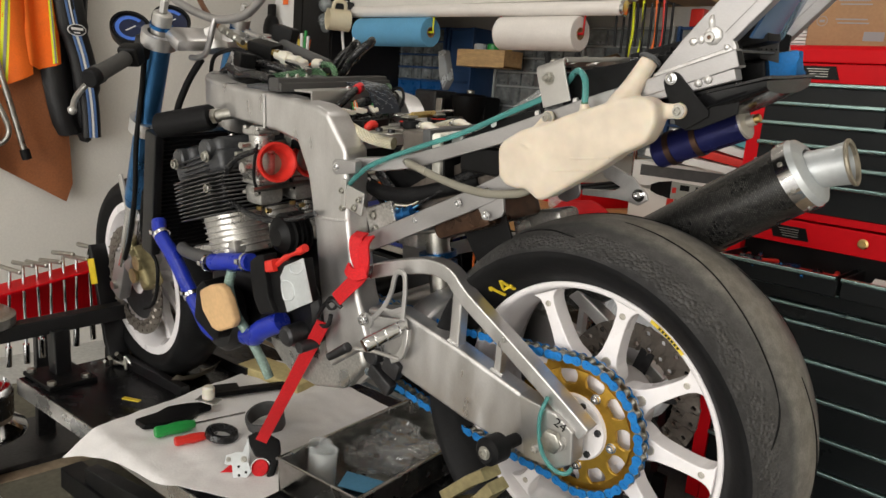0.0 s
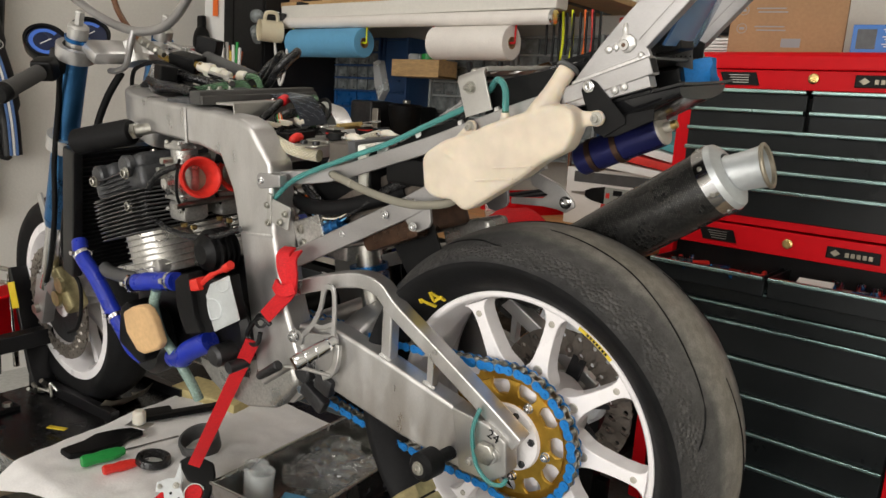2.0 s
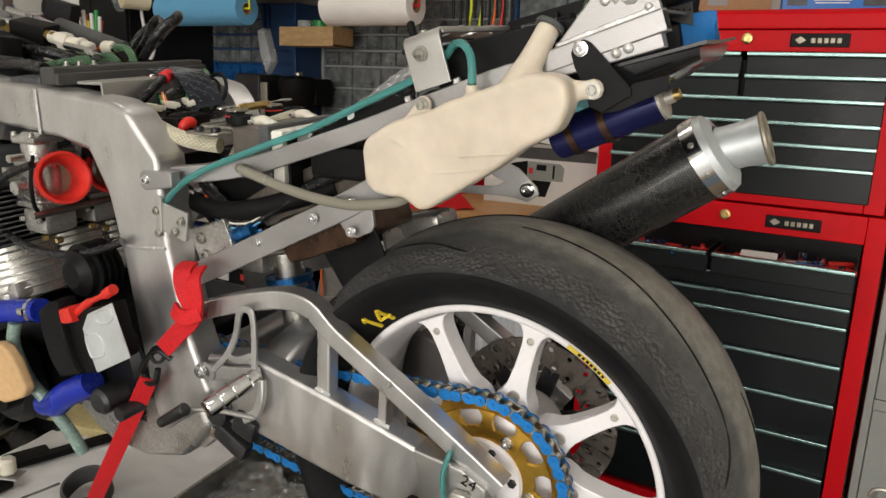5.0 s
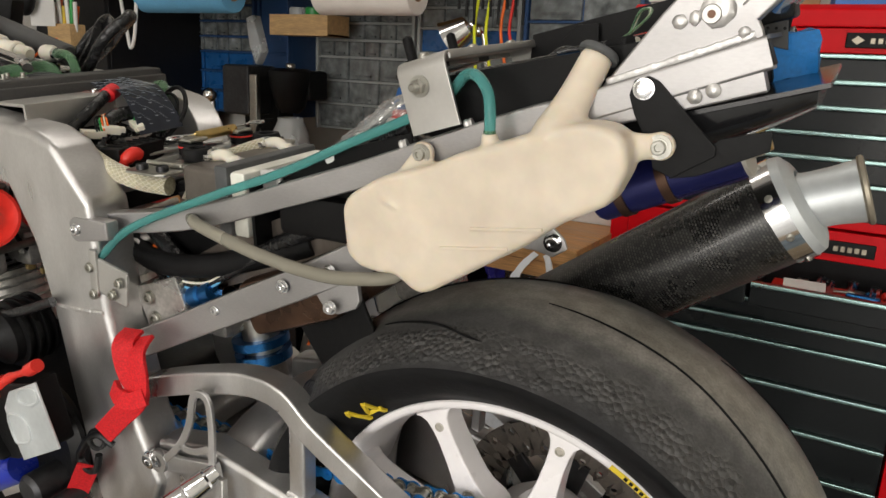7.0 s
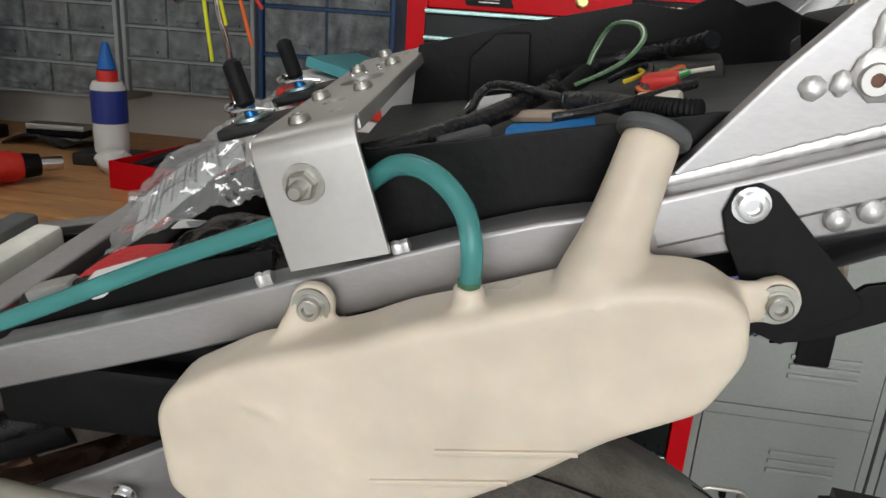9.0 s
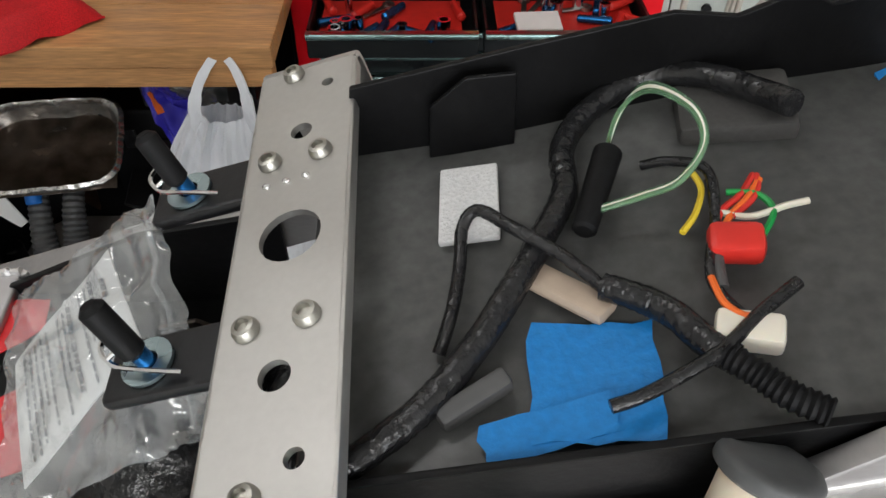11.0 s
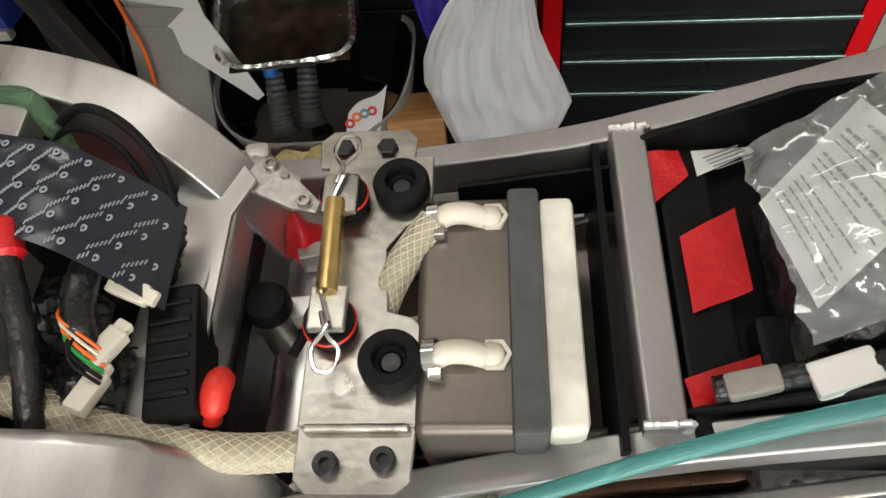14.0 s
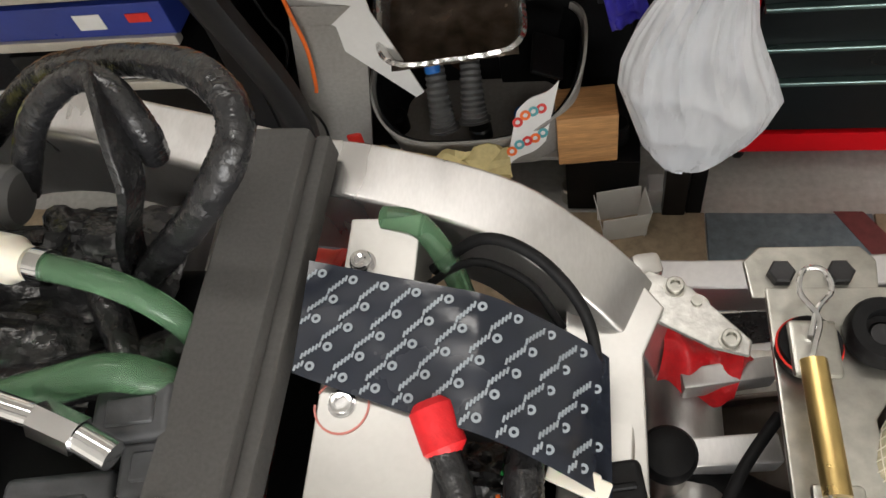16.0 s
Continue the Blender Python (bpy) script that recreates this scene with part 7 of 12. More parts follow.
    # block wrapped in blue tape, standing on the plate, and a grey drilled panel ahead of it
    t = bmesh.new()
    bmesh.ops.create_cube(t, size=1)
    bmesh.ops.subdivide_edges(t, edges=t.edges[:], cuts=4, use_grid_fill=True)
    for v in t.verts:
        v.co += Vector((noise.noise(v.co * 3 + Vector((5, 0, 0))), noise.noise(v.co * 3 + Vector((0, 5, 0))), noise.noise(v.co * 3))) * 0.13
        v.co.x *= 1 - 0.18 * max(0, v.co.z)
    b = merge(B(), t, pose(0.149, 0.060, 0.8285, 0, -8, 6) @ Matrix.Diagonal((0.034, 0.034, 0.034, 1)))
    part("taped_block", b, "blue_tape", o, "block wrapped in blue masking tape")
    b = B()
    prism(b, [(0.1232, 0.838), (0.1192, 0.8590), (0.1230, 0.8625), (0.1400, 0.8630), (0.1425, 0.8595), (0.1459, 0.8330)], 0.040, 0.0425, 0.0008)
    g = part("drilled_panel", b, "boot_grey", o, "small grey drilled panel")
    # black discs on the uncut panel paint the dark of drilled holes
    for k in range(4):
        part("panel_hole_shade", cyl(B(), (0.1235 + 0.006 * k, 0.0394, 0.8490), (0.1235 + 0.006 * k, 0.0402, 0.8490), 0.0012, 10), "black", g)


tail_tray()


def paper_bag():
    o = thing("zip_bag", "crumpled clear zip bag with a printed leaflet on the battery box", "plastic bag", BIKE.copy())
    rnd = random.Random(3)
    c00, c10, c11, c01 = Vector((-0.231, 0.038, 0.754)), Vector((-0.160, 0.054, 0.804)), Vector((-0.128, -0.036, 0.776)), Vector((-0.213, -0.056, 0.740))

    def at(a, c, lift=0.0):
        p = c00.lerp(c10, a).lerp(c01.lerp(c11, a), c)
        p.z += lift + 0.007 * math.sin(3.1 * a) * math.sin(3.1 * c) + 0.0012 * math.sin(9 * a + 4 * c)
        return p

    def film(u, v):
        p = at(u, v, 0.0055)
        k = 1 + 2.2 * max(0, u - 0.68) + 2 * max(0, v - 0.9)
        p.z += k * (0.0045 * noise.noise(Vector((u * 7, v * 5, 2))) + 0.0025 * abs(noise.noise(Vector((u * 17, v * 13, 6)))))
        p.x += 0.004 * noise.noise(Vector((u * 3, v * 9, 7)))
        return tuple(p)
    part("film", cloth(B(), 1, 1, 44, 44, film, 0.0003), "clear", o)
    # a folded leaflet lies askew in the bag
    def leaf(u, v, lift=0.0):
        k = (Vector((0.02, 0.27)).lerp(Vector((0.66, 0.03)), u)).lerp(Vector((0.10, 0.84)).lerp(Vector((0.78, 0.58)), u), v)
        return at(k.x, k.y, lift)

    pp = part("leaflet", cloth(B(), 1, 1, 14, 14, lambda u, v: tuple(leaf(u, v)), 0.0008), "paper", o, "white folded leaflet with rows of print")
    b = B()
    for k in range(15):
        u = 0.88 - 0.055 * k
        if k in (1, 5, 9):
            continue
        v, end = 0.10, rnd.uniform(0.45, 0.72) if k % 4 == 3 else 0.90
        if k == 0:
            v, end = 0.22, 0.42
        while v < end:
            L = rnd.uniform(0.03, 0.09)
            w = 0.0010 if k == 0 else 0.00085 if k in (2, 6) else 0.00045
            sweep(b, [leaf(u, min(v + L * q / 2, 0.94), 0.0012) for q in range(3)], w, 0.0002, corner=0.0001, up=(0, 0, 1))
            v += L + 0.02
    part("print", b, "ink", pp)
    b = B()
    sweep(b, [Vector(film(0.93, 0.04 + 0.092 * k)) + Vector((0, 0, 0.001)) for k in range(11)], 0.0012, 0.0006, n=6, up=(0, 0, 1))
    part("zip_seal", b, "clear", o)


paper_bag()


def front_top():
    # foam block across the spars
    b = B()
    box(b, (-0.681, 0.006, 0.768), (0.034, 0.262, 0.024), (0, 0, -2), bev=0.003)
    box(b, (-0.6605, 0.006, 0.764), (0.008, 0.262, 0.016), (0, 0, -2), bev=0.002)
    part("foam_block", b, "foam", bike, "dark grey foam block laid across the frame")
    b = B()
    box(b, (-0.621, 0.071, 0.760), (0.034, 0.046, 0.004), bev=0.001)
    box(b, (-0.606, 0.071, 0.745), (0.004, 0.046, 0.03), bev=0.001)
    box(b, (-0.615, -0.048, 0.760), (0.05, 0.129, 0.004), bev=0.001)
    box(b, (-0.590, -0.055, 0.745), (0.004, 0.115, 0.034), bev=0.001)
    o = part("support_plate", b, "alu_sheet", bike, "thin aluminium support plates with screws")
    b = B()
    bolt(b, (-0.629, 0.07, 0.762), (0, 0, 1), 0.005, 0.005)
    bolt(b, (-0.629, 0.005, 0.762), (0, 0, 1), 0.005, 0.003)
    part("screw", b, "chrome", o)
    b = B()
    lathe(b, [(0.0112, 0), (0.0121, 0), (0.0121, 0.0003), (0.0112, 0.0003)], (-0.629, 0.004, 0.7622), (0, 0, 1), 30, closed=True, a0=0, a1=335)
    part("red_pen_ring", b, "pen_red", o, "red hand-drawn ring")
    # printed backing film, draped to the rear
    def fn(u, v):
        x = -0.650 + 0.134 * u - 0.012 * max(0, u - 0.7)
        return (x, 0.066 - 0.051 * v - 0.025 * u - 0.012 * u * v, 0.7735 - 0.003 * v - 0.006 * u - 0.16 * max(0, u - 0.55) ** 1.6 - 0.004 * math.sin(6 * u) * v + 0.0018 * noise.noise(Vector((u * 6, v * 4, 3))) * u)
    b = B()
    cloth(b, 1, 1, 40, 24, fn, 0.0006)
    s = part("printed_film", b, mat("shiny_black_film", (0.02, 0.024, 0.035), 0.2, 0, 0, 60, 0.2, 20, 0.012), bike, "shiny black backing film with a repeated grey print")
    b = B()
    up = Vector((0, 0, 0.0007))
    for i in range(9):
        for j in range(5):
            u, v = (i + 0.5 + 0.45 * (j % 2)) / 9.4, (j + 0.5) / 5
            lathe(b, [(0.0009, 0), (0.0021, 0), (0.0021, 0.0002), (0.0009, 0.0002)], Vector(fn(u, v)) + up, (0.06, 0, 1), 12, closed=True)
            for k in range(6):
                w, y0 = u - 0.022 - 0.0105 * k, v + 0.028 * k
                if w > 0.01 and y0 + 0.03 < 0.99:
                    p, q = Vector(fn(w, max(y0 - 0.026, 0.005))), Vector(fn(w - 0.004, y0 + 0.026))
                    sweep(b, [p + up, q + up], 0.0005, 0.0001, corner=0.00005, up=(0, 0, 1))
    part("print_mark", b, "print_grey", s)
    # hoses, plugs and looms in the frame
    hose("green_tube", [(-0.622, 0.094, 0.762), (-0.606, 0.09, 0.763), (-0.595, 0.08, 0.755), (-0.588, 0.07, 0.735), (-0.585, 0.06, 0.70)], 0.0058, "green_tube", bike, "green clear tube")
    hose("black_cable", [(-0.60, 0.075, 0.745), (-0.575, 0.082, 0.762), (-0.55, 0.074, 0.758), (-0.53, 0.055, 0.74), (-0.525, 0.03, 0.72), (-0.53, 0.0, 0.70)], 0.0028, "rubber", bike)
    hose("black_cable", [(-0.605, 0.068, 0.74), (-0.58, 0.074, 0.755), (-0.555, 0.066, 0.75), (-0.54, 0.05, 0.735)], 0.002, "rubber", bike)
    taped("wire_loom", [(-0.585, -0.012, 0.762), (-0.578, -0.03, 0.755), (-0.572, -0.055, 0.742), (-0.57, -0.09, 0.72)], 0.0068, bike, 11)
    b = B()
    cyl(b, (-0.592, 0.006, 0.766), (-0.583, -0.014, 0.761), 0.0092, 18, bev=0.003)
    part("red_sleeve", b, "red_tape", bike, "red heat-shrink sleeve")
    taped("wire_loom", [(-0.55, 0.01, 0.74), (-0.555, -0.015, 0.742), (-0.552, -0.04, 0.735), (-0.545, -0.06, 0.71)], 0.0085, bike, 12)
    for k, m in enumerate(("green", "green_tube", "green")):
        hose("thin_wire", [(-0.562 - k * 0.001, -0.012 - k * 0.002, 0.738), (-0.556, -0.001 + k * 0.001, 0.748), (-0.546, -0.001 - k * 0.002, 0.745), (-0.540, -0.010 - k * 0.002, 0.733)], 0.0011, m, bike, "", 6)
    for k, m in enumerate(("orange", "nylon", "orange", "green", "rubber", "rubber")):
        hose("thin_wire", [(-0.566 + k * 0.003, -0.024 - k * 0.002, 0.735), (-0.560 + k * 0.002, -0.036 - k * 0.003, 0.744), (-0.548, -0.044 - k * 0.003, 0.741), (-0.538, -0.050 - k * 0.003, 0.730)], 0.0010, m, bike, "", 6)
    for x, y, z, a in ((-0.536, -0.014, 0.730, -20), (-0.541, -0.046, 0.729, 64), (-0.545, -0.068, 0.727, 72)):
        b = B()
        box(b, (x, y, z), (0.022, 0.011, 0.009), (8, 10, a), bev=0.0015)
        box(b, Vector((x, y, z)) + Vector((0.012 * math.cos(radians(a)), 0.012 * math.sin(radians(a)), -0.001)), (0.008, 0.008, 0.006), (8, 10, a), bev=0.001)
        part("cream_plug", b, "nylon", bike, "cream plastic wire plug")
    # crinkled black vinyl wrap over the wiring
    for (x, y, z), (sx, sy), sd in (((-0.575, -0.020, 0.728), (0.05, 0.045), 1), ((-0.560, -0.062, 0.722), (0.05, 0.05), 2), ((-0.602, -0.05, 0.716), (0.045, 0.07), 3), ((-0.545, 0.022, 0.712), (0.04, 0.05), 4)):
        def wrap(u, v, x=x, y=y, z=z, sx=sx, sy=sy, sd=sd):
            h = math.sin(3.14 * u) * math.sin(3.14 * v)
            return (x + sx * (u - 0.5), y + sy * (v - 0.5), z - 0.012 + 0.014 * h + 0.007 * h * abs(noise.noise(Vector((u * 6, v * 5, sd)))) + 0.004 * noise.noise(Vector((u * 12, v * 12, sd + 9))))
        part("vinyl_wrap", cloth(B(), 1, 1, 22, 22, wrap, 0.001), "gloss_black", bike, "crinkled black vinyl wrap over the wiring" if sd == 1 else "")
    b = B()
    box(b, (-0.515, -0.040, 0.698), (0.028, 0.074, 0.034), (0, 0, 10), bev=0.003)
    fb = part("fuse_box", b, "black", bike, "black ribbed fuse box")
    b = B()
    for k in range(6):
        box(b, (-0.5115 - 0.0017 * k, -0.065 + 0.010 * k, 0.7155), (0.022, 0.003, 0.003), (0, 0, 10), bev=0.0008, seg=1)
    part("fin", b, "black", fb)
    b = B()
    sweep(b, smooth([(-0.494, -0.072, 0.696), (-0.491, -0.066, 0.705), (-0.489, -0.059, 0.709), (-0.488, -0.052, 0.706)], 4), 0.0075, n=14, taper=[0.7] * 3 + [1.0] * 8 + [0.85] * 8)
    part("red_boot", b, "red_plastic", bike, "red terminal boot")
    # dark inner floor between the spars
    b = B()
    box(b, (-0.60, 0.0, 0.655), (0.20, 0.16, 0.02), bev=0.004)
    part("airbox_base", b, "black", bike)
    # ahead of the foam: looms, tubes, throttle bodies
    taped("wire_loom", [(-0.86, 0.15, 0.765), (-0.804, 0.160, 0.80), (-0.736, 0.138, 0.83), (-0.688, 0.118, 0.845), (-0.664, 0.099, 0.85), (-0.657, 0.086, 0.845), (-0.664, 0.073, 0.835), (-0.684, 0.064, 0.815), (-0.709, 0.064, 0.79), (-0.735, 0.06, 0.765)], 0.0076, bike, 21, "black taped wire loom")
    taped("wire_loom", [(-0.80, 0.10, 0.785), (-0.775, 0.115, 0.82), (-0.745, 0.122, 0.838), (-0.722, 0.112, 0.842), (-0.71, 0.10, 0.83), (-0.715, 0.10, 0.81)], 0.0068, bike, 22)
    b = B()
    sweep(b, smooth([(-0.727, 0.118, 0.843), (-0.719, 0.103, 0.842), (-0.715, 0.088, 0.832), (-0.717, 0.079, 0.815), (-0.731, 0.071, 0.79), (-0.74, 0.066, 0.765)], 6), 0.0085, 0.0022, corner=0.001, up=(1, 0, 0.3))
    part("flat_tape", b, "gloss_black", bike, "loose end of flat black vinyl tape")
    hose("green_tube", [(-0.762, 0.051, 0.80), (-0.735, 0.045, 0.801), (-0.716, 0.040, 0.796), (-0.703, 0.035, 0.782), (-0.699, 0.031, 0.760)], 0.0062, "green_tube", bike, "green clear tube")
    hose("green_tube", [(-0.86, -0.030, 0.768), (-0.80, -0.010, 0.778), (-0.75, 0.002, 0.785), (-0.722, 0.008, 0.787), (-0.707, 0.008, 0.778), (-0.701, 0.006, 0.765), (-0.700, 0.002, 0.745)], 0.0082, "green_tube", bike)
    b = B()
    lathe(b, [(0, 0), (0.010, 0), (0.0112, 0.003), (0.0112, 0.020), (0.009, 0.023), (0.0075, 0.03), (0, 0.03)], (-0.796, 0.058, 0.80), (1, -0.2, 0), 20)
    part("white_valve", b, "nylon", bike, "white plastic valve")
    b = B()
    lathe(b, [(0.0065, 0), (0.0082, 0), (0.0082, 0.008), (0.0065, 0.008)], (-0.764, 0.0515, 0.80), (1, -0.2, 0), 20, closed=True)
    part("hose_clamp", b, "chrome", bike)
    b = B()
    cyl(b, (-0.82, 0.004, 0.805), (-0.74, -0.014, 0.797), 0.0055, 16)
    cyl(b, (-0.74, -0.014, 0.797), (-0.722, -0.020, 0.793), 0.0080, 6)
    cyl(b, (-0.722, -0.020, 0.793), (-0.708, -0.026, 0.789), 0.0062, 16)
    part("fuel_line", b, "chrome", bike, "polished metal fuel line")
    for c, s3 in (((-0.712, -0.006, 0.768), (0.036, 0.024, 0.026)), ((-0.698, -0.026, 0.762), (0.034, 0.024, 0.028)), ((-0.74, -0.05, 0.755), (0.05, 0.04, 0.035)), ((-0.75, -0.10, 0.745), (0.06, 0.04, 0.04))):
        b = B()
        box(b, c, s3, (0, 0, 8), bev=0.004, seg=3)
        box(b, (c[0], c[1], c[2] + s3[2] / 2), (s3[0] * 0.6, s3[1] * 0.5, 0.003), (0, 0, 8), bev=0.001, seg=1)
        part("throttle_cover", b, "engine", bike, "grey-brown throttle body cover")
    for k in range(4):
        b = B()
        lathe(b, [(0.003, 0), (0.006, 0), (0.006, 0.003), (0.003, 0.003)], (-0.690 - 0.012 * (k % 2), -0.045 - 0.012 * k, 0.778), (0, 0, 1), 14, closed=True)
        cyl(b, (-0.690 - 0.012 * (k % 2), -0.045 - 0.012 * k, 0.76), (-0.690 - 0.012 * (k % 2), -0.045 - 0.012 * k, 0.786), 0.0028, 10)
        part("stud", b, "steel", bike)
    for sd, x, y in ((31, -0.80, 0.03), (32, -0.77, 0.08), (33, -0.83, 0.07)):
        def wrap(u, v, x=x, y=y, sd=sd):
            h = math.sin(3.14 * u) * math.sin(3.14 * v)
            return (x + 0.09 * (u - 0.5), y + 0.06 * (v - 0.5), 0.752 + 0.022 * h + 0.012 * h * abs(noise.noise(Vector((u * 6, v * 5, sd)))) + 0.004 * noise.noise(Vector((u * 12, v * 12, sd))))
        part("vinyl_wrap", cloth(B(), 1, 1, 22, 22, wrap, 0.001), "gloss_black", bike)
    taped("wire_loom", [(-1.10, 0.05, 0.72), (-1.08, 0.04, 0.77), (-1.03, 0.04, 0.80), (-0.98, 0.05, 0.80), (-0.92, 0.06, 0.78)], 0.0075, bike, 41)
    taped("wire_loom", [(-1.02, -0.03, 0.77), (-0.95, -0.03, 0.795), (-0.88, 0.0, 0.795), (-0.81, 0.03, 0.775)], 0.009, bike, 42)
    taped("wire_loom", [(-1.06, 0.02, 0.79), (-1.01, 0.06, 0.825), (-0.95, 0.10, 0.82), (-0.87, 0.11, 0.80), (-0.83, 0.09, 0.775)], 0.008, bike, 43)
    hose("black_cable", [(-1.08, -0.02, 0.77), (-1.04, -0.03, 0.81), (-0.97, -0.02, 0.825), (-0.92, 0.0, 0.81), (-0.86, 0.02, 0.785)], 0.0045, "rubber", bike)
    part("connector_block", box(B(), (-0.935, 0.03, 0.825), (0.065, 0.045, 0.034), (8, 12, 20), bev=0.004), "black", bike, "black wire connector block")
    part("connector_block", box(B(), (-0.90, -0.045, 0.805), (0.045, 0.035, 0.03), (-8, 5, -15), bev=0.004), "black", bike)
    part("connector_block", box(B(), (-1.00, 0.13, 0.855), (0.05, 0.04, 0.045), (0, 15, 30), bev=0.004), "black", bike)
    b = B()
    cyl(b, (-0.955, 0.09, 0.834), (-0.791, 0.09, 0.794), 0.0155, 20, bev=0.003)
    part("throttle_grip", b, "boot_grey", bike, "dark grey rubber throttle grip")
    taped("wire_loom", [(-0.98, 0.02, 0.80), (-0.90, -0.01, 0.775), (-0.82, 0.0, 0.765), (-0.74, 0.02, 0.755), (-0.70, 0.04, 0.75)], 0.012, bike, 23)
    taped("wire_loom", [(-0.97, -0.04, 0.79), (-0.90, -0.06, 0.775), (-0.82, -0.08, 0.78), (-0.74, -0.09, 0.775)], 0.009, bike, 24)
    taped("wire_loom", [(-0.80, 0.10, 0.76), (-0.76, 0.06, 0.765), (-0.72, 0.0, 0.76), (-0.71, -0.04, 0.765)], 0.008, bike, 25)
    b = B()
    box(b, (-0.80, 0.0, 0.715), (0.22, 0.17, 0.04), bev=0.01)
    box(b, (-0.86, 0.05, 0.75), (0.06, 0.05, 0.05), (0, 0, 15), bev=0.008)
    part("airbox", b, "black", bike)
    for k in range(3):
        hose("thin_wire", [(-0.86, 0.09 - k * 0.006, 0.80), (-0.845, 0.11 - k * 0.004, 0.815), (-0.83, 0.09, 0.81), (-0.835, 0.06, 0.79)], 0.0018, "orange", bike, "", 6)


front_top()

# ---- engine and front of the motorcycle ----
def engine():
    o = new("engine")
    o.parent = bike
    tagged(o, "air-cooled four-cylinder engine in grey and bare metal")
    lean = pose(-0.83, 0, 0.42, 0, -16, 0)
    b = B()
    box(b, (-0.74, 0.0, 0.318), (0.42, 0.27, 0.164), bev=0.03, seg=3)
    cyl(b, (-0.62, -0.158, 0.36), (-0.62, -0.13, 0.36), 0.085, 32, bev=0.012)
    cyl(b, (-0.84, -0.185, 0.28), (-0.84, -0.14, 0.28), 0.07, 32, bev=0.012)
    part("crankcase", b, "blacksatin", o, "black painted crankcase")
    b = B()
    prism(b, [(-0.735, 0.285), (-0.722, 0.250), (-0.685, 0.219), (-0.648, 0.203), (-0.576, 0.201), (-0.49, 0.225), (-0.427, 0.292), (-0.442, 0.331), (-0.571, 0.314)], -0.135, 0.11, 0.012, seg=3)
    part("sump", b, "cast", o, "dull bare metal sump")
    # bare cast cylinders: rounded barrels side by side with raised ribs
    b = B()
    box(b, (-0.005, 0, 0.012), (0.18, 0.37, 0.035), bev=0.012)
    part("cylinder_base", b, "cast", o, "bare cast cylinder base", lean)
    for y in (-0.135, -0.045, 0.045, 0.135):
        b = B()
        lathe(b, [(0, 0.0), (0.060, 0.0), (0.062, 0.08), (0, 0.08)], (0.03, y, 0), (0, 0, 1), 24)
        part("barrel", b, "cast", o, "", lean)
        for k in range(6):
            b = B()
            lathe(b, [(0.058, 0), (0.0645, 0.001), (0.0655, 0.002), (0.0645, 0.004), (0.058, 0.005)], (0.03, y, 0.012 + k * 0.0115), (0, 0, 1), 24)
            part("barrel_rib", b, "cast", o, "", lean)
    for k in range(11):
        b = B()
        w = 0.20 - 0.002 * abs(k - 5)
        box(b, (0.0, 0, 0.083 + k * 0.0078), (w, 0.38, 0.0026), bev=0.001, seg=1)
        for y in (-0.19, 0.19):
            box(b, (0.01, y, 0.083 + k * 0.0078), (w * 0.7, 0.03, 0.0022), bev=0.001, seg=1)
        part("cooling_fin", b, "fin", o, "", lean)
    b = B()
    box(b, (0, 0, 0.125), (0.14, 0.33, 0.10), bev=0.01)
    part("cylinder_block", b, "black", o, "", lean)
    b = B()
    box(b, (0.0, 0, 0.185), (0.19, 0.36, 0.045), bev=0.012, seg=3)
    part("cylinder_head", b, "engine", o, "dark grey cylinder head", lean)
    for x in (-0.055, 0.055):
        b = B()
        box(b, (x, 0, 0.212), (0.070, 0.35, 0.038), bev=0.015, seg=3)
        c = part("cam_cover", b, "engine", o, "dark grey cam cover", lean)
        b = B()
        cyl(b, (x, -0.19, 0.21), (x, -0.17, 0.21), 0.021, 20, bev=0.004)
        part("cam_plug", b, "engine", c)
        for y in (-0.12, 0.0, 0.12):
            b = B()
            bolt(b, (x, y, 0.231), (0, 0, 1), 0.006, 0.006)
            part("cover_bolt", b, "steel", c)
    for k in range(4):
        b = B()
        box(b, (0.0, -0.186, 0.172 + 0.009 * k), (0.10, 0.012, 0.003), bev=0.001, seg=1)
        part("head_rib", b, "engine", o, "", lean)
    for x, z in ((0.06, 0.135), (-0.05, 0.20), (0.075, 0.195)):
        b = B()
        bolt(b, (x, -0.198, z), (0, -1, 0), 0.009, 0.007)
        part("head_bolt", b, "steel", o, "", lean)
    # round black cable ring beside the carburettors
    hose("throttle_cable", [(-0.69, -0.165, 0.650), (-0.735, -0.17, 0.635), (-0.775, -0.17, 0.612), (-0.800, -0.17, 0.571), (-0.774, -0.17, 0.541), (-0.697, -0.17, 0.5255), (-0.607, -0.168, 0.5325), (-0.54, -0.15, 0.555)], 0.0058, "gloss_black", o, "black cable curving round the carburettors")
    b = B()
    lathe(b, [(0, 0.060), (0.018, 0.060), (0.024, 0.055), (0.033, 0.050), (0.035, 0.0), (0, 0.0)], (-0.612, -0.125, 0.505), (0, -1, 0), 32)
    alt = part("alternator_cover", b, "black", o, "round black finned cover")
    for k in range(4):
        b = B()
        lathe(b, [(0.033, 0), (0.040, 0.0008), (0.040, 0.003), (0.033, 0.004)], (-0.612, -0.128 - 0.011 * k, 0.505), (0, -1, 0), 32, closed=True)
        part("cover_fin", b, "black", alt)


engine()


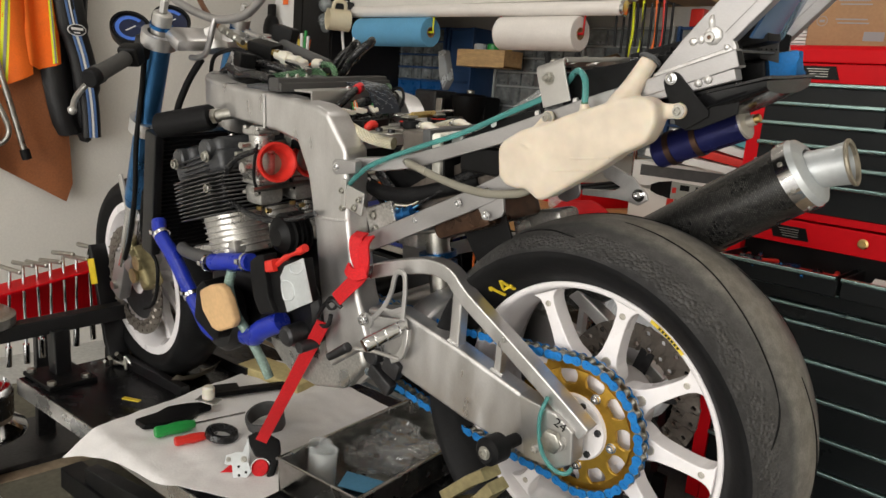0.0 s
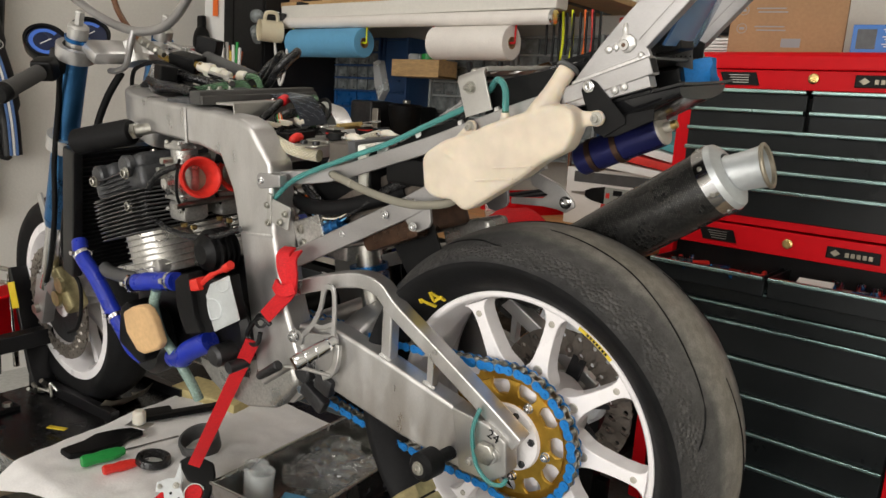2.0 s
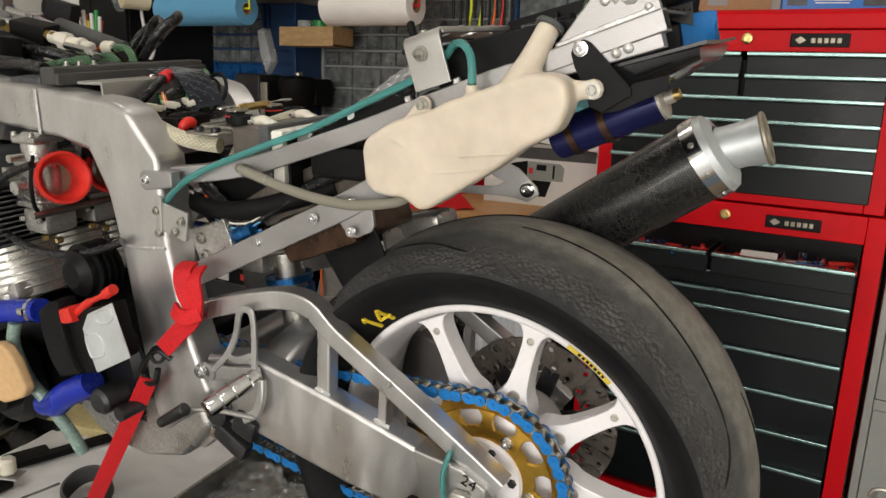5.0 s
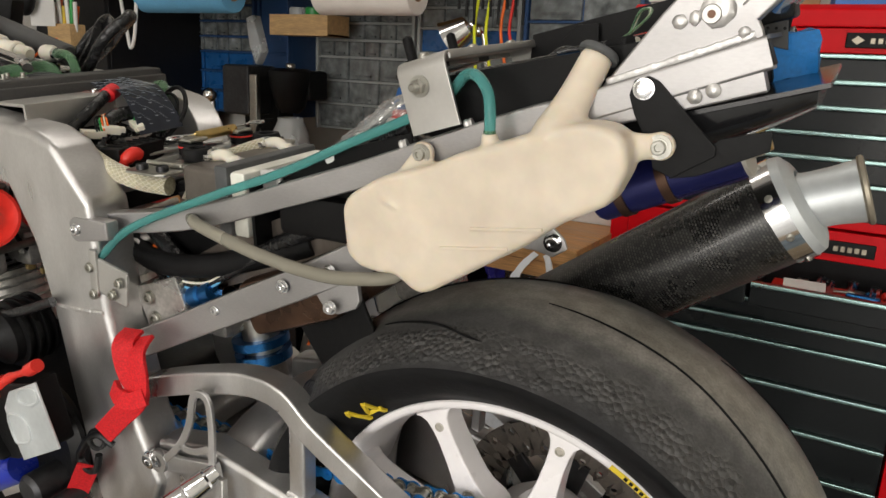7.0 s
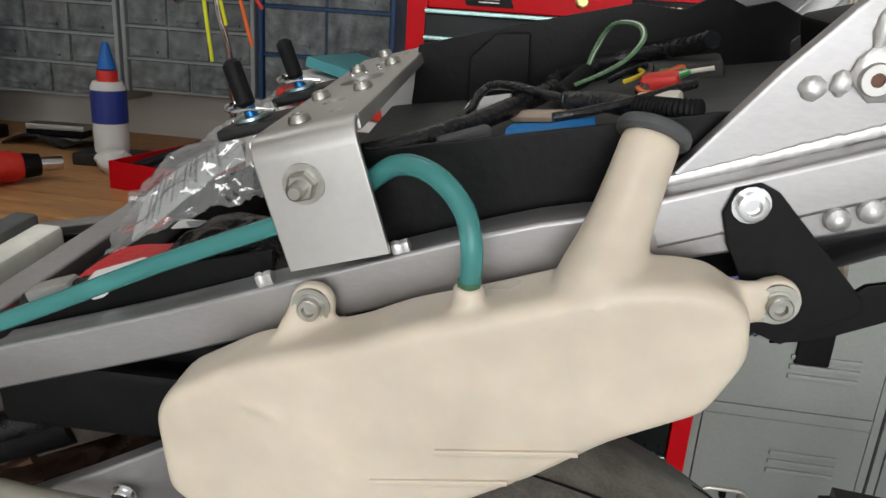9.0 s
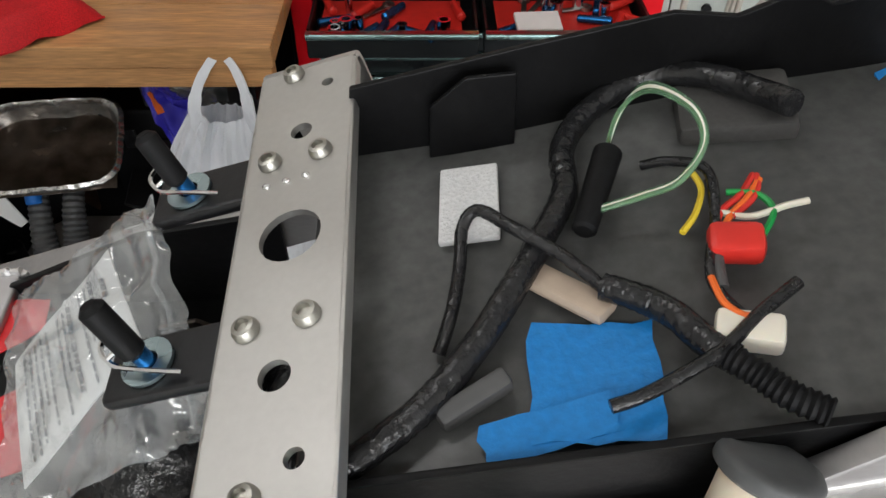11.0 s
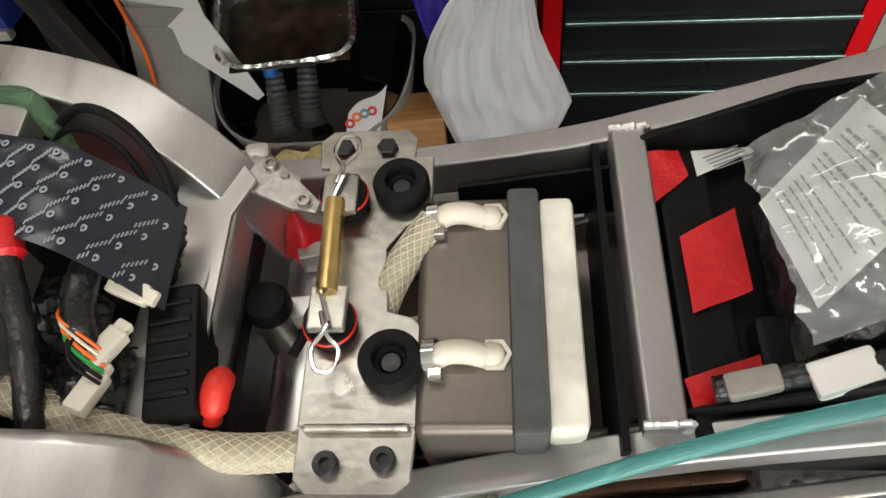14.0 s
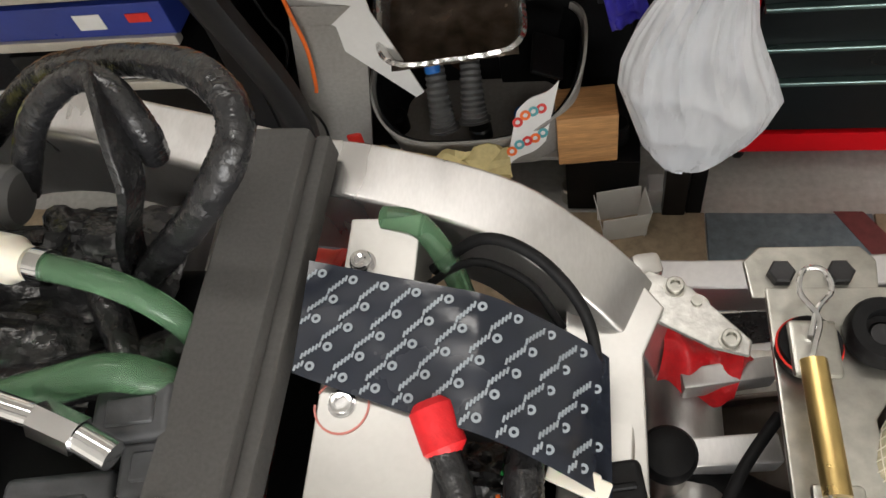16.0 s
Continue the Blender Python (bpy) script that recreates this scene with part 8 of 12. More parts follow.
def carburettors():
    o = new("carburettors")
    o.parent = bike
    tagged(o, "bank of bare metal carburettors with red intake trumpets")
    d = Vector((0.93, -0.25, 0.18)).normalized()
    for k, y in enumerate((-0.125, -0.045, 0.04, 0.12)):
        c = Vector((-0.725, y, 0.615))
        b = B()
        lathe(b, [(0, -0.05), (0.026, -0.05), (0.027, -0.02), (0.033, -0.015), (0.033, 0.01), (0.026, 0.012), (0, 0.012)], c, (1, 0, 0.18), 28)
        cyl(b, c + Vector((-0.005, 0, -0.075)), c + Vector((-0.005, 0, 0.075)), 0.024, 24, bev=0.005)
        box(b, c + Vector((-0.005, 0, 0.064)), (0.055, 0.05, 0.012), bev=0.004)
        box(b, c + Vector((-0.005, 0, 0.03)), (0.05, 0.056, 0.010), bev=0.003)
        box(b, c + Vector((-0.005, 0, -0.055)), (0.055, 0.055, 0.04), bev=0.010)
        box(b, c + Vector((-0.005, 0, -0.03)), (0.06, 0.06, 0.008), bev=0.002)
        for sx in (-0.025, 0.015):
            for sy in (-0.022, 0.022):
                bolt(b, c + Vector((sx, sy, 0.07)), (0, 0, 1), 0.004, 0.005)
                bolt(b, c + Vector((sx, -0.03, sy - 0.03)), (0, -1, 0), 0.0035, 0.004)
        cyl(b, c + Vector((0.0, -0.05, 0.0)), c + Vector((0.0, -0.02, 0.0)), 0.010, 14)
        part("carburettor", b, "cast", o)
        b = B()
        lathe(b, [(0.022, -0.03), (0.024, 0.0), (0.027, 0.015), (0.034, 0.024), (0.0375, 0.024), (0.0385, 0.020), (0.0375, 0.016), (0.031, 0.010), (0.028, -0.004), (0.027, -0.03)], c + Vector((0.03, 0.0, 0.008)), d, 40, closed=True)
        part("intake_trumpet", b, "red_plastic", o, "flared red intake trumpet")
        b = B()
        lathe(b, [(0, -0.02), (0.0235, -0.02)], c + Vector((0.03, 0.0, 0.008)), d, 24)
        part("throttle_plate", b, "alum_dull", o)
    b = B()
    cyl(b, (-0.735, -0.17, 0.655), (-0.735, 0.17, 0.655), 0.006, 12)
    cyl(b, (-0.70, -0.17, 0.575), (-0.70, 0.17, 0.575), 0.005, 12)
    box(b, (-0.76, 0.0, 0.63), (0.012, 0.33, 0.02), bev=0.002)
    part("rail", b, "steel", o)
    # float bowl drain screws and small brass jets
    for y in (-0.125, -0.045):
        for dx, dz in ((-0.02, -0.085), (0.012, -0.085)):
            b = B()
            nut(b, (-0.73 + dx, y, 0.615 + dz), (0, 0, -1), 0.006, 0.008)
            part("drain_screw", b, "brass", o)
        b = B()
        sweep(b, smooth([(-0.70, y - 0.03, 0.66), (-0.69, y - 0.045, 0.63), (-0.70, y - 0.04, 0.59), (-0.71, y - 0.02, 0.56)], 5), 0.003, n=8)
        part("vent_tube", b, "black", o)


carburettors()


def forks_and_bars():
    o = new("front_fork")
    o.parent = bike
    tagged(o, "blue anodised front fork with bare metal yokes")
    top, bot = Vector((-1.125, 0, 0.90)), Vector((-1.47, 0, 0.19))
    ax = (bot - top).normalized()
    for s in (-1, 1):
        y = Vector((0, s * 0.10, 0))
        b = B()
        cyl(b, top + ax * 0.07 + y, top + ax * 0.50 + y, 0.0275, 28, bev=0.002)
        cyl(b, top + ax * 0.50 + y, top + ax * 0.52 + y, 0.0275, 28, 0.024)
        part("outer_tube", b, "fork_blue", o)
        b = B()
        cyl(b, top + ax * 0.51 + y, top + ax * 0.72 + y, 0.021, 24)
        part("stanchion", b, "chrome", o)
        b = B()
        cyl(b, top + y, top + ax * 0.075 + y, 0.021, 24, bev=0.004)
        cyl(b, top - ax * 0.03 + y, top + y, 0.010, 6, bev=0.002)
        part("fork_cap", b, "alu_sheet", o)
        b = B()
        lathe(b, [(0.0225, 0), (0.025, 0), (0.025, 0.008), (0.0225, 0.008)], top + ax * 0.028 + y, ax, 28, closed=True)
        part("blue_ring", b, "blue_ano", o)
        b = B()
        box(b, top + ax * 0.76 + y + Vector((-0.01, 0, 0)), (0.06, 0.035, 0.14), (0, 26, 0), bev=0.01)
        box(b, top + ax * 0.70 + y + Vector((0.02, 0, 0)), (0.05, 0.028, 0.06), (0, 26, 0), bev=0.008)
        part("axle_clamp", b, "alu", o)
    for f, th, w in ((0.062, 0.030, 0.072), (0.285, 0.034, 0.055)):
        c = top + ax * f
        b = B()
        box(b, c + Vector((w / 2 + 0.008, 0, 0)), (w, 0.20, th), (0, 26, 0), bev=0.010)
        for s in (-1, 1):
            lathe(b, [(0.0276, -th / 2), (0.040, -th / 2), (0.040, th / 2), (0.0276, th / 2)], c + Vector((0, s * 0.10, 0)), ax, 30, closed=True)
        part("yoke", b, "alu_frame", o)
    b = B()
    cyl(b, (-1.085, 0, 0.83), (-1.10, 0, 0.87), 0.020, 6, bev=0.003)
    cyl(b, (-1.08, 0, 0.82), (-1.085, 0, 0.835), 0.028, 30)
    part("stem_nut", b, "alu_sheet", o)
    for s in (-1, 1):
        a, e = Vector((-1.175, s * 0.125, 0.825)), Vector((-1.055, s * 0.295, 0.768))
        d = (e - a).normalized()
        b = B()
        cyl(b, a, e + d * 0.005, 0.011, 18)
        box(b, a + Vector((0, 0, 0)), (0.05, 0.03, 0.045), (0, 26, 0), bev=0.008)
        part("clip_on", b, "steel" if s > 0 else "blacksatin", o)
        b = B()
        lathe(b, [(0.012, 0), (0.0165, 0.002), (0.0165, 0.105), (0.019, 0.108), (0.019, 0.122), (0.012, 0.124)], a + d * 0.085, d, 24)
        part("grip", b, "foam", o, "dark grey rubber grip")
        b = B()
        cyl(b, a + d * 0.205, a + d * 0.23, 0.019, 20, bev=0.004)
        part("bar_end", b, "rubber", o)
        b = B()
        box(b, a + d * 0.06, (0.04, 0.045, 0.045), (0, 20, s * 50), bev=0.008)
        part("switch_block", b, "black", o, "black switch block")
        b = B()
        sweep(b, smooth([a + d * 0.07 + Vector((-0.03, 0, 0)), a + d * 0.14 + Vector((-0.055, 0, -0.01)), a + d * 0.24 + Vector((-0.05, 0, -0.03)), a + d * 0.27 + Vector((-0.035, 0, -0.045))], 5), 0.006, n=10)
        ball(b, a + d * 0.275 + Vector((-0.033, 0, -0.047)), (0.009, 0.009, 0.009), 8)
        part("lever", b, "alu_sheet", o)
    b = B()
    box(b, (-1.155, -0.165, 0.815), (0.006, 0.012, 0.014), (0, 20, -50), bev=0.002)
    part("orange_button", b, "orange", o)
    # bent tube over the yoke
    b = B()
    sweep(b, smooth([(-1.30, -0.05, 0.987), (-1.225, -0.05, 0.956), (-1.145, -0.05, 0.924), (-1.066, -0.05, 0.900), (-0.98, -0.05, 0.886), (-0.895, -0.05, 0.892), (-0.843, -0.05, 0.912), (-0.801, -0.05, 0.942), (-0.76, -0.05, 0.98)], 6), 0.009, n=14)
    sweep(b, smooth([(-0.989, -0.055, 0.888), (-0.997, -0.06, 0.862), (-1.007, -0.06, 0.842), (-1.026, -0.06, 0.816), (-1.06, -0.06, 0.806), (-1.091, -0.06, 0.805)], 4), 0.0065, n=12)
    part("support_tube", b, "alu", bike, "bent bare metal support tube")
    hose("brown_hose", [(-1.175, 0.0, 1.0), (-1.155, 0.0, 0.957), (-1.137, 0.0, 0.926), (-1.096, 0.0, 0.89), (-1.050, 0.0, 0.867)], 0.0065, mat("brown_rubber", (0.12, 0.05, 0.02), 0.4), bike, "thin brown hose")
    b = B()
    lathe(b, [(0, 0), (0.0085, 0.0), (0.0095, 0.004), (0.0095, 0.014), (0.007, 0.016), (0.007, 0.026), (0.0098, 0.028), (0.0098, 0.038), (0.0075, 0.040), (0.0075, 0.052), (0.0095, 0.054), (0.0095, 0.064), (0.006, 0.068), (0.006, 0.090), (0, 0.090)], (-1.058, 0.0, 0.870), (0.93, 0.0, -0.33), 16)
    part("hose_union", b, "steel", bike, "stacked metal hose unions")
    hose("olive_hose", [(-1.007, 0.012, 0.84), (-0.967, 0.02, 0.825), (-0.924, 0.024, 0.824), (-0.88, 0.03, 0.818)], 0.0075, mat("olive_amber_hose", (0.20, 0.13, 0.025), 0.25, 0, 0.1, 60, 0.2, 14), bike, "amber clear hose")
    b = B()
    cyl(b, (-1.094, 0.09, 0.862), (-0.950, 0.09, 0.830), 0.0085, 16)
    box(b, (-1.02, 0.09, 0.846), (0.022, 0.028, 0.026), (0, 12, 0), bev=0.004)
    part("handlebar_tube", b, "chrome", bike, "chrome handlebar tube")
    b = B()
    prism(b, [(-1.002, 0.801), (-0.946, 0.820), (-0.924, 0.780), (-0.973, 0.778)], -0.004, -0.002, 0.0006)
    part("grey_tag", b, "boot_grey", bike, "grey plastic tag among the wires")
    b = B()
    cloth(b, 1, 1, 14, 10, lambda u, v: (-0.896 + 0.06 * u, 0.14 + 0.015 * math.sin(5 * u + 3 * v), 0.776 + 0.03 * v * (0.6 + 0.4 * u) + 0.006 * noise.noise(Vector((u * 5, v * 5, 2)))), 0.0008)
    part("yellow_film", b, "lemon", bike, "crumpled yellow-green film")
    b = B()
    cyl(b, (-0.895, 0.03, 0.818), (-0.804, 0.04, 0.798), 0.0105, 16, bev=0.003)
    cyl(b, (-0.872, 0.032, 0.813), (-0.852, 0.034, 0.808), 0.0150, 6, bev=0.002)
    cyl(b, (-0.832, 0.036, 0.804), (-0.822, 0.037, 0.802), 0.0135, 16, bev=0.002)
    part("white_coupling", b, "nylon", bike, "white plastic coupling")
    # gauges
    for x, y, z in ((-1.32, -0.085, 0.865), (-1.34, 0.03, 0.885)):
        d = Vector((0.75, -0.25, 0.6)).normalized()
        b = B()
        lathe(b, [(0, -0.045), (0.030, -0.045), (0.044, -0.02), (0.047, 0.0), (0.047, 0.008), (0.041, 0.008), (0.039, 0.002), (0, 0.002)], (x, y, z), d, 36)
        g = part("gauge", b, "black", o, "round black gauge with a blue dial")
        b = B()
        lathe(b, [(0, 0.0026), (0.038, 0.0026)], (x, y, z), d, 36)
        part("dial_face", b, "dash", g)
        b = B()
        lathe(b, [(0.026, 0.003), (0.035, 0.003)], (x, y, z), d, 30, a0=40, a1=300)
        part("dial_print", b, "dial_blue", g)
        b = B()
        m = axis_matrix((x, y, z), d)
        box(b, (0, 0, 0.0034), (0.028, 0.0022, 0.0008), (0, 0, 30))
        bmesh.ops.transform(b, matrix=m, verts=b.verts[:])
        part("needle", b, "paper", g)
    for s in (-1, 1):
        hose("cable", [(-1.15, s * 0.14, 0.80), (-1.20, s * 0.13, 0.72), (-1.24, s * 0.135, 0.60), (-1.27, s * 0.135, 0.48), (-1.33, s * 0.13, 0.36), (-1.40, s * 0.12, 0.28)], 0.006, "rubber", bike, "black control cable")
    hose("cable", [(-1.10, -0.03, 0.80), (-1.14, -0.05, 0.74), (-1.18, -0.06, 0.66), (-1.20, -0.04, 0.55)], 0.008, "rubber", bike)


forks_and_bars()


def front_wheel():
    w = new("front_wheel")
    w.parent = bike
    tagged(w, "white front wheel with a black tyre and brake discs")
    c = Vector((-1.475, 0, 0.19))
    b = B()
    lathe(b, tyre_profile(0.29, 0.062, 0.212, 0.045), c, (0, 1, 0), 80)
    part("tyre", b, "rubber", w)
    b = B()
    lathe(b, [(0.22, -0.05), (0.205, -0.044), (0.192, -0.02), (0.192, 0.02), (0.205, 0.044), (0.22, 0.05), (0.20, 0.05), (0.183, 0.02), (0.183, -0.02), (0.20, -0.05)], c, (0, 1, 0), 80, closed=True)
    part("rim", b, "white_paint", w)
    for k in range(9):
        a = radians(40 * k + 10)
        d = Vector((math.cos(a), 0, math.sin(a)))
        b = B()
        sweep(b, [c + d * 0.03, c + d * 0.11, c + d * 0.188], 0.010, 0.012, corner=0.004, up=(0, 1, 0), taper=[1.3, 0.9, 1.2])
        part("spoke", b, "white_paint", w)
    b = B()
    cyl(b, c + Vector((0, -0.06, 0)), c + Vector((0, 0.06, 0)), 0.045, 32, bev=0.005)
    part("hub", b, "white_paint", w)
    for s in (-1, 1):
        b = B()
        brake_disc(b, c + Vector((0, s * 0.068, 0)), 0.115, 0.155, 0.005, 60)
        part("brake_disc", b, "disc", w)
        b = B()
        lathe(b, [(0.04, 0), (0.112, 0), (0.112, 0.003), (0.04, 0.003)], c + Vector((0, s * 0.060, 0)), (0, 1, 0), 40, closed=True)
        part("carrier_arm", b, "darksteel", w)
        b = B()
        box(b, c + Vector((0.12, s * 0.085, 0.07)), (0.05, 0.05, 0.12), (0, -35, 0), bev=0.012)
        cyl(b, c + Vector((0.11, s * 0.112, 0.05)), c + Vector((0.11, s * 0.12, 0.05)), 0.02, 20)
        cyl(b, c + Vector((0.135, s * 0.112, 0.09)), c + Vector((0.135, s * 0.12, 0.09)), 0.02, 20)
        part("caliper", b, "gold_bracket" if s < 0 else "darksteel", w, "brake caliper with hoses")
    hose("brake_hose", [(-1.2206, -0.135, 0.4919), (-1.248, -0.135, 0.4174), (-1.2453, -0.135, 0.3605), (-1.1895, -0.135, 0.3213), (-1.1968, -0.135, 0.2542), (-1.2275, -0.135, 0.2018), (-1.2777, -0.135, 0.1766)], 0.0045, "rubber", bike, "black brake hose")
    hose("brake_hose", [(-1.2165, -0.13, 0.4361), (-1.1752, -0.13, 0.3731), (-1.1216, -0.13, 0.3207), (-1.089, -0.13, 0.2929)], 0.0040, "rubber", bike)
    b = B()
    lathe(b, [(0.300, -0.068), (0.312, -0.05), (0.317, 0.0), (0.312, 0.05), (0.300, 0.068), (0.298, 0.066), (0.309, 0.048), (0.314, 0.0), (0.309, -0.048), (0.298, -0.066)], c, (0, -1, 0), 30, closed=True, a0=214, a1=312)
    part("mudguard", b, "alum_dull", w, "bare metal front mudguard")
    b = B()
    for s in (-1, 1):
        sweep(b, [c + Vector((0.0, s * 0.078, 0.30)), c + Vector((0.06, s * 0.08, 0.13))], 0.012, 0.003, corner=0.001, up=(0, 1, 0))
    part("mudguard_stay", b, "alu_sheet", w)
    b = B()
    cyl(b, c + Vector((0, -0.13, 0)), c + Vector((0, 0.13, 0)), 0.012, 16)
    part("axle", b, "steel", w)


front_wheel()


def radiator_and_hoses():
    o = new("oil_cooler")
    o.parent = bike
    tagged(o, "tall black oil cooler with fine fins")
    m = pose(-1.135, 0, 0.50, 0, 14, 0)
    b = B()
    box(b, (0, -0.155, 0), (0.05, 0.024, 0.30), bev=0.006)
    box(b, (0, 0.155, 0), (0.05, 0.024, 0.30), bev=0.006)
    part("side_tank", b, "blacksatin", o, "", m)
    b = B()
    for k in range(28):
        box(b, (0, 0, -0.14 + k * 0.0104), (0.036, 0.29, 0.0022))
    part("core_fin", b, "blacksatin", o, "", m)
    part("core", box(B(), (0.004, 0, 0), (0.018, 0.288, 0.29)), "black", o, "", m)
    # frame slider
    a, e = Vector((-0.985, -0.20, 0.672)), Vector((-0.83, -0.13, 0.705))
    d = (e - a).normalized()
    b = B()
    lathe(b, [(0.011, 0.03), (0.011, 0.0), (0.022, 0.0), (0.0255, 0.004), (0.0255, 0.125), (0.022, 0.131), (0.012, 0.133)], a, d, 32)
    part("frame_slider", b, "rubber", bike, "black tubular frame slider")
    b = B()
    cyl(b, a + d * 0.13, a + d * 0.19, 0.011, 16)
    cyl(b, a + d * 0.135, a + d * 0.145, 0.016, 6)
    part("slider_bolt", b, "steel", bike)
    hose("blue_hose", [(-1.065, -0.18, 0.452), (-1.04, -0.19, 0.426), (-0.988, -0.19, 0.386), (-0.939, -0.19, 0.334), (-0.900, -0.19, 0.296), (-0.865, -0.19, 0.262), (-0.845, -0.18, 0.245)], 0.0160, "blue_hose", bike, "blue silicone coolant hose", 18)
    hose("grey_hose", [(-0.985, -0.17, 0.405), (-0.94, -0.185, 0.409), (-0.88, -0.19, 0.413), (-0.815, -0.192, 0.420)], 0.0135, "boot_grey", bike, "", 16)
    hose("blue_hose", [(-0.815, -0.195, 0.415), (-0.77, -0.192, 0.425), (-0.72, -0.19, 0.435), (-0.69, -0.188, 0.44)], 0.0175, "blue_hose", bike, "", 18)
    hose("blue_hose", [(-0.715, -0.19, 0.285), (-0.68, -0.195, 0.295), (-0.655, -0.195, 0.315), (-0.625, -0.19, 0.332), (-0.60, -0.185, 0.345)], 0.0195, "blue_hose", bike, "", 18)
    hose("clear_hose", [(-0.74, -0.20, 0.415), (-0.745, -0.205, 0.38), (-0.725, -0.205, 0.33), (-0.70, -0.2, 0.30), (-0.67, -0.19, 0.25), (-0.66, -0.18, 0.21)], 0.0095, "braid_clear", bike, "clear green reinforced hose", 14)
    b = B()
    for p, d2 in (((-0.83, -0.197, 0.41), (1, 0, 0.2)), ((-0.705, -0.189, 0.438), (1, 0, 0.2)), ((-1.045, -0.188, 0.431), (0.8, 0, -0.65)), ((-0.925, -0.19, 0.320), (0.7, 0, -0.72))):
        lathe(b, [(0.0160, 0), (0.0186, 0), (0.0186, 0.009), (0.0160, 0.009)], p, d2, 24, closed=True)
        box(b, Vector(p) + Vector((0, -0.02, 0.004)), (0.012, 0.008, 0.01), bev=0.002)
    part("hose_clamp", b, "chrome", bike)
    # regulator box with red terminal boot and strap
    o = new("starter_relay")
    o.parent = bike
    tagged(o, "battery in a bare metal cradle with red terminal boots")
    b = B()
    prism(b, [(-0.6343, 0.439), (-0.6092, 0.4618), (-0.5189, 0.485), (-0.5046, 0.4089), (-0.5732, 0.3729), (-0.6125, 0.3625), (-0.6266, 0.4056)], -0.203, -0.172, 0.003)
    part("case", b, "black", o)
    b = B()
    prism(b, [(-0.5708, 0.4427), (-0.5554, 0.467), (-0.502, 0.4927), (-0.4956, 0.47), (-0.48, 0.4198), (-0.5537, 0.3808), (-0.5578, 0.3926), (-0.5682, 0.4327)], -0.207, -0.2045, 0.001)
    cr = part("cradle", b, "cap_alu", o, "bare bent metal battery cradle")
    for pts in ([(-0.5375, 0.4714), (-0.5256, 0.479), (-0.5062, 0.4832), (-0.5023, 0.472), (-0.5172, 0.4615), (-0.5367, 0.4602)], [(-0.5652, 0.4349), (-0.5414, 0.4405), (-0.5306, 0.4316), (-0.5319, 0.4135), (-0.5491, 0.405), (-0.5608, 0.4052)]):
        b = B()
        sweep(b, [(p[0], -0.2072, p[1]) for p in smooth([(x, z, 0) for x, z in pts], 4, True)], 0.0016, n=8, closed=True)
        part("pressed_rib", b, "cap_alu", cr)
    b = B()
    prism(b, [(-0.6183, 0.4165), (-0.5759, 0.4244), (-0.5667, 0.389), (-0.6034, 0.3851)], -0.201, -0.1985, 0.001)
    part("cradle_band", b, "cap_alu", cr)
    b = B()
    prism(b, [(-0.6558, 0.4551), (-0.6342, 0.4704), (-0.6087, 0.4778), (-0.6076, 0.4515), (-0.5988, 0.3943), (-0.5831, 0.3733), (-0.6308, 0.3573), (-0.6469, 0.38), (-0.6558, 0.4189)], -0.214, -0.182, 0.005)
    part("rubber_strap", b, "rubber", o, "broad black rubber strap")
    b = B()
    sweep(b, smooth([(-0.6251, -0.2, 0.4595), (-0.6079, -0.2, 0.4546), (-0.5848, -0.2, 0.4617)], 4), 0.011, 0.012, corner=0.004, up=(0, 1, 0))
    sweep(b, smooth([(-0.5848, -0.2, 0.4617), (-0.5579, -0.2, 0.481), (-0.5275, -0.2, 0.4955), (-0.5028, -0.2, 0.5095)], 4), 0.0048, n=12, taper=[1.2] * 5 + [0.8] * 4 + [1.5] * 4)
    part("terminal_boot", b, "red_plastic", o, "red terminal boot")
    b = B()
    cyl(b, (-0.575, -0.20, 0.325), (-0.575, -0.15, 0.325), 0.020, 24, bev=0.005)
    cyl(b, (-0.545, -0.19, 0.31), (-0.545, -0.15, 0.31), 0.011, 16)
    part("water_pump", b, "darksteel", bike)
    # tan-faced oval breather cover on a dark housing
    m = pose(-0.82, -0.205, 0.315, 0, 18, 0)
    b = B()
    prism(b, [(-0.045, -0.05), (0.035, -0.055), (0.05, -0.035), (0.052, 0.03), (0.035, 0.05), (-0.03, 0.055), (-0.05, 0.03)], -0.01, 0.05, 0.008)
    o = part("side_cover", b, "black", bike, "black side cover with a tan foam face", m)
    b = B()
    prism(b, [(-0.0097, 0.0476), (0.0192, 0.0775), (0.0486, 0.098), (0.0682, 0.1008), (0.0905, 0.0886), (0.1191, 0.0542), (0.1127, 0.0366), (0.071, -0.0008), (0.0512, -0.0071), (0.0073, 0.0115)], -0.027, -0.008, 0.006, seg=3)
    part("foam_face", b, mat("tan_foam", (0.62, 0.40, 0.20), 0.8, 0, 0.08, 120, 0.15, 14, 0.01), o, "tan foam face")
    # foot peg, heel plate and shift linkage
    o = new("rearset")
    o.parent = bike
    tagged(o, "bare metal rearset with a knurled foot peg")
    b = B()
    a, e = Vector((-0.354, -0.200, 0.376)), Vector((-0.326, -0.138, 0.402))
    lathe(b, [(0, 0), (0.0105, 0.0), (0.0125, 0.003), (0.0125, 0.017), (0.0116, 0.0185), (0.0125, 0.020), (0.0125, 0.036), (0.0116, 0.0375), (0.0125, 0.039), (0.0125, 0.060), (0.0105, 0.0625), (0.0105, 0.074), (0, 0.074)], a, e - a, 24)
    part("foot_peg", b, "chrome", o)
    part("peg_cap", cyl(B(), a - (e - a).normalized() * 0.003, a, 0.0112, 20, bev=0.002), "burnt", o, "worn brown peg end")
    b = B()
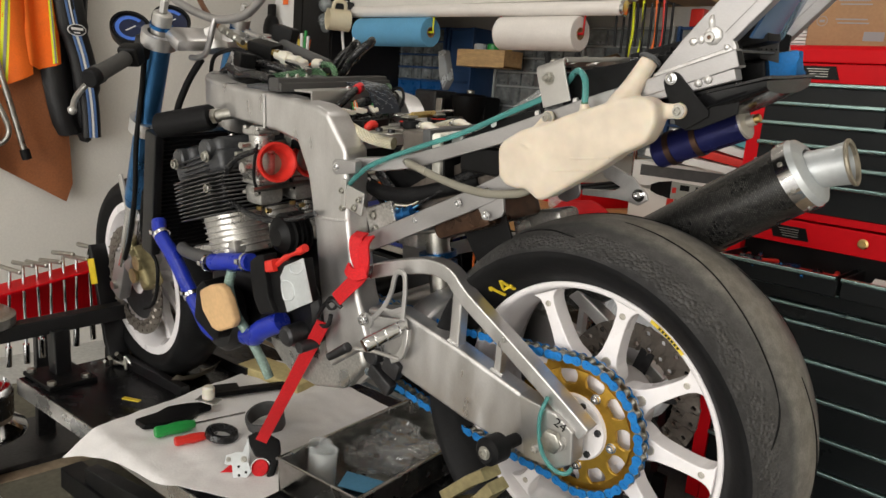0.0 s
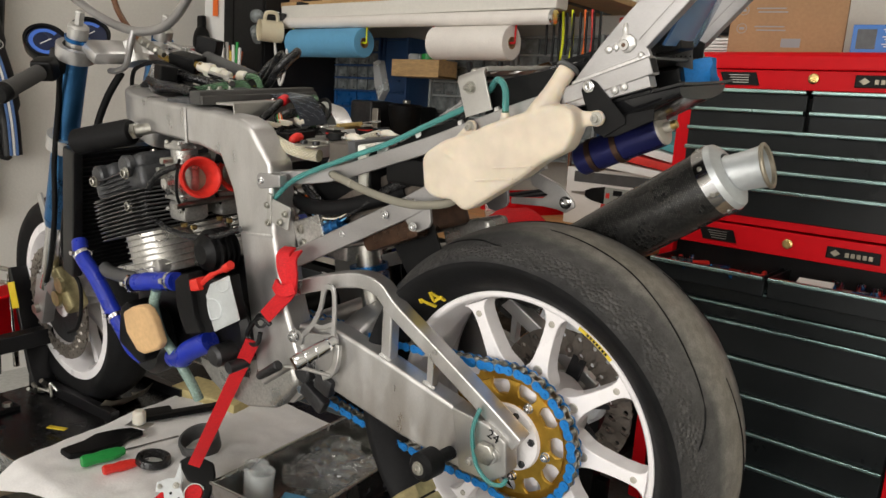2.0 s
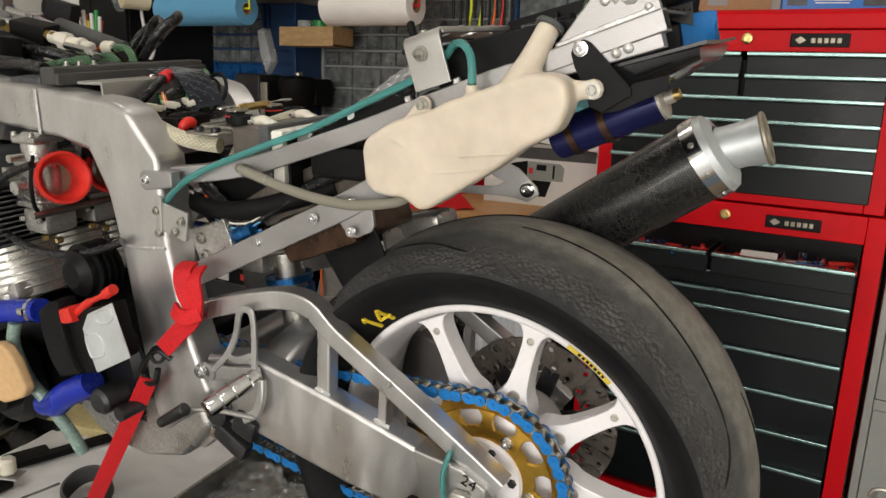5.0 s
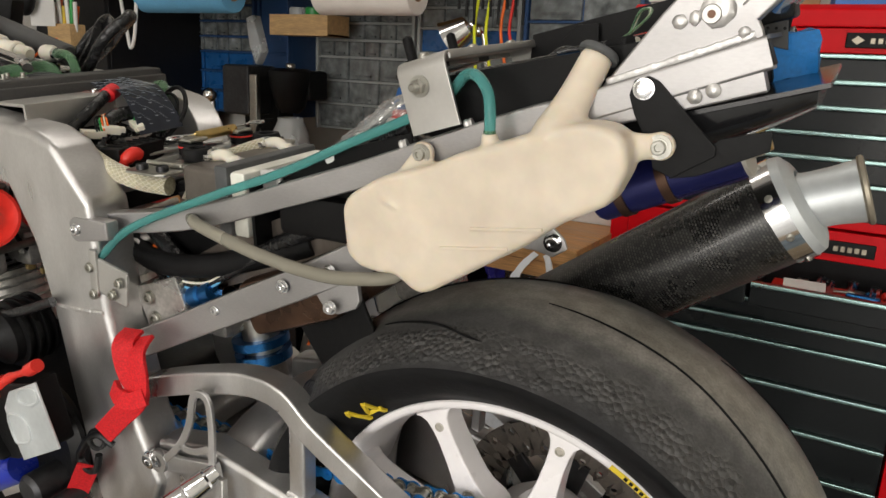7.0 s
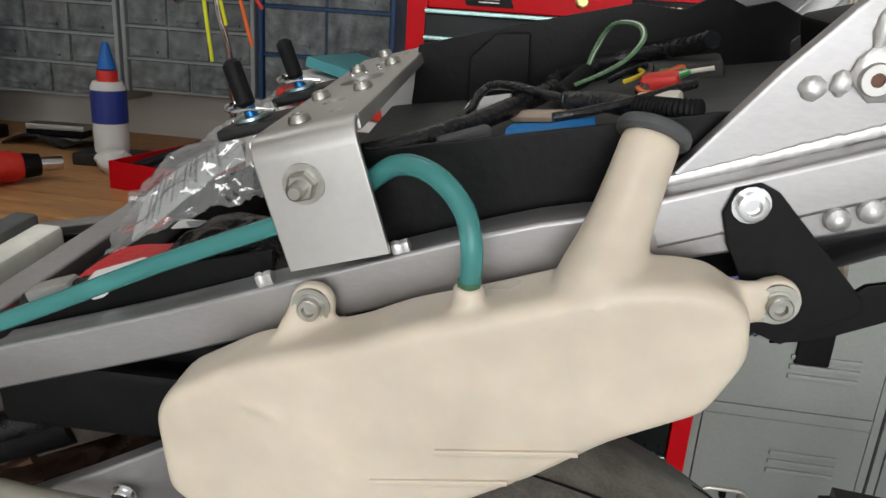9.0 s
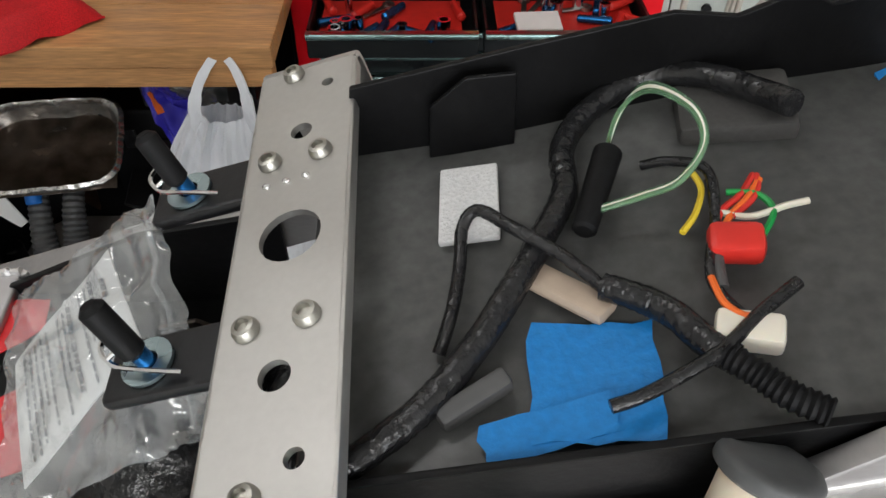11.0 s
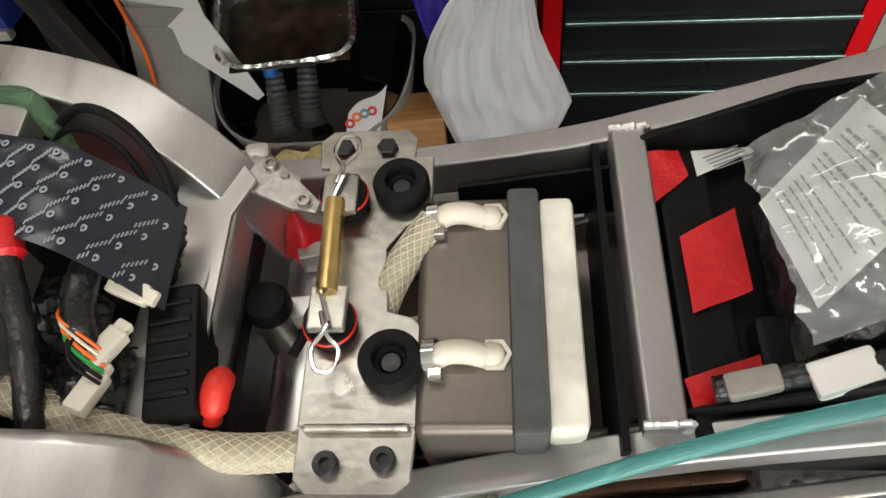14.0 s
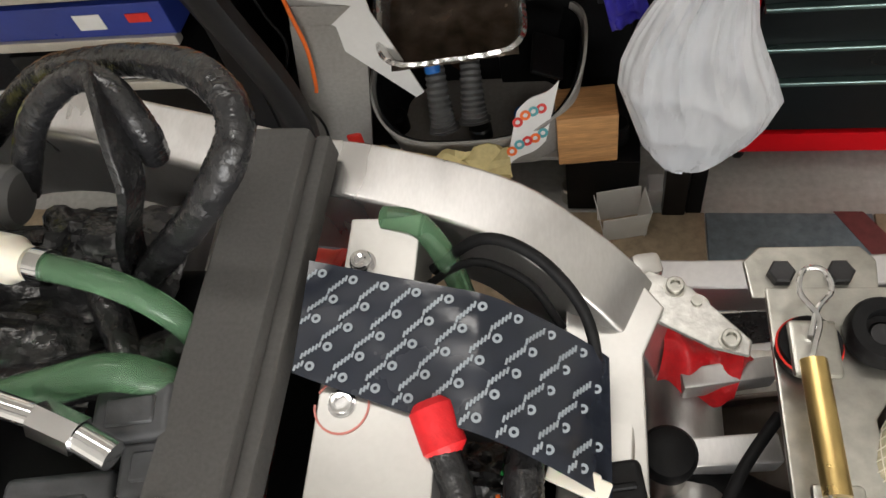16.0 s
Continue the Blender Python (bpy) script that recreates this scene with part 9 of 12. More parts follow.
    # heel guard: a thin loop that rises to a rounded point
    loop = smooth([(-0.404, -0.139, 0.391), (-0.375, -0.139, 0.420), (-0.356, -0.139, 0.452), (-0.347, -0.139, 0.482), (-0.337, -0.139, 0.492), (-0.325, -0.139, 0.486), (-0.324, -0.139, 0.455), (-0.328, -0.139, 0.420), (-0.330, -0.139, 0.402)], 4)
    sweep(b, loop, 0.0042, 0.0022, corner=0.001, up=(0, 1, 0))
    sweep(b, smooth([(-0.375, -0.139, 0.420), (-0.362, -0.139, 0.418), (-0.350, -0.139, 0.420), (-0.330, -0.139, 0.430)], 4), 0.0040, 0.0022, corner=0.001, up=(0, 1, 0))
    part("heel_guard", b, "alu_frame", o)
    b = B()
    sweep(b, [(-0.425, -0.134, 0.383), (-0.375, -0.137, 0.393), (-0.322, -0.137, 0.402)], 0.0125, 0.0035, corner=0.002, up=(0, 1, 0), taper=[1.1, 0.75, 0.9])
    lathe(b, [(0.0068, 0), (0.0135, 0), (0.0145, 0.003), (0.0135, 0.006), (0.0068, 0.006)], (-0.414, -0.136, 0.387), (0, -1, 0), 28, closed=True)
    part("mount_plate", b, "alu_frame", o)
    b = B()
    sweep(b, smooth([(-0.318, -0.14, 0.398), (-0.316, -0.145, 0.375), (-0.325, -0.146, 0.352), (-0.345, -0.148, 0.338)], 4), 0.0065, 0.004, corner=0.002, up=(0, 1, 0))
    sweep(b, [(-0.43, -0.165, 0.338), (-0.38, -0.157, 0.345), (-0.325, -0.15, 0.346)], 0.0034, n=10)
    part("shift_lever", b, "alu_sheet", o)
    b = B()
    cyl(b, (-0.472, -0.18, 0.3125), (-0.424, -0.175, 0.345), 0.0072, 16, 0.0092, bev=0.002)
    part("shift_toe", b, "darksteel", o)
    b = B()
    box(b, (-0.36, -0.13, 0.315), (0.04, 0.02, 0.035), (0, 20, 0), bev=0.006)
    box(b, (-0.40, -0.12, 0.275), (0.06, 0.02, 0.03), (0, 30, 0), bev=0.006)
    cyl(b, (-0.405, -0.145, 0.325), (-0.405, -0.12, 0.325), 0.018, 20, bev=0.003)
    part("linkage", b, "darksteel", o)
    b = B()
    bolt(b, (-0.425, -0.14, 0.385), (0, -1, 0), 0.009, 0.006)
    bolt(b, (-0.34, -0.14, 0.395), (0, -1, 0), 0.006, 0.005)
    nut(b, (-0.47, -0.115, 0.285), (0, -1, 0), 0.011, 0.012)
    nut(b, (-0.43, -0.115, 0.28), (0, -1, 0), 0.010, 0.012)
    part("fastener", b, "chrome", o)
    b = B()
    box(b, (-0.47, -0.141, 0.60), (0.012, 0.005, 0.05), (0, 6, 0), bev=0.002)
    box(b, (-0.445, -0.139, 0.592), (0.045, 0.004, 0.04), (0, 12, 0), bev=0.002)
    part("small_bracket", b, "alu_sheet", bike)
    b = B()
    for x, z in ((-0.473, 0.605), (-0.473, 0.575), (-0.43, 0.595), (-0.443, 0.58)):
        bolt(b, (x, -0.143, z), (0, -1, 0), 0.005, 0.004)
    part("bolt", b, "steel", bike)
    # hoses and dark clutter behind the lower rail
    hose("black_hose", [(-0.50, -0.08, 0.62), (-0.44, -0.085, 0.60), (-0.37, -0.08, 0.605), (-0.30, -0.07, 0.625), (-0.24, -0.06, 0.645)], 0.013, "rubber", bike, "thick black hose")
    hose("black_hose", [(-0.48, 0.02, 0.62), (-0.42, 0.0, 0.585), (-0.35, 0.01, 0.565), (-0.28, 0.03, 0.57)], 0.012, "rubber", bike)
    b = B()
    box(b, (-0.26, -0.02, 0.59), (0.12, 0.14, 0.06), (0, -22, 0), bev=0.01)
    part("heat_shield", b, "burnt", bike, "brown stained heat shield")
    b = B()
    box(b, (-0.20, 0.07, 0.56), (0.10, 0.06, 0.05), (0, -15, 0), bev=0.01)
    part("linkage_block", b, "cast", bike)
    b = B()
    box(b, (-0.42, 0.03, 0.53), (0.07, 0.16, 0.06), bev=0.01)
    part("linkage_block", b, "cast", bike)
    b = B()
    prism(b, [(-0.27, 0.555), (-0.19, 0.60), (-0.175, 0.565), (-0.215, 0.50), (-0.24, 0.51)], -0.06, -0.055, 0.002)
    part("mud_flap", b, "black", bike)


radiator_and_hoses()

# ---- lift, stand and the things on it ----
def lift():
    o = thing("motorcycle_lift", "low black motorcycle lift table with a front wheel clamp", "lift table", pose(-0.056, 0.145, 0, 0, 0, 6.4))
    b = B()
    box(b, (-0.62, 0.0, 0.285), (1.94, 0.68, 0.05), bev=0.004)
    part("platform", b, "lift", o, "black speckled platform")
    for s in (-1, 1):
        part("edge_rail", box(B(), (-0.62, s * 0.343, 0.286), (1.94, 0.005, 0.045), bev=0.0015), "cast", o, "bare metal edge rail")
    b = B()
    for s in (-1, 1):
        sweep(b, [(-1.35, s * 0.26, 0.08), (0.1, s * 0.26, 0.24)], 0.02, 0.03, corner=0.004, up=(0, 0, 1))
        sweep(b, [(0.1, s * 0.22, 0.08), (-1.35, s * 0.22, 0.24)], 0.02, 0.03, corner=0.004, up=(0, 0, 1))
    part("scissor_arm", b, "blacksatin", o)
    b = B()
    for s in (-1, 1):
        box(b, (-0.62, s * 0.26, 0.04), (1.7, 0.06, 0.06), bev=0.004)
    part("base_rail", b, "blacksatin", o)
    # clamp for the front wheel
    b = B()
    box(b, (-1.52, -0.26, 0.316), (0.16, 0.13, 0.012), bev=0.003)
    part("foot_plate", b, "black", o)
    b = B()
    for x, y in ((-1.58, -0.31), (-1.46, -0.31), (-1.58, -0.22), (-1.46, -0.22)):
        nut(b, (x, y, 0.322), (0, 0, 1), 0.012, 0.010)
    part("anchor_bolt", b, "steel", o)
    b = B()
    sweep(b, [(-1.54, -0.25, 0.32), (-1.55, -0.25, 0.44)], 0.022, 0.022, corner=0.003, up=(0, 1, 0))
    part("clamp_post", b, "blacksatin", o)
    b = B()
    sweep(b, [(-1.60, -0.40, 0.440), (-1.53, -0.06, 0.470)], 0.022, 0.022, corner=0.003, up=(0, 0, 1))
    part("clamp_arm", b, "blacksatin", o)
    for y in (-0.080, 0.13):
        b = B()
        sweep(b, [(-1.53, y, 0.31), (-1.565, y, 0.37), (-1.65, y, 0.645)], 0.008, 0.03, corner=0.002, up=(0, 1, 0))
        sweep(b, [(-1.60, y, 0.318), (-1.20, y, 0.318)], 0.02, 0.012, corner=0.002, up=(0, 1, 0))
        part("wheel_cradle", b, "blacksatin", o)
    part("yellow_label", box(B(), (-1.628, -0.1115, 0.570), (0.036, 0.003, 0.075), (0, -17, 0), bev=0.001), "yellow", o, "worn yellow label on the clamp")


lift()


def rear_stand():
    o = thing("paddock_stand", "yellow-zinc paddock stand holding the rear swingarm spool", "stand", pose(0, 0, 0))
    for s in (-1, 1):
        p = BIKE @ Vector((-0.097, s * 0.183, 0.29))
        x, y, z = p
        b = B()
        cyl(b, (x, y - 0.02, z), (x, y + 0.02, z), 0.021, 24, bev=0.006)
        cyl(b, (x, y + s * 0.018, z), (x, y - s * 0.055, z), 0.010, 16)
        sp = part("spool", b, "rubber", o, "black rubber swingarm spool")
        b = B()
        bolt(b, (x, y + s * 0.02, z), (0, s, 0), 0.008, 0.004)
        part("spool_bolt", b, "steel", o)
        b = B()
        sweep(b, [(x - 0.075, y, z - 0.105), (x - 0.03, y, z - 0.06), (x, y, z - 0.035)], 0.009, 0.018, corner=0.002, up=(0, 1, 0))
        sweep(b, [(x + 0.015, y, z - 0.05), (x - 0.035, y, z - 0.115)], 0.009, 0.018, corner=0.002, up=(0, 1, 0))
        box(b, (x - 0.055, y, z - 0.11), (0.06, 0.036, 0.012), (0, -30, 0), bev=0.003)
        part("fork_bracket", b, "gold_bracket", o, "yellow zinc plated fork bracket")
        b = B()
        sweep(b, [(x - 0.01, y, z - 0.09), (x + 0.03, y, 0.33)], 0.018, 0.018, corner=0.003, up=(0, 1, 0))
        sweep(b, [(x - 0.04, y, 0.328), (x + 0.36, y, 0.328)], 0.016, 0.016, corner=0.003, up=(0, 0, 1))
        part("leg", b, "blacksatin", o)
    return o


rear_stand()


def strap():
    o = thing("tie_down_strap", "red ratchet strap hooked to the frame and tied to the lift", "strap", pose(0, 0, 0))
    q = lambda x, y, z: tuple(BIKE @ Vector((x, y, z)))
    b = B()
    sweep(b, smooth([q(-0.438, -0.128, 0.535), q(-0.434, -0.146, 0.528), q(-0.426, -0.152, 0.505), q(-0.414, -0.152, 0.480), q(-0.418, -0.156, 0.466), q(-0.440, -0.158, 0.446), q(-0.472, -0.160, 0.415)], 5), 0.0125, 0.0022, corner=0.0008, up=(0.2, -1, 0.2))
    sweep(b, smooth([q(-0.418, -0.130, 0.532), q(-0.412, -0.148, 0.522), q(-0.406, -0.153, 0.498), q(-0.410, -0.156, 0.476), q(-0.424, -0.160, 0.470)], 5), 0.011, 0.0022, corner=0.0008, up=(0.1, -1, 0.2))
    sweep(b, smooth([q(-0.446, -0.156, 0.478), q(-0.430, -0.163, 0.474), q(-0.412, -0.163, 0.474), q(-0.398, -0.156, 0.480)], 5), 0.0095, 0.003, corner=0.001, up=(0.1, -1, 0.1))
    part("upper_loop", b, "red_strap", o, "knotted red webbing loop")
    b = B()
    sweep(b, smooth([q(-0.462, -0.158, 0.402), q(-0.480, -0.162, 0.412), q(-0.497, -0.163, 0.402), q(-0.512, -0.163, 0.385), q(-0.522, -0.162, 0.368), q(-0.510, -0.162, 0.356), q(-0.494, -0.162, 0.362), q(-0.488, -0.160, 0.382)], 5), 0.0042, n=10)
    lathe(b, [(0.009, 0), (0.013, 0), (0.013, 0.004), (0.009, 0.004)], q(-0.483, -0.160, 0.405), (0.2, -1, 0.2), 20, closed=True)
    part("hook", b, "blacksatin", o, "black steel hook")
    a, e = Vector(q(-0.508, -0.162, 0.362)), Vector((-0.752, -0.14, 0.40))
    b = B()
    sweep(b, [a.lerp(e, k / 10) for k in range(11)], 0.0125, 0.0015, corner=0.0006, up=(0.75, -0.66, 0))
    part("webbing", b, "red_strap", o)
    # ratchet buckle at the lower end: guard, cheeks, roll and release
    R = pose(-0.768, -0.150, 0.352, -31, 0, 55)
    b = B()
    prism(b, [(-0.0155, 0.050), (0.003, 0.060), (0.030, 0.056), (0.056, 0.042), (0.0605, 0.017), (0.048, -0.034), (0.030, -0.042), (0.038, -0.004), (0.003, 0.0085), (-0.007, 0.028)], 0.0, 0.046, 0.005)
    g = part("guard", b, "black", o, "black plastic ratchet guard", R)
    b = B()
    for k in range(3):
        sweep(b, smooth([(0.008 + k * 0.014, -0.001, 0.050 - k * 0.004), (0.006 + k * 0.013, -0.002, 0.035 - k * 0.003), (0.009 + k * 0.012, -0.001, 0.014 - k * 0.002)], 3), 0.0022, n=8)
    part("grip_rib", b, "black", g, "", R)
    for y in (-0.006, 0.048):
        b = B()
        prism(b, [(-0.056, 0.010), (-0.058, -0.0085), (-0.042, -0.011), (-0.038, -0.039), (-0.028, -0.051), (-0.011, -0.039), (0.0, -0.025), (-0.0085, -0.004), (-0.007, 0.024), (-0.011, 0.048), (-0.021, 0.017), (-0.034, 0.017)], y, y + 0.003, 0.001)
        part("side_cheek", b, "cap_alu", o, "plated steel ratchet cheek", R)
        for x, z, r in ((-0.018, 0.001, 0.0055), (-0.050, 0.001, 0.0042)):
            b = B()
            bolt(b, (x, y, z), (0, -1, 0), r, 0.004)
            part("pivot", b, "steel", o, "", R)
        # black pegs through the uncut cheek, coloured like shaded holes
        b = B()
        for x, z in ((-0.028, -0.014), (-0.026, -0.032), (-0.012, -0.026)):
            cyl(b, (x, y - 0.0006, z), (x, y + 0.0036, z), 0.003, 12)
        part("cheek_hole_shade", b, "black", o, "", R)
    part("spool_roll", cyl(B(), (0.016, 0.001, -0.016), (0.016, 0.044, -0.016), 0.019, 24, bev=0.002), "red_strap", o, "red webbing wound on the spool", R)
    b = B()
    lathe(b, [(0.019, 0), (0.0215, 0), (0.0215, 0.003), (0.019, 0.003)], (0.018, -0.001, -0.018), (0, -1, 0), 28, closed=True, a0=20, a1=200)
    part("spool_rim", b, "chrome", o, "", R)
    part("release", box(B(), (-0.040, 0.018, -0.062), (0.058, 0.040, 0.014), (0, -18, 0), bev=0.003), "blacksatin", o, "black steel release plate", R)
    part("release_tab", box(B(), (-0.026, -0.004, -0.055), (0.018, 0.006, 0.016), (0, -18, 0), bev=0.002), "red_plastic", o, "", R)
    b = B()
    sweep(b, [(-0.046, -0.004, -0.049), (-0.010, -0.004, -0.054), (0.010, -0.004, -0.050)], 0.0022, n=8)
    part("cross_pin", b, "chrome", o, "", R)
    b = B()
    prism(b, [(-0.066, -0.050), (-0.050, -0.062), (-0.064, -0.098), (-0.094, -0.104), (-0.090, -0.080)], 0.010, 0.014, 0.001)
    part("frame_end", b, "cap_alu", o, "", R)
    b = B()
    sweep(b, smooth([(-0.030, 0.016, -0.006), (-0.046, 0.014, -0.022), (-0.075, 0.012, -0.046), (-0.100, 0.010, -0.068)], 5), 0.011, 0.0018, corner=0.0006, up=(0, 1, 0))
    part("tail", b, "red_strap", o, "", R)
    b = B()
    sweep(b, smooth([(-0.098, 0.010, -0.066), (-0.112, 0.008, -0.076), (-0.128, 0.006, -0.092), (-0.136, 0.004, -0.108)], 4), 0.0055, n=10)
    part("hook", b, "blacksatin", o, "", R)
    b = B()
    sweep(b, smooth([(0.046, 0.02, -0.026), (0.058, 0.016, -0.036), (0.085, 0.012, -0.044), (0.115, 0.012, -0.043), (0.137, 0.016, -0.036)], 5), 0.0024, n=10)
    part("wire_loop", b, "chrome", o, "bent steel wire loop", R)


strap()


def lift_things():
    z = 0.3105
    # absorbent sheet with folds over the platform edge
    b = B()

    def fn(u, v):
        # four corners, with a wavy hem
        near = Vector((-1.145, -0.412)).lerp(Vector((-0.66, -0.225)), u) + Vector((0, 0.012 * math.sin(7 * u)))
        far = Vector((-1.315, 0.27)).lerp(Vector((-0.80, 0.355)), u)
        x, y = near.lerp(far, v * (1 + 0.03 * math.sin(5 * u)))
        dz = 0.006 * noise.noise(Vector((x * 7, y * 7, 0))) + 0.003 * noise.noise(Vector((x * 24, y * 24, 3))) + 0.006 + 0.01 * math.sin(9 * u + 4 * v) * (1 - v) * 0.6
        over = -0.336 + 0.112 * (x + 1.161) - y
        if over > 0:
            dz -= over * 0.5
        return (x, y, z + 0.002 + max(dz, -0.05))
    cloth(b, 1, 1, 90, 64, fn, 0.001)
    solid("absorbent_sheet", b, "pinkcloth", "pale crumpled absorbent sheet spread on the lift", "sheet")
    # deep steel tray
    o = thing("drip_tray", "deep stainless drip tray holding plastic bags and vials", "tray", pose(-0.603, 0.094, z + 0.006, 0, 0, 8))
    b = B()
    W, D, H = 0.22, 0.44, 0.072
    box(b, (0, 0, 0.002), (W, D, 0.003))
    for s in (-1, 1):
        box(b, (s * W / 2, 0, H / 2), (0.003, D + 0.003, H), (0, s * 4, 0), bev=0.001, seg=1)
        box(b, (0, s * D / 2, H / 2), (W, 0.003, H), (-s * 4, 0, 0), bev=0.001, seg=1)
    part("pan", b, "tray_steel", o)
    b = B()
    sweep(b, [(-W / 2 - 0.003, -D / 2 - 0.003, H), (W / 2 + 0.003, -D / 2 - 0.003, H), (W / 2 + 0.003, D / 2 + 0.003, H), (-W / 2 - 0.003, D / 2 + 0.003, H)], 0.005, 0.004, n=8, up=(0, 0, 1), closed=True)
    part("rolled_rim", b, "tray_steel", o)
    rnd = random.Random(9)
    for k, (x, y, s) in enumerate(((-0.63, 0.09, 0.08), (-0.59, 0.16, 0.075), (-0.68, 0.19, 0.07))):
        t = bmesh.new()
        bmesh.ops.create_icosphere(t, subdivisions=4, radius=1)
        for v in t.verts:
            n = noise.noise(v.co * 2.2 + Vector((k * 7, 0, 0))) * 0.35 + noise.noise(v.co * 6 + Vector((k, 3, 0))) * 0.14
            v.co *= 1 + n
        b = merge(B(), t, pose(x, y, z + 0.034, 0, 0, k * 50) @ Matrix.Diagonal((s, s * 0.8, 0.028, 1)))
        solid("plastic_bag", b, "clear", "crumpled clear plastic bag of parts in the tray", "plastic bag", group="bags in the tray")
    for x, y in ((-0.655, -0.058), (-0.622, -0.066)):
        b = B()
        lathe(b, [(0, 0.002), (0.0225, 0.002), (0.0230, 0.096), (0.0255, 0.098), (0.0255, 0.088), (0.0240, 0.086), (0.0240, 0.0), (0, 0)], (x, y, z + 0.004), (0.03, 0, 1), 32)
        solid("vial", b, "vial", "translucent plastic vial standing in the tray", "vial", group="vials in the tray")
    b = B()
    box(b, (0, 0, 0.004), (0.09, 0.05, 0.003), (10, 4, 0), bev=0.001)
    solid("blue_card", b, "bluepaper", "pale blue card in the drip tray", "card", pose(-0.575, 0.0, z + 0.016, 0, 0, 30))
    # hand tools
    def screwdriver(m, handle, label, L=0.17):
        o = thing("screwdriver", label, "screwdriver", m)
        b = B()
        lathe(b, [(0, 0), (0.012, 0.001), (0.015, 0.008), (0.013, 0.03), (0.0155, 0.05), (0.0135, 0.08), (0.009, 0.095), (0, 0.096)], (0, 0, 0.0155), (1, 0, 0), 8)
        part("handle", b, handle, o)
        b = B()
        cyl(b, (0.095, 0, 0.0155), (0.095 + L, 0, 0.0155), 0.0032, 10)
        part("shaft", b, "chrome", o)
        return o

    screwdriver(pose(-1.040, -0.244, z + 0.008, 0, 0, 84), "green", "green handled screwdriver lying on the sheet", 0.13)
    screwdriver(pose(-0.985, -0.222, z + 0.004, 0, 0, 80) @ Matrix.Scale(0.8, 4), "red_plastic", "short red handled screwdriver on the sheet", 0.03)
    b = B()
    lathe(b, [(0.024, 0), (0.037, 0), (0.04, 0.004), (0.037, 0.016), (0.03, 0.018), (0.024, 0.014)], (-0.955, -0.12, z + 0.012), (0.1, 0.1, 1), 36, closed=True)
    solid("rubber_ring", b, "gloss_black", "glossy black rubber ring on the sheet", "ring")
    b = B()
    lathe(b, [(0.040, 0), (0.046, 0), (0.048, 0.034), (0.046, 0.040), (0.041, 0.040), (0.039, 0.034)], (-0.945, 0.0, z + 0.010), (0.10, -0.35, 1), 40, closed=True)
    solid("rubber_cup", b, "boot_grey", "grey-black rubber cup lying on the sheet", "cup")
    b = B()
    prism(b, [(-0.10, -0.03), (-0.06, -0.045), (0.02, -0.05), (0.05, -0.03), (0.09, -0.03), (0.09, 0.0), (0.05, 0.02), (0.0, 0.03), (-0.04, 0.015), (-0.10, 0.01)], 0.0, 0.016, 0.005, axis="z")
    solid("black_cover", b, "black", "black plastic cover lying on the sheet", "cover", pose(-1.125, -0.155, z + 0.010, 2, 2, 96))
    b = B()
    box(b, (0, 0, 0.01), (0.26, 0.03, 0.014), bev=0.004)
    box(b, (-0.10, 0.02, 0.01), (0.09, 0.05, 0.016), bev=0.006)
    solid("black_strip", b, "black", "long black plastic trim on the sheet", "trim", pose(-1.135, 0.10, z + 0.010, 0, 0, 74))
    o = thing("sponge_knob", "cream knob on a metal plate with a black stem", "knob", pose(-1.115, -0.068, z + 0.022))
    b = B()
    box(b, (0, 0, 0.012), (0.055, 0.04, 0.003), (0, 5, 30), bev=0.001)
    part("plate", b, "alu_sheet", o)
    part("knob_body", cyl(B(), (0, 0, 0.014), (0, 0, 0.05), 0.016, 20, bev=0.005), "nylon", o)
    b = B()
    rnd = random.Random(11)
    for k in range(14):
        p = Vector((rnd.uniform(-0.04, 0.04), rnd.uniform(-0.03, 0.03), 0.008))
        q = p + Vector((rnd.uniform(-0.03, 0.03), rnd.uniform(-0.03, 0.03), rnd.uniform(0.0, 0.03)))
        cyl(b, p, q, rnd.uniform(0.003, 0.007), 8)
    solid("loose_fastener", b, "steel", "heap of loose bolts and fittings on the lift", "bolts", pose(-1.52, -0.12, z), kind="stuff")
    b = B()
    box(b, (0, 0, 0.006), (0.05, 0.014, 0.003), (0, 0, 0), bev=0.001)
    solid("yellow_tag", b, "yellow", "yellow tape tag on the sheet edge", "tag", pose(-1.27, -0.20, z + 0.006, 0, 0, 30))
    b = B()
    box(b, (0, 0, 0.015), (0.24, 0.10, 0.03), bev=0.006)
    solid("yellow_cloth", b, "yellowfoam", "folded yellow cloth under the engine", "cloth", pose(-1.20, 0.20, z, 0, 0, 12))


lift_things()


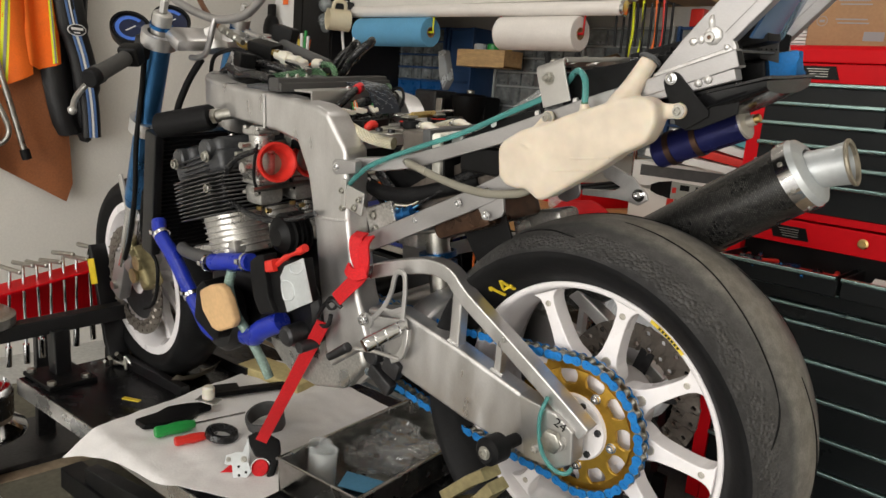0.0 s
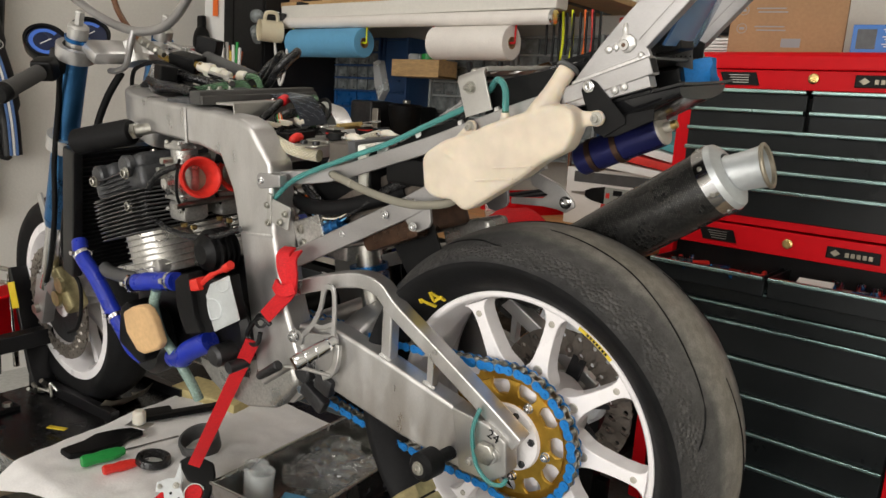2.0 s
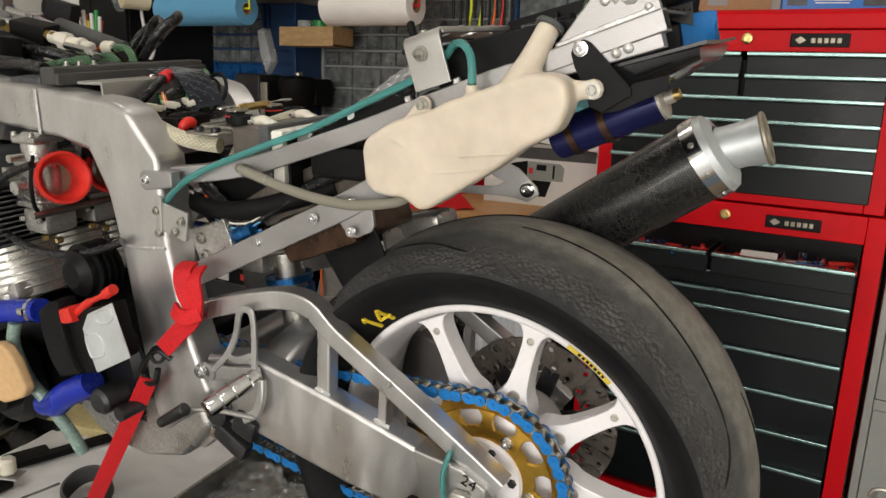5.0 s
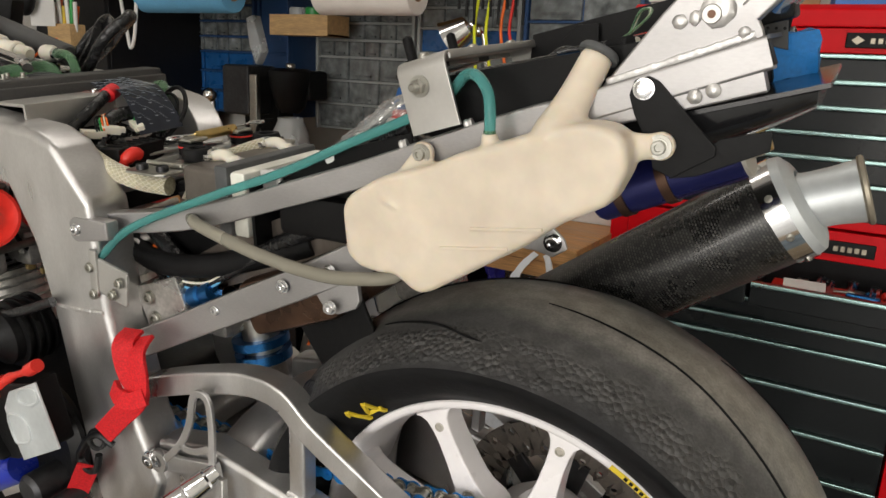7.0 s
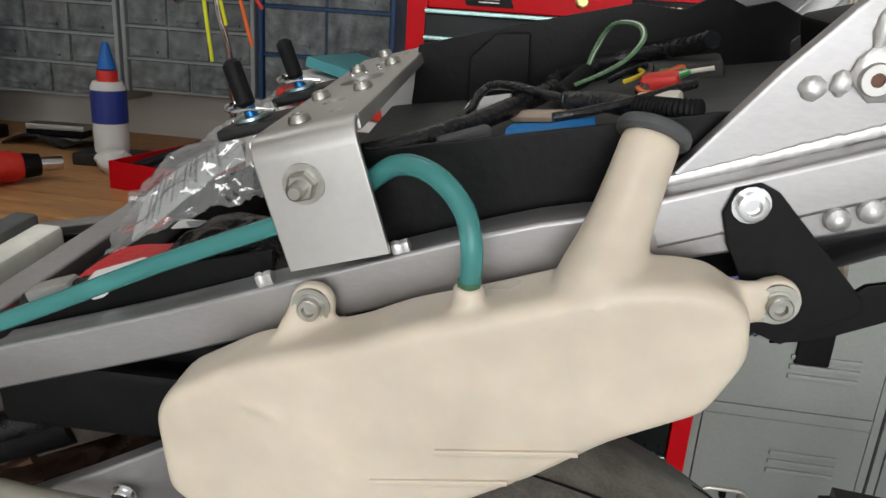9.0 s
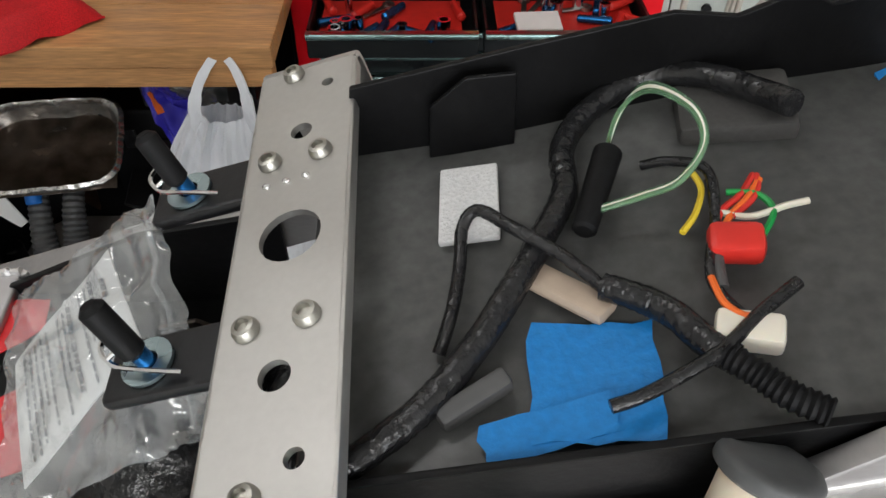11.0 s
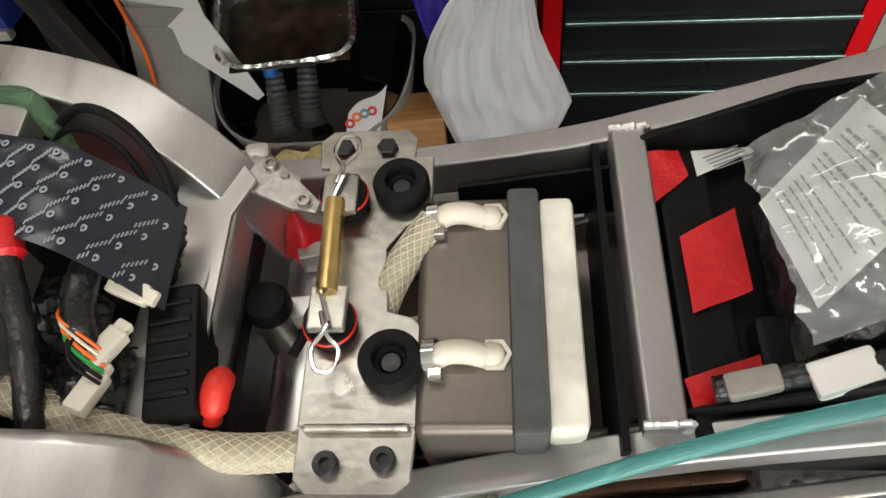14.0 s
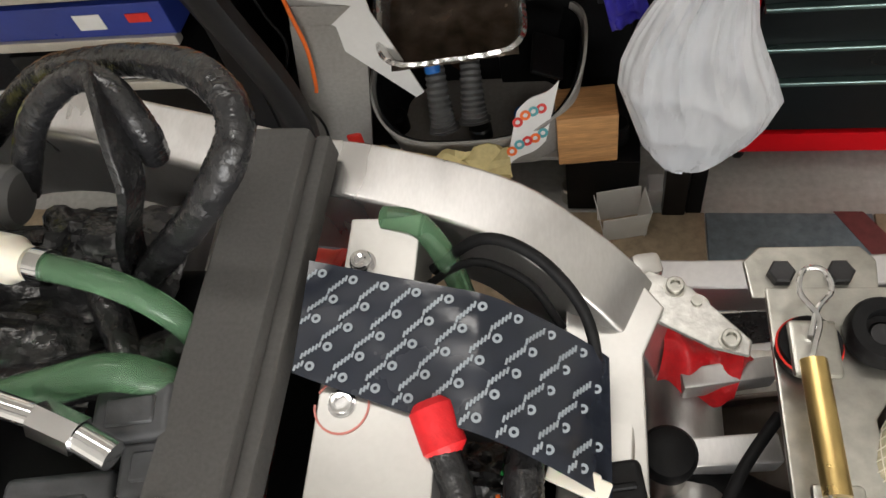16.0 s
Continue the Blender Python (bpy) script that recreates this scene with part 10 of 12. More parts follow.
def tool_rack():
    # T-handle keys in a red rack, and a round chrome stand beside the lift
    o = thing("tool_rack", "red steel rack full of T-handle keys", "rack", pose(0, 0, -0.03))
    b = B()
    prism(b, [(-0.42, 0.40), (-0.07, 0.41), (-0.07, 0.60), (-0.42, 0.535)], -1.815, -1.805, 0.002, axis="x")
    part("back_panel", b, "red", o)
    b = B()
    prism(b, [(-0.42, 0.535), (-0.07, 0.60), (-0.07, 0.607), (-0.42, 0.542)], -1.80, -1.70, 0.001, axis="x")
    part("key_shelf", b, "red", o)
    part("rack_foot", box(B(), (-1.81, -0.24, 0.215), (0.03, 0.05, 0.37), bev=0.003), "darksteel", o)
    part("rack_base", box(B(), (-1.80, -0.24, 0.042), (0.30, 0.36, 0.024), bev=0.004), "darksteel", o)
    rnd = random.Random(21)
    for k in range(7):
        y = -0.345 + k * 0.036
        z = 0.525 + 0.185 * (y + 0.42)
        k2 = thing("hex_key", "chrome T-handle hex key hung in the rack", "hex key", pose(-1.74, y, z, rnd.uniform(-3, 3), rnd.uniform(-4, 4), 0), group="T-handle keys")
        h = rnd.uniform(0.02, 0.05)
        part("shaft", cyl(B(), (0, 0, -0.21), (0, 0, h), 0.0045, 10), "chrome", k2)
        part("socket_end", cyl(B(), (0, 0, -0.25), (0, 0, -0.19), 0.009, 12, bev=0.001), "chrome", k2)
        part("t_handle", cyl(B(), (-0.05, -0.012, h), (0.055, 0.012, h + 0.006), 0.0065, 12, bev=0.003), "steel", k2)
    o = thing("round_stand", "round chrome based stool beside the lift", "stool", pose(-1.63, -0.47, 0))
    b = B()
    lathe(b, [(0, 0.30), (0.07, 0.30), (0.085, 0.295), (0.09, 0.28), (0.09, 0.20), (0.12, 0.18), (0.125, 0.165), (0.11, 0.155), (0, 0.155)], (0, 0, 0), (0, 0, 1), 48)
    part("base", b, "chrome", o)
    b = B()
    lathe(b, [(0.0915, 0.215), (0.0925, 0.215), (0.0925, 0.275), (0.0915, 0.275)], (0, 0, 0), (0, 0, 1), 48, closed=True)
    part("black_band", b, "gloss_black", o)
    b = B()
    cyl(b, (0, 0, 0.0), (0, 0, 0.16), 0.05, 28)
    part("column", b, "darksteel", o)
    b = B()
    lathe(b, [(0, 0.505), (0.09, 0.505), (0.105, 0.495), (0.105, 0.47), (0.02, 0.46), (0.018, 0.30), (0, 0.30)], (0, 0, 0), (0, 0, 1), 48)
    part("seat_pan", b, "steel", o)


tool_rack()

# ---- workbench and back wall ----
def workbench():
    o = thing("workbench", "long pine workbench with black steel legs, cluttered", "workbench", pose(0, 0, 0))
    for k in range(6):
        y = 0.78 + k * 0.145
        part("plank", box(B(), (-1.41, y + 0.0715, 0.832), (2.25, 0.143, 0.036), bev=0.003), "wood", o)
    part("front_apron", box(B(), (-1.41, 0.803, 0.795), (2.24, 0.035, 0.036), bev=0.003), "wood", o)
    for x in (-0.37, -1.25, -2.35):
        for y in (0.90, 1.52):
            part("leg", box(B(), (x, y, 0.405), (0.05, 0.05, 0.81), bev=0.003), "blacksatin", o)
    part("lower_shelf", box(B(), (-1.41, 1.28, 0.16), (2.1, 0.64, 0.02), bev=0.002), "darksteel", o)
    part("back_panel", box(B(), (-1.41, 1.60, 0.42), (2.2, 0.012, 0.76)), "black", o, "dark back panel")
    return o


workbench()


def drawer_cabinet(name, label, x0, x1, z0, z1, y, body, rows, face):
    """A wall cabinet of small parts drawers: rows of (height share, count, material)."""
    o = thing(name, label, "parts cabinet", pose((x0 + x1) / 2, y, z0))
    w, h = x1 - x0, z1 - z0
    part("case", box(B(), (0, 0.075, h / 2), (w, 0.14, h), bev=0.003), body, o)
    b = B()
    for s in (-1, 1):
        box(b, (s * (w / 2 - 0.006), -0.004, h / 2), (0.012, 0.02, h), bev=0.002, seg=1)
    tot = sum(r[0] for r in rows)
    z = h - 0.006
    for share, n, m in rows:
        rh = (h - 0.012) * share / tot
        box(b, (0, -0.003, z - 0.002), (w - 0.024, 0.018, 0.005))
        cw = (w - 0.024) / n
        for k in range(n):
            d = B()
            x = -w / 2 + 0.012 + cw * (k + 0.5)
            box(d, (x, 0.002, z - rh / 2 - 0.001), (cw - 0.006, 0.014, rh - 0.009), bev=0.002, seg=1)
            box(d, (x, -0.008, z - rh * 0.78), (cw * 0.5, 0.008, 0.006))
            part("small_drawer", d, m or face, o)
        z -= rh
    part("frame", b, body, o)
    return o


C = "bin_clear"
drawer_cabinet("parts_cabinet", "blue steel parts cabinet with smoky and blue drawers", -2.30, -1.87, 0.99, 1.46, 1.47, "bin_blue", [(1, 6, C), (1, 6, C), (1, 6, C), (1, 6, C), (1.3, 3, "bin_mid"), (1.3, 3, "bin_mid"), (1.4, 2, "bin_mid")], C)
drawer_cabinet("parts_cabinet", "narrow dark blue parts cabinet beside a wooden box", -1.865, -1.71, 0.99, 1.46, 1.48, "bin_blue", [(1, 1, "bin_blue")] * 2, C)
drawer_cabinet("parts_cabinet", "grey steel parts cabinet with many smoky drawers", -1.57, -1.15, 0.97, 1.46, 1.47, "bin_grey", [(1, 6, C)] * 4 + [(1.4, 3, C), (1.4, 3, C), (1.5, 2, C)], C)
drawer_cabinet("parts_cabinet", "grey parts cabinet with a few blue drawers", -1.14, -0.77, 1.0, 1.46, 1.47, "bin_grey", [(1, 4, C), (1, 4, C), (1.2, 3, "bin_mid"), (1.2, 3, C), (1.3, 3, C), (1.3, 2, C)], C)
drawer_cabinet("parts_cabinet", "navy parts cabinet with large smoky drawers", -0.76, -0.40, 1.0, 1.46, 1.47, "bin_blue", [(1.2, 2, C), (1.2, 2, C), (1.4, 2, C), (1.4, 2, C)], C)


def wall_shelf_things():
    # long white roller case with its tube below
    o = thing("roller_case", "long white roller screen case with a rolled tube", "screen case", pose(0, 0, 0))
    b = B()
    box(b, (-1.43, 1.13, 1.522), (1.36, 0.07, 0.052), bev=0.006)
    part("case", b, "wall", o)
    b = B()
    cyl(b, (-2.10, 1.10, 1.478), (-0.765, 1.10, 1.470), 0.023, 24)
    part("tube", b, "whitepaper", o)
    b = B()
    cyl(b, (-0.765, 1.10, 1.470), (-0.752, 1.10, 1.470), 0.0245, 24, bev=0.003)
    part("end_cap", b, "chrome", o)
    b = B()
    for x in (-2.0, -0.85):
        box(b, (x, 1.36, 1.555), (0.03, 0.52, 0.012))
    part("arm", b, "darksteel", o)
    b = B()
    box(b, (-1.43, 1.39, 1.56), (1.5, 0.5, 0.02), bev=0.002)
    solid("wall_shelf", b, "ply", "pale wooden wall shelf full of clutter", "shelf")
    rnd = random.Random(21)
    sorts = ("card", "black", "steel", "darksteel", "bin_blue", "red_plastic", "cloud", "jacket")
    for k in range(16):
        x = -2.1 + k * 0.088
        h = rnd.uniform(0.05, 0.16)
        b = B()
        if k % 3 == 2:
            lathe(b, [(0, 0), (0.03, 0), (0.032, h * 0.7), (0.015, h * 0.85), (0.014, h), (0, h)], (0, 0, 0), (0, 0, 1), 18)
            solid("jar", b, sorts[k % 8], "small jar standing on the wall shelf", "jar", pose(x, 1.2 + 0.1 * (k % 2), 1.57))
        else:
            box(b, (0, 0, h / 2), (0.07, 0.11, h), bev=0.004)
            solid("small_box", b, sorts[k % 8], "small box standing on the wall shelf", "box", pose(x, 1.21, 1.57, 0, 0, rnd.uniform(-12, 12)))

    def towel(name, label, x0, x1, z, m):
        o = thing(name, label, "paper roll", pose(0, 0, 0))
        b = B()
        lathe(b, [(0.02, 0), (0.053, 0.0), (0.056, 0.004), (0.056, x1 - x0 - 0.004), (0.053, x1 - x0), (0.02, x1 - x0)], (x0, 1.10, z), (1, 0, 0), 40, closed=True)
        part("roll", b, m, o)
        b = B()
        pipe(b, (x0 - 0.002, 1.10, z), (x1 + 0.002, 1.10, z), 0.0198, 0.002, 24)
        part("core", b, "card", o, "brown card core")
        b = B()
        for x in (x0 - 0.012, x1 + 0.012):
            sweep(b, smooth([(x, 1.10, z), (x, 1.10, z + 0.05), (x, 1.11, 1.47)], 4), 0.003, n=8)
        cyl(b, (x0 - 0.012, 1.10, z), (x1 + 0.012, 1.10, z), 0.004, 10)
        part("hanger", b, "red_strap" if m == "whitepaper" else "hivis_y", o, "cord hanger")

    towel("towel_roll", "roll of blue shop towels hung under the case", -2.02, -1.60, 1.395, "bluepaper")
    towel("towel_roll", "roll of white paper towels hung under the case", -1.24, -0.91, 1.392, "whitepaper")
    hose("power_cord", [(-2.11, 1.08, 1.52), (-2.10, 1.06, 1.40), (-2.06, 1.05, 1.27), (-2.045, 1.05, 1.22), (-2.02, 1.05, 1.27), (-2.01, 1.06, 1.42)], 0.006, "paper", None)
    tagged(bpy.data.objects["power_cord"], "looped white cord hanging from the case", "cord")
    # open wooden box, bottle, bag of screws
    o = thing("wooden_box", "small pale wooden box on the wall with jars in it", "box", pose(-1.49, 1.28, 1.285))
    b = B()
    box(b, (0, 0.05, 0.003), (0.25, 0.11, 0.006))
    box(b, (0, -0.003, 0.033), (0.25, 0.006, 0.066))
    box(b, (0, 0.103, 0.033), (0.25, 0.006, 0.066))
    box(b, (-0.122, 0.05, 0.033), (0.006, 0.1, 0.066))
    box(b, (0.122, 0.05, 0.033), (0.006, 0.1, 0.066))
    part("tray", b, "ply", o)
    part("bracket", box(B(), (0, 0.19, 0.04), (0.05, 0.17, 0.012)), "ply", o)
    for x, m, lab in ((-0.05, "cloud", "clear jar in the wooden box"), (0.02, "green", "green tin in the wooden box")):
        b = B()
        cyl(b, (0, 0, 0), (0, 0, 0.085), 0.028, 24, bev=0.004)
        solid("jar", b, m, lab, "jar", pose(-1.49 + x, 1.33, 1.292))
    o = thing("sauce_bottle", "amber bottle with a dark cap in the wooden box", "bottle", pose(-1.40, 1.32, 1.292))
    b = B()
    lathe(b, [(0, 0), (0.024, 0), (0.025, 0.08), (0.011, 0.115), (0.010, 0.14), (0, 0.14)], (0, 0, 0), (0, 0, 1), 28)
    part("glass", b, "yellow", o)
    part("cap", cyl(B(), (0, 0, 0.138), (0, 0, 0.168), 0.013, 20, bev=0.003), "burnt", o)
    b = B()
    box(b, (-1.52, 1.60, 1.40), (0.12, 0.02, 0.12), bev=0.002)
    solid("brown_carton", b, "card", "brown carton against the back wall", "box")
    # drip coffee machine on the bench
    o = thing("coffee_machine", "black and steel drip coffee machine with a glass jug", "coffee machine", pose(-1.64, 1.32, 0.851))
    b = B()
    box(b, (0, 0, 0.018), (0.34, 0.20, 0.036), bev=0.008)
    box(b, (-0.085, 0.06, 0.17), (0.17, 0.08, 0.27), bev=0.008)
    part("base", b, "black", o)
    part("steel_edge", box(B(), (0.02, -0.101, 0.018), (0.30, 0.006, 0.022), bev=0.002), "steel", o)
    part("water_tank", box(B(), (-0.10, -0.02, 0.245), (0.13, 0.14, 0.17), bev=0.012), "darksteel", o, "dark smoky water tank")
    part("steel_panel", box(B(), (-0.02, -0.075, 0.165), (0.035, 0.02, 0.27), bev=0.004), "steel", o)
    b = B()
    lathe(b, [(0, 0), (0.03, 0), (0.05, 0.02), (0.072, 0.10), (0.075, 0.14), (0.06, 0.15), (0, 0.15)], (0.085, -0.01, 0.175), (0, 0, 1), 32)
    box(b, (0.085, 0.05, 0.27), (0.15, 0.10, 0.10), bev=0.012)
    part("brew_head", b, "black", o)
    part("lid_knob", cyl(B(), (0.085, -0.01, 0.325), (0.085, -0.01, 0.342), 0.016, 18, bev=0.004), "steel", o)
    b = B()
    lathe(b, [(0.0, 0.0), (0.058, 0.0), (0.066, 0.02), (0.064, 0.07), (0.045, 0.11), (0.046, 0.122), (0.043, 0.122), (0.042, 0.11), (0.061, 0.07), (0.062, 0.02), (0.0, 0.004)], (0.085, -0.01, 0.037), (0, 0, 1), 32)
    part("glass_jug", b, "cloud", o, "clear glass jug")
    b = B()
    sweep(b, smooth([(0.045, -0.055, 0.15), (0.02, -0.09, 0.14), (0.015, -0.10, 0.09), (0.035, -0.075, 0.06)], 5), 0.008, 0.006, corner=0.003, up=(0, 0, 1))
    part("jug_handle", b, "black", o)
    b = B()
    cyl(b, (-0.20, -0.10, 0.0), (-0.20, -0.10, 0.20), 0.010, 16)
    ball(b, (-0.205, -0.11, 0.22), (0.026, 0.026, 0.026), 10)
    part("tamper", b, "chrome", o)
    b = B()
    prism(b, [(-0.07, 0.33), (-0.04, 0.38), (-0.08, 0.50), (-0.115, 0.49), (-0.10, 0.40)], -0.02, 0.02, 0.006)
    part("bag", b, "cloud", o, "white filter bag on the machine")
    # lamp shade, cords
    b = B()
    lathe(b, [(0.012, 0.0), (0.03, -0.005), (0.05, -0.07), (0.052, -0.075), (0.048, -0.072), (0.026, -0.008), (0.012, -0.004)], (-0.80, 1.20, 1.32), (0.75, 0.2, 0.5), 30, closed=True)
    o = solid("bench_lamp", b, "chrome", "small metal bench lamp head on a jointed arm", "lamp")
    b = B()
    sweep(b, smooth([(-0.80, 1.20, 1.325), (-0.765, 1.21, 1.30), (-0.755, 1.22, 1.22), (-0.74, 1.24, 1.12), (-0.76, 1.3, 0.86)], 6), 0.008, n=10)
    ball(b, (-0.775, 1.205, 1.305), (0.016, 0.016, 0.016), 8)
    part("arm", b, "chrome", o)
    for x, m, lab, z0 in ((-0.77, "hivis_y", "fluorescent yellow cord hanging by the cabinets", 1.12), (-0.735, "hivis_y", "thin yellow cord hanging by the cabinets", 1.2), (-0.69, "orange", "orange-red cord hanging by the cabinets", 1.16), (-0.665, "red_plastic", "red cord hanging by the cabinets", 1.24)):
        hose("cord", [(x, 1.17, 1.50), (x + 0.006, 1.175, 1.40), (x - 0.005, 1.18, 1.30), (x + 0.012 * (1 if m == "hivis_y" else 2.2), 1.185, z0)], 0.0042, m, None)
        tagged(scene.collection.objects[-1], lab, "cord", group="hanging cords")
    for k in range(9):
        hx = -0.82 + 0.024 * k
        b = sweep(B(), smooth([(hx, 1.16, 1.49), (hx + 0.003 * (k % 2), 1.163, 1.43), (hx + 0.004, 1.162, 1.36 - 0.02 * (k % 3))], 3), 0.004, n=8)
        solid("hanging_cable", b, "black", "thin dark cable hanging from the shelf", "cable", group="hanging cables")
    for k in range(7):
        b = B()
        x = -0.72 + 0.07 * k
        box(b, (0, 0, 0.03), (0.05, 0.06, 0.06), bev=0.006)
        solid("small_tin", b, ("red_plastic", "bluebox", "black", "orange", "red_plastic", "darksteel", "yellow")[k], "small coloured tin on top of the parts cabinets", "tin", pose(x, 1.53, 1.463, 0, 0, 12 * k), group="tins on the cabinets")
    # yellow clip light and orange case above the chest
    b = B()
    box(b, (0, 0, 0.09), (0.06, 0.03, 0.18), bev=0.006)
    solid("yellow_level", b, "yellow", "yellow plastic tool hanging by the wall", "tool", pose(-0.50, 1.53, 1.525))


wall_shelf_things()


def bench_things():
    z = 0.8505
    o = thing("heat_gun", "orange-red heat gun lying on the bench", "heat gun", pose(-1.135, 0.945, z, 0, 0, 51))
    b = B()
    lathe(b, [(0, 0), (0.03, 0.002), (0.034, 0.02), (0.034, 0.10), (0.028, 0.12), (0, 0.121)], (-0.07, 0, 0.036), (1, 0, 0), 24)
    sweep(b, smooth([(-0.03, 0, 0.03), (-0.04, -0.05, 0.03), (-0.055, -0.11, 0.025)], 4), 0.02, 0.022, corner=0.01, up=(0, 0, 1))
    part("body", b, "red_plastic", o)
    b = B()
    cyl(b, (0.05, 0, 0.036), (0.085, 0, 0.036), 0.028, 24, 0.024)
    part("collar", b, "black", o)
    part("nozzle", cyl(B(), (0.085, 0, 0.036), (0.13, 0, 0.036), 0.016, 20), "chrome", o)
    solid("flat_case", box(B(), (0, 0, 0.015), (0.16, 0.09, 0.03), bev=0.004), "darksteel", "flat grey case lying on the bench", "case", pose(-1.045, 1.23, z, 0, 0, 8))
    o = thing("spray_bottle", "blue and white lubricant bottle with a red and blue cap", "bottle", pose(-1.045, 1.23, z + 0.031) @ Matrix.Scale(1.3, 4))
    b = B()
    lathe(b, [(0, 0), (0.03, 0), (0.031, 0.006), (0.031, 0.12), (0.026, 0.13), (0, 0.13)], (0, 0, 0), (0, 0, 1), 30)
    part("bottle_body", b, "paper", o)
    b = B()
    lathe(b, [(0.0312, 0.055), (0.0318, 0.055), (0.0318, 0.115), (0.0312, 0.115)], (0, 0, 0), (0, 0, 1), 30, closed=True, a0=-40, a1=220)
    part("label", b, "navy_card", o, "dark blue label")
    part("collar", cyl(B(), (0, 0, 0.13), (0, 0, 0.15), 0.018, 20), "red_plastic", o)
    part("cap", cyl(B(), (0, 0, 0.15), (0, 0, 0.20), 0.017, 20, 0.006, bev=0.003), "bluebox", o)
    b = B()
    t = bmesh.new()
    bmesh.ops.create_icosphere(t, subdivisions=3, radius=0.04)
    for v in t.verts:
        v.co *= 1 + 0.3 * noise.noise(v.co * 40)
    merge(b, t, Matrix.Translation((-0.99, 1.15, z + 0.026)) @ Matrix.Diagonal((1, 1, 0.75, 1)))
    solid("paper_wad", b, "paper", "crumpled white paper wad on the bench", "paper")
    # red box with hand tools
    o = thing("red_tool_box", "open red tool box with dark tools inside", "tool box", pose(-0.80, 1.16, z, 0, 0, -12))
    b = B()
    box(b, (0, 0, 0.004), (0.17, 0.34, 0.008))
    part("box_floor", b, "red", o)
    for s in (-1, 1):
        part("box_side", box(B(), (s * 0.083, 0, 0.034), (0.005, 0.34, 0.052), bev=0.001), "red", o)
        part("box_end", box(B(), (0, s * 0.168, 0.034), (0.160, 0.005, 0.052), bev=0.001), "red", o)
    rnd = random.Random(5)
    for k in range(6):
        b = B()
        box(b, (0, 0, 0), (0.02, 0.26, 0.016), bev=0.005)
        solid("hand_tool", b, "darksteel", "dark hand tool lying in the red box", "hand tool", pose(-0.865 + 0.026 * k, 1.17, z + 0.05 + 0.004 * (k % 2), 4, 0, -12 + rnd.uniform(-6, 6)), group="tools in the red box")
    # binders and files leaning at the end, drill carton
    o = thing("drill_carton", "white carton with a picture of a cordless drill", "carton", pose(-0.46, 1.12, z, 0, 0, 6))
    part("carton_body", box(B(), (0, 0, 0.085), (0.34, 0.12, 0.17), bev=0.002), "paper", o)
    # printed cordless driver, flat on the carton's face
    part("print_band", box(B(), (0.0, -0.0606, 0.144), (0.29, 0.0012, 0.032)), "boot_grey", o)
    for pts, m in (
        ([(-0.150, 0.092), (-0.150, 0.098), (-0.104, 0.101), (-0.104, 0.089)], "steel"),
        ([(-0.106, 0.086), (-0.106, 0.104), (-0.085, 0.114), (-0.044, 0.122), (-0.044, 0.070), (-0.085, 0.077)], "black"),
        ([(-0.044, 0.070), (-0.044, 0.121), (0.048, 0.119), (0.060, 0.108), (0.058, 0.072)], "locker"),
        ([(-0.028, 0.070), (0.026, 0.070), (0.012, 0.026), (-0.044, 0.026)], "black"),
        ([(-0.052, 0.070), (-0.030, 0.070), (-0.040, 0.046), (-0.052, 0.050)], "red_plastic"),
        ([(-0.040, 0.088), (-0.040, 0.104), (-0.028, 0.104), (-0.028, 0.088)], "red_plastic"),
        ([(-0.018, 0.098), (-0.018, 0.114), (0.010, 0.114), (0.010, 0.098)], "black"),
        ([(0.028, 0.078), (0.028, 0.114), (0.034, 0.114), (0.034, 0.078)], "black"),
    ):
        b = B()
        prism(b, pts, -0.0614 if m in ("black", "red_plastic") else -0.0609, -0.0600)
        part("drill_picture", b, m, o)
    for k, (m, lab) in enumerate((("paper", "white ring binder lying on a pile of files"), ("red_plastic", "red folder lying on a pile of files"), ("paper", "white folder lying on a pile of files"), ("teal_file", "teal folder lying on a pile of files"))):
        if m == "teal_file":
            M["teal_file"] = mat("teal_card", (0.10, 0.36, 0.40), 0.6)
        b = B()
        box(b, (0, 0, 0.012), (0.30, 0.24, 0.022), bev=0.003)
        solid("folder", b, m, lab, "folder", pose(-0.44 + 0.03 * k, 1.14 + 0.02 * k, z + 0.172 + 0.026 * k, 0, 6 + k * 2, 10 - 7 * k), group="pile of files")
    b = B()
    cloth(b, 1, 1, 16, 16, lambda u, v: (-1.42 + 0.22 * u, 1.32 + 0.12 * v, z + 0.006 + 0.03 * abs(math.sin(4 * u)) * (1 - v)), 0.006)
    solid("dark_rag", b, "jacket", "dark crumpled rag on the bench", "rag")
    for k in range(3):
        b = B()
        box(b, (0, 0, 0.008), (0.16, 0.05, 0.016), bev=0.003)
        solid("steel_rule_box", b, ("steel", "black", "alu_sheet")[k], "flat metal case on the bench", "case", pose(-1.32, 1.42, z + 0.017 * k, 0, 0, 4 * k), group="flat cases")
    b = B()
    box(b, (0, 0, 0.006), (0.34, 0.05, 0.012), bev=0.003)
    solid("bench_ruler", b, "cast", "long grey bar lying on the bench", "bar", pose(-1.9, 1.0, z, 0, 0, 12))
    b = B()
    box(b, (0, 0, 0.03), (0.20, 0.14, 0.06), bev=0.006)
    o = thing("wood_tray", "pale wooden box with a lid on the bench", "box", pose(-1.62, 1.20, z, 0, 0, 4))
    part("box_body", b, "ply", o)
    part("box_lid", box(B(), (0, 0, 0.067), (0.206, 0.146, 0.012), bev=0.003), "ply", o)
    part("box_catch", box(B(), (0.02, -0.074, 0.055), (0.02, 0.004, 0.018), bev=0.001), "brass", o)
    b = B()
    t = bmesh.new()
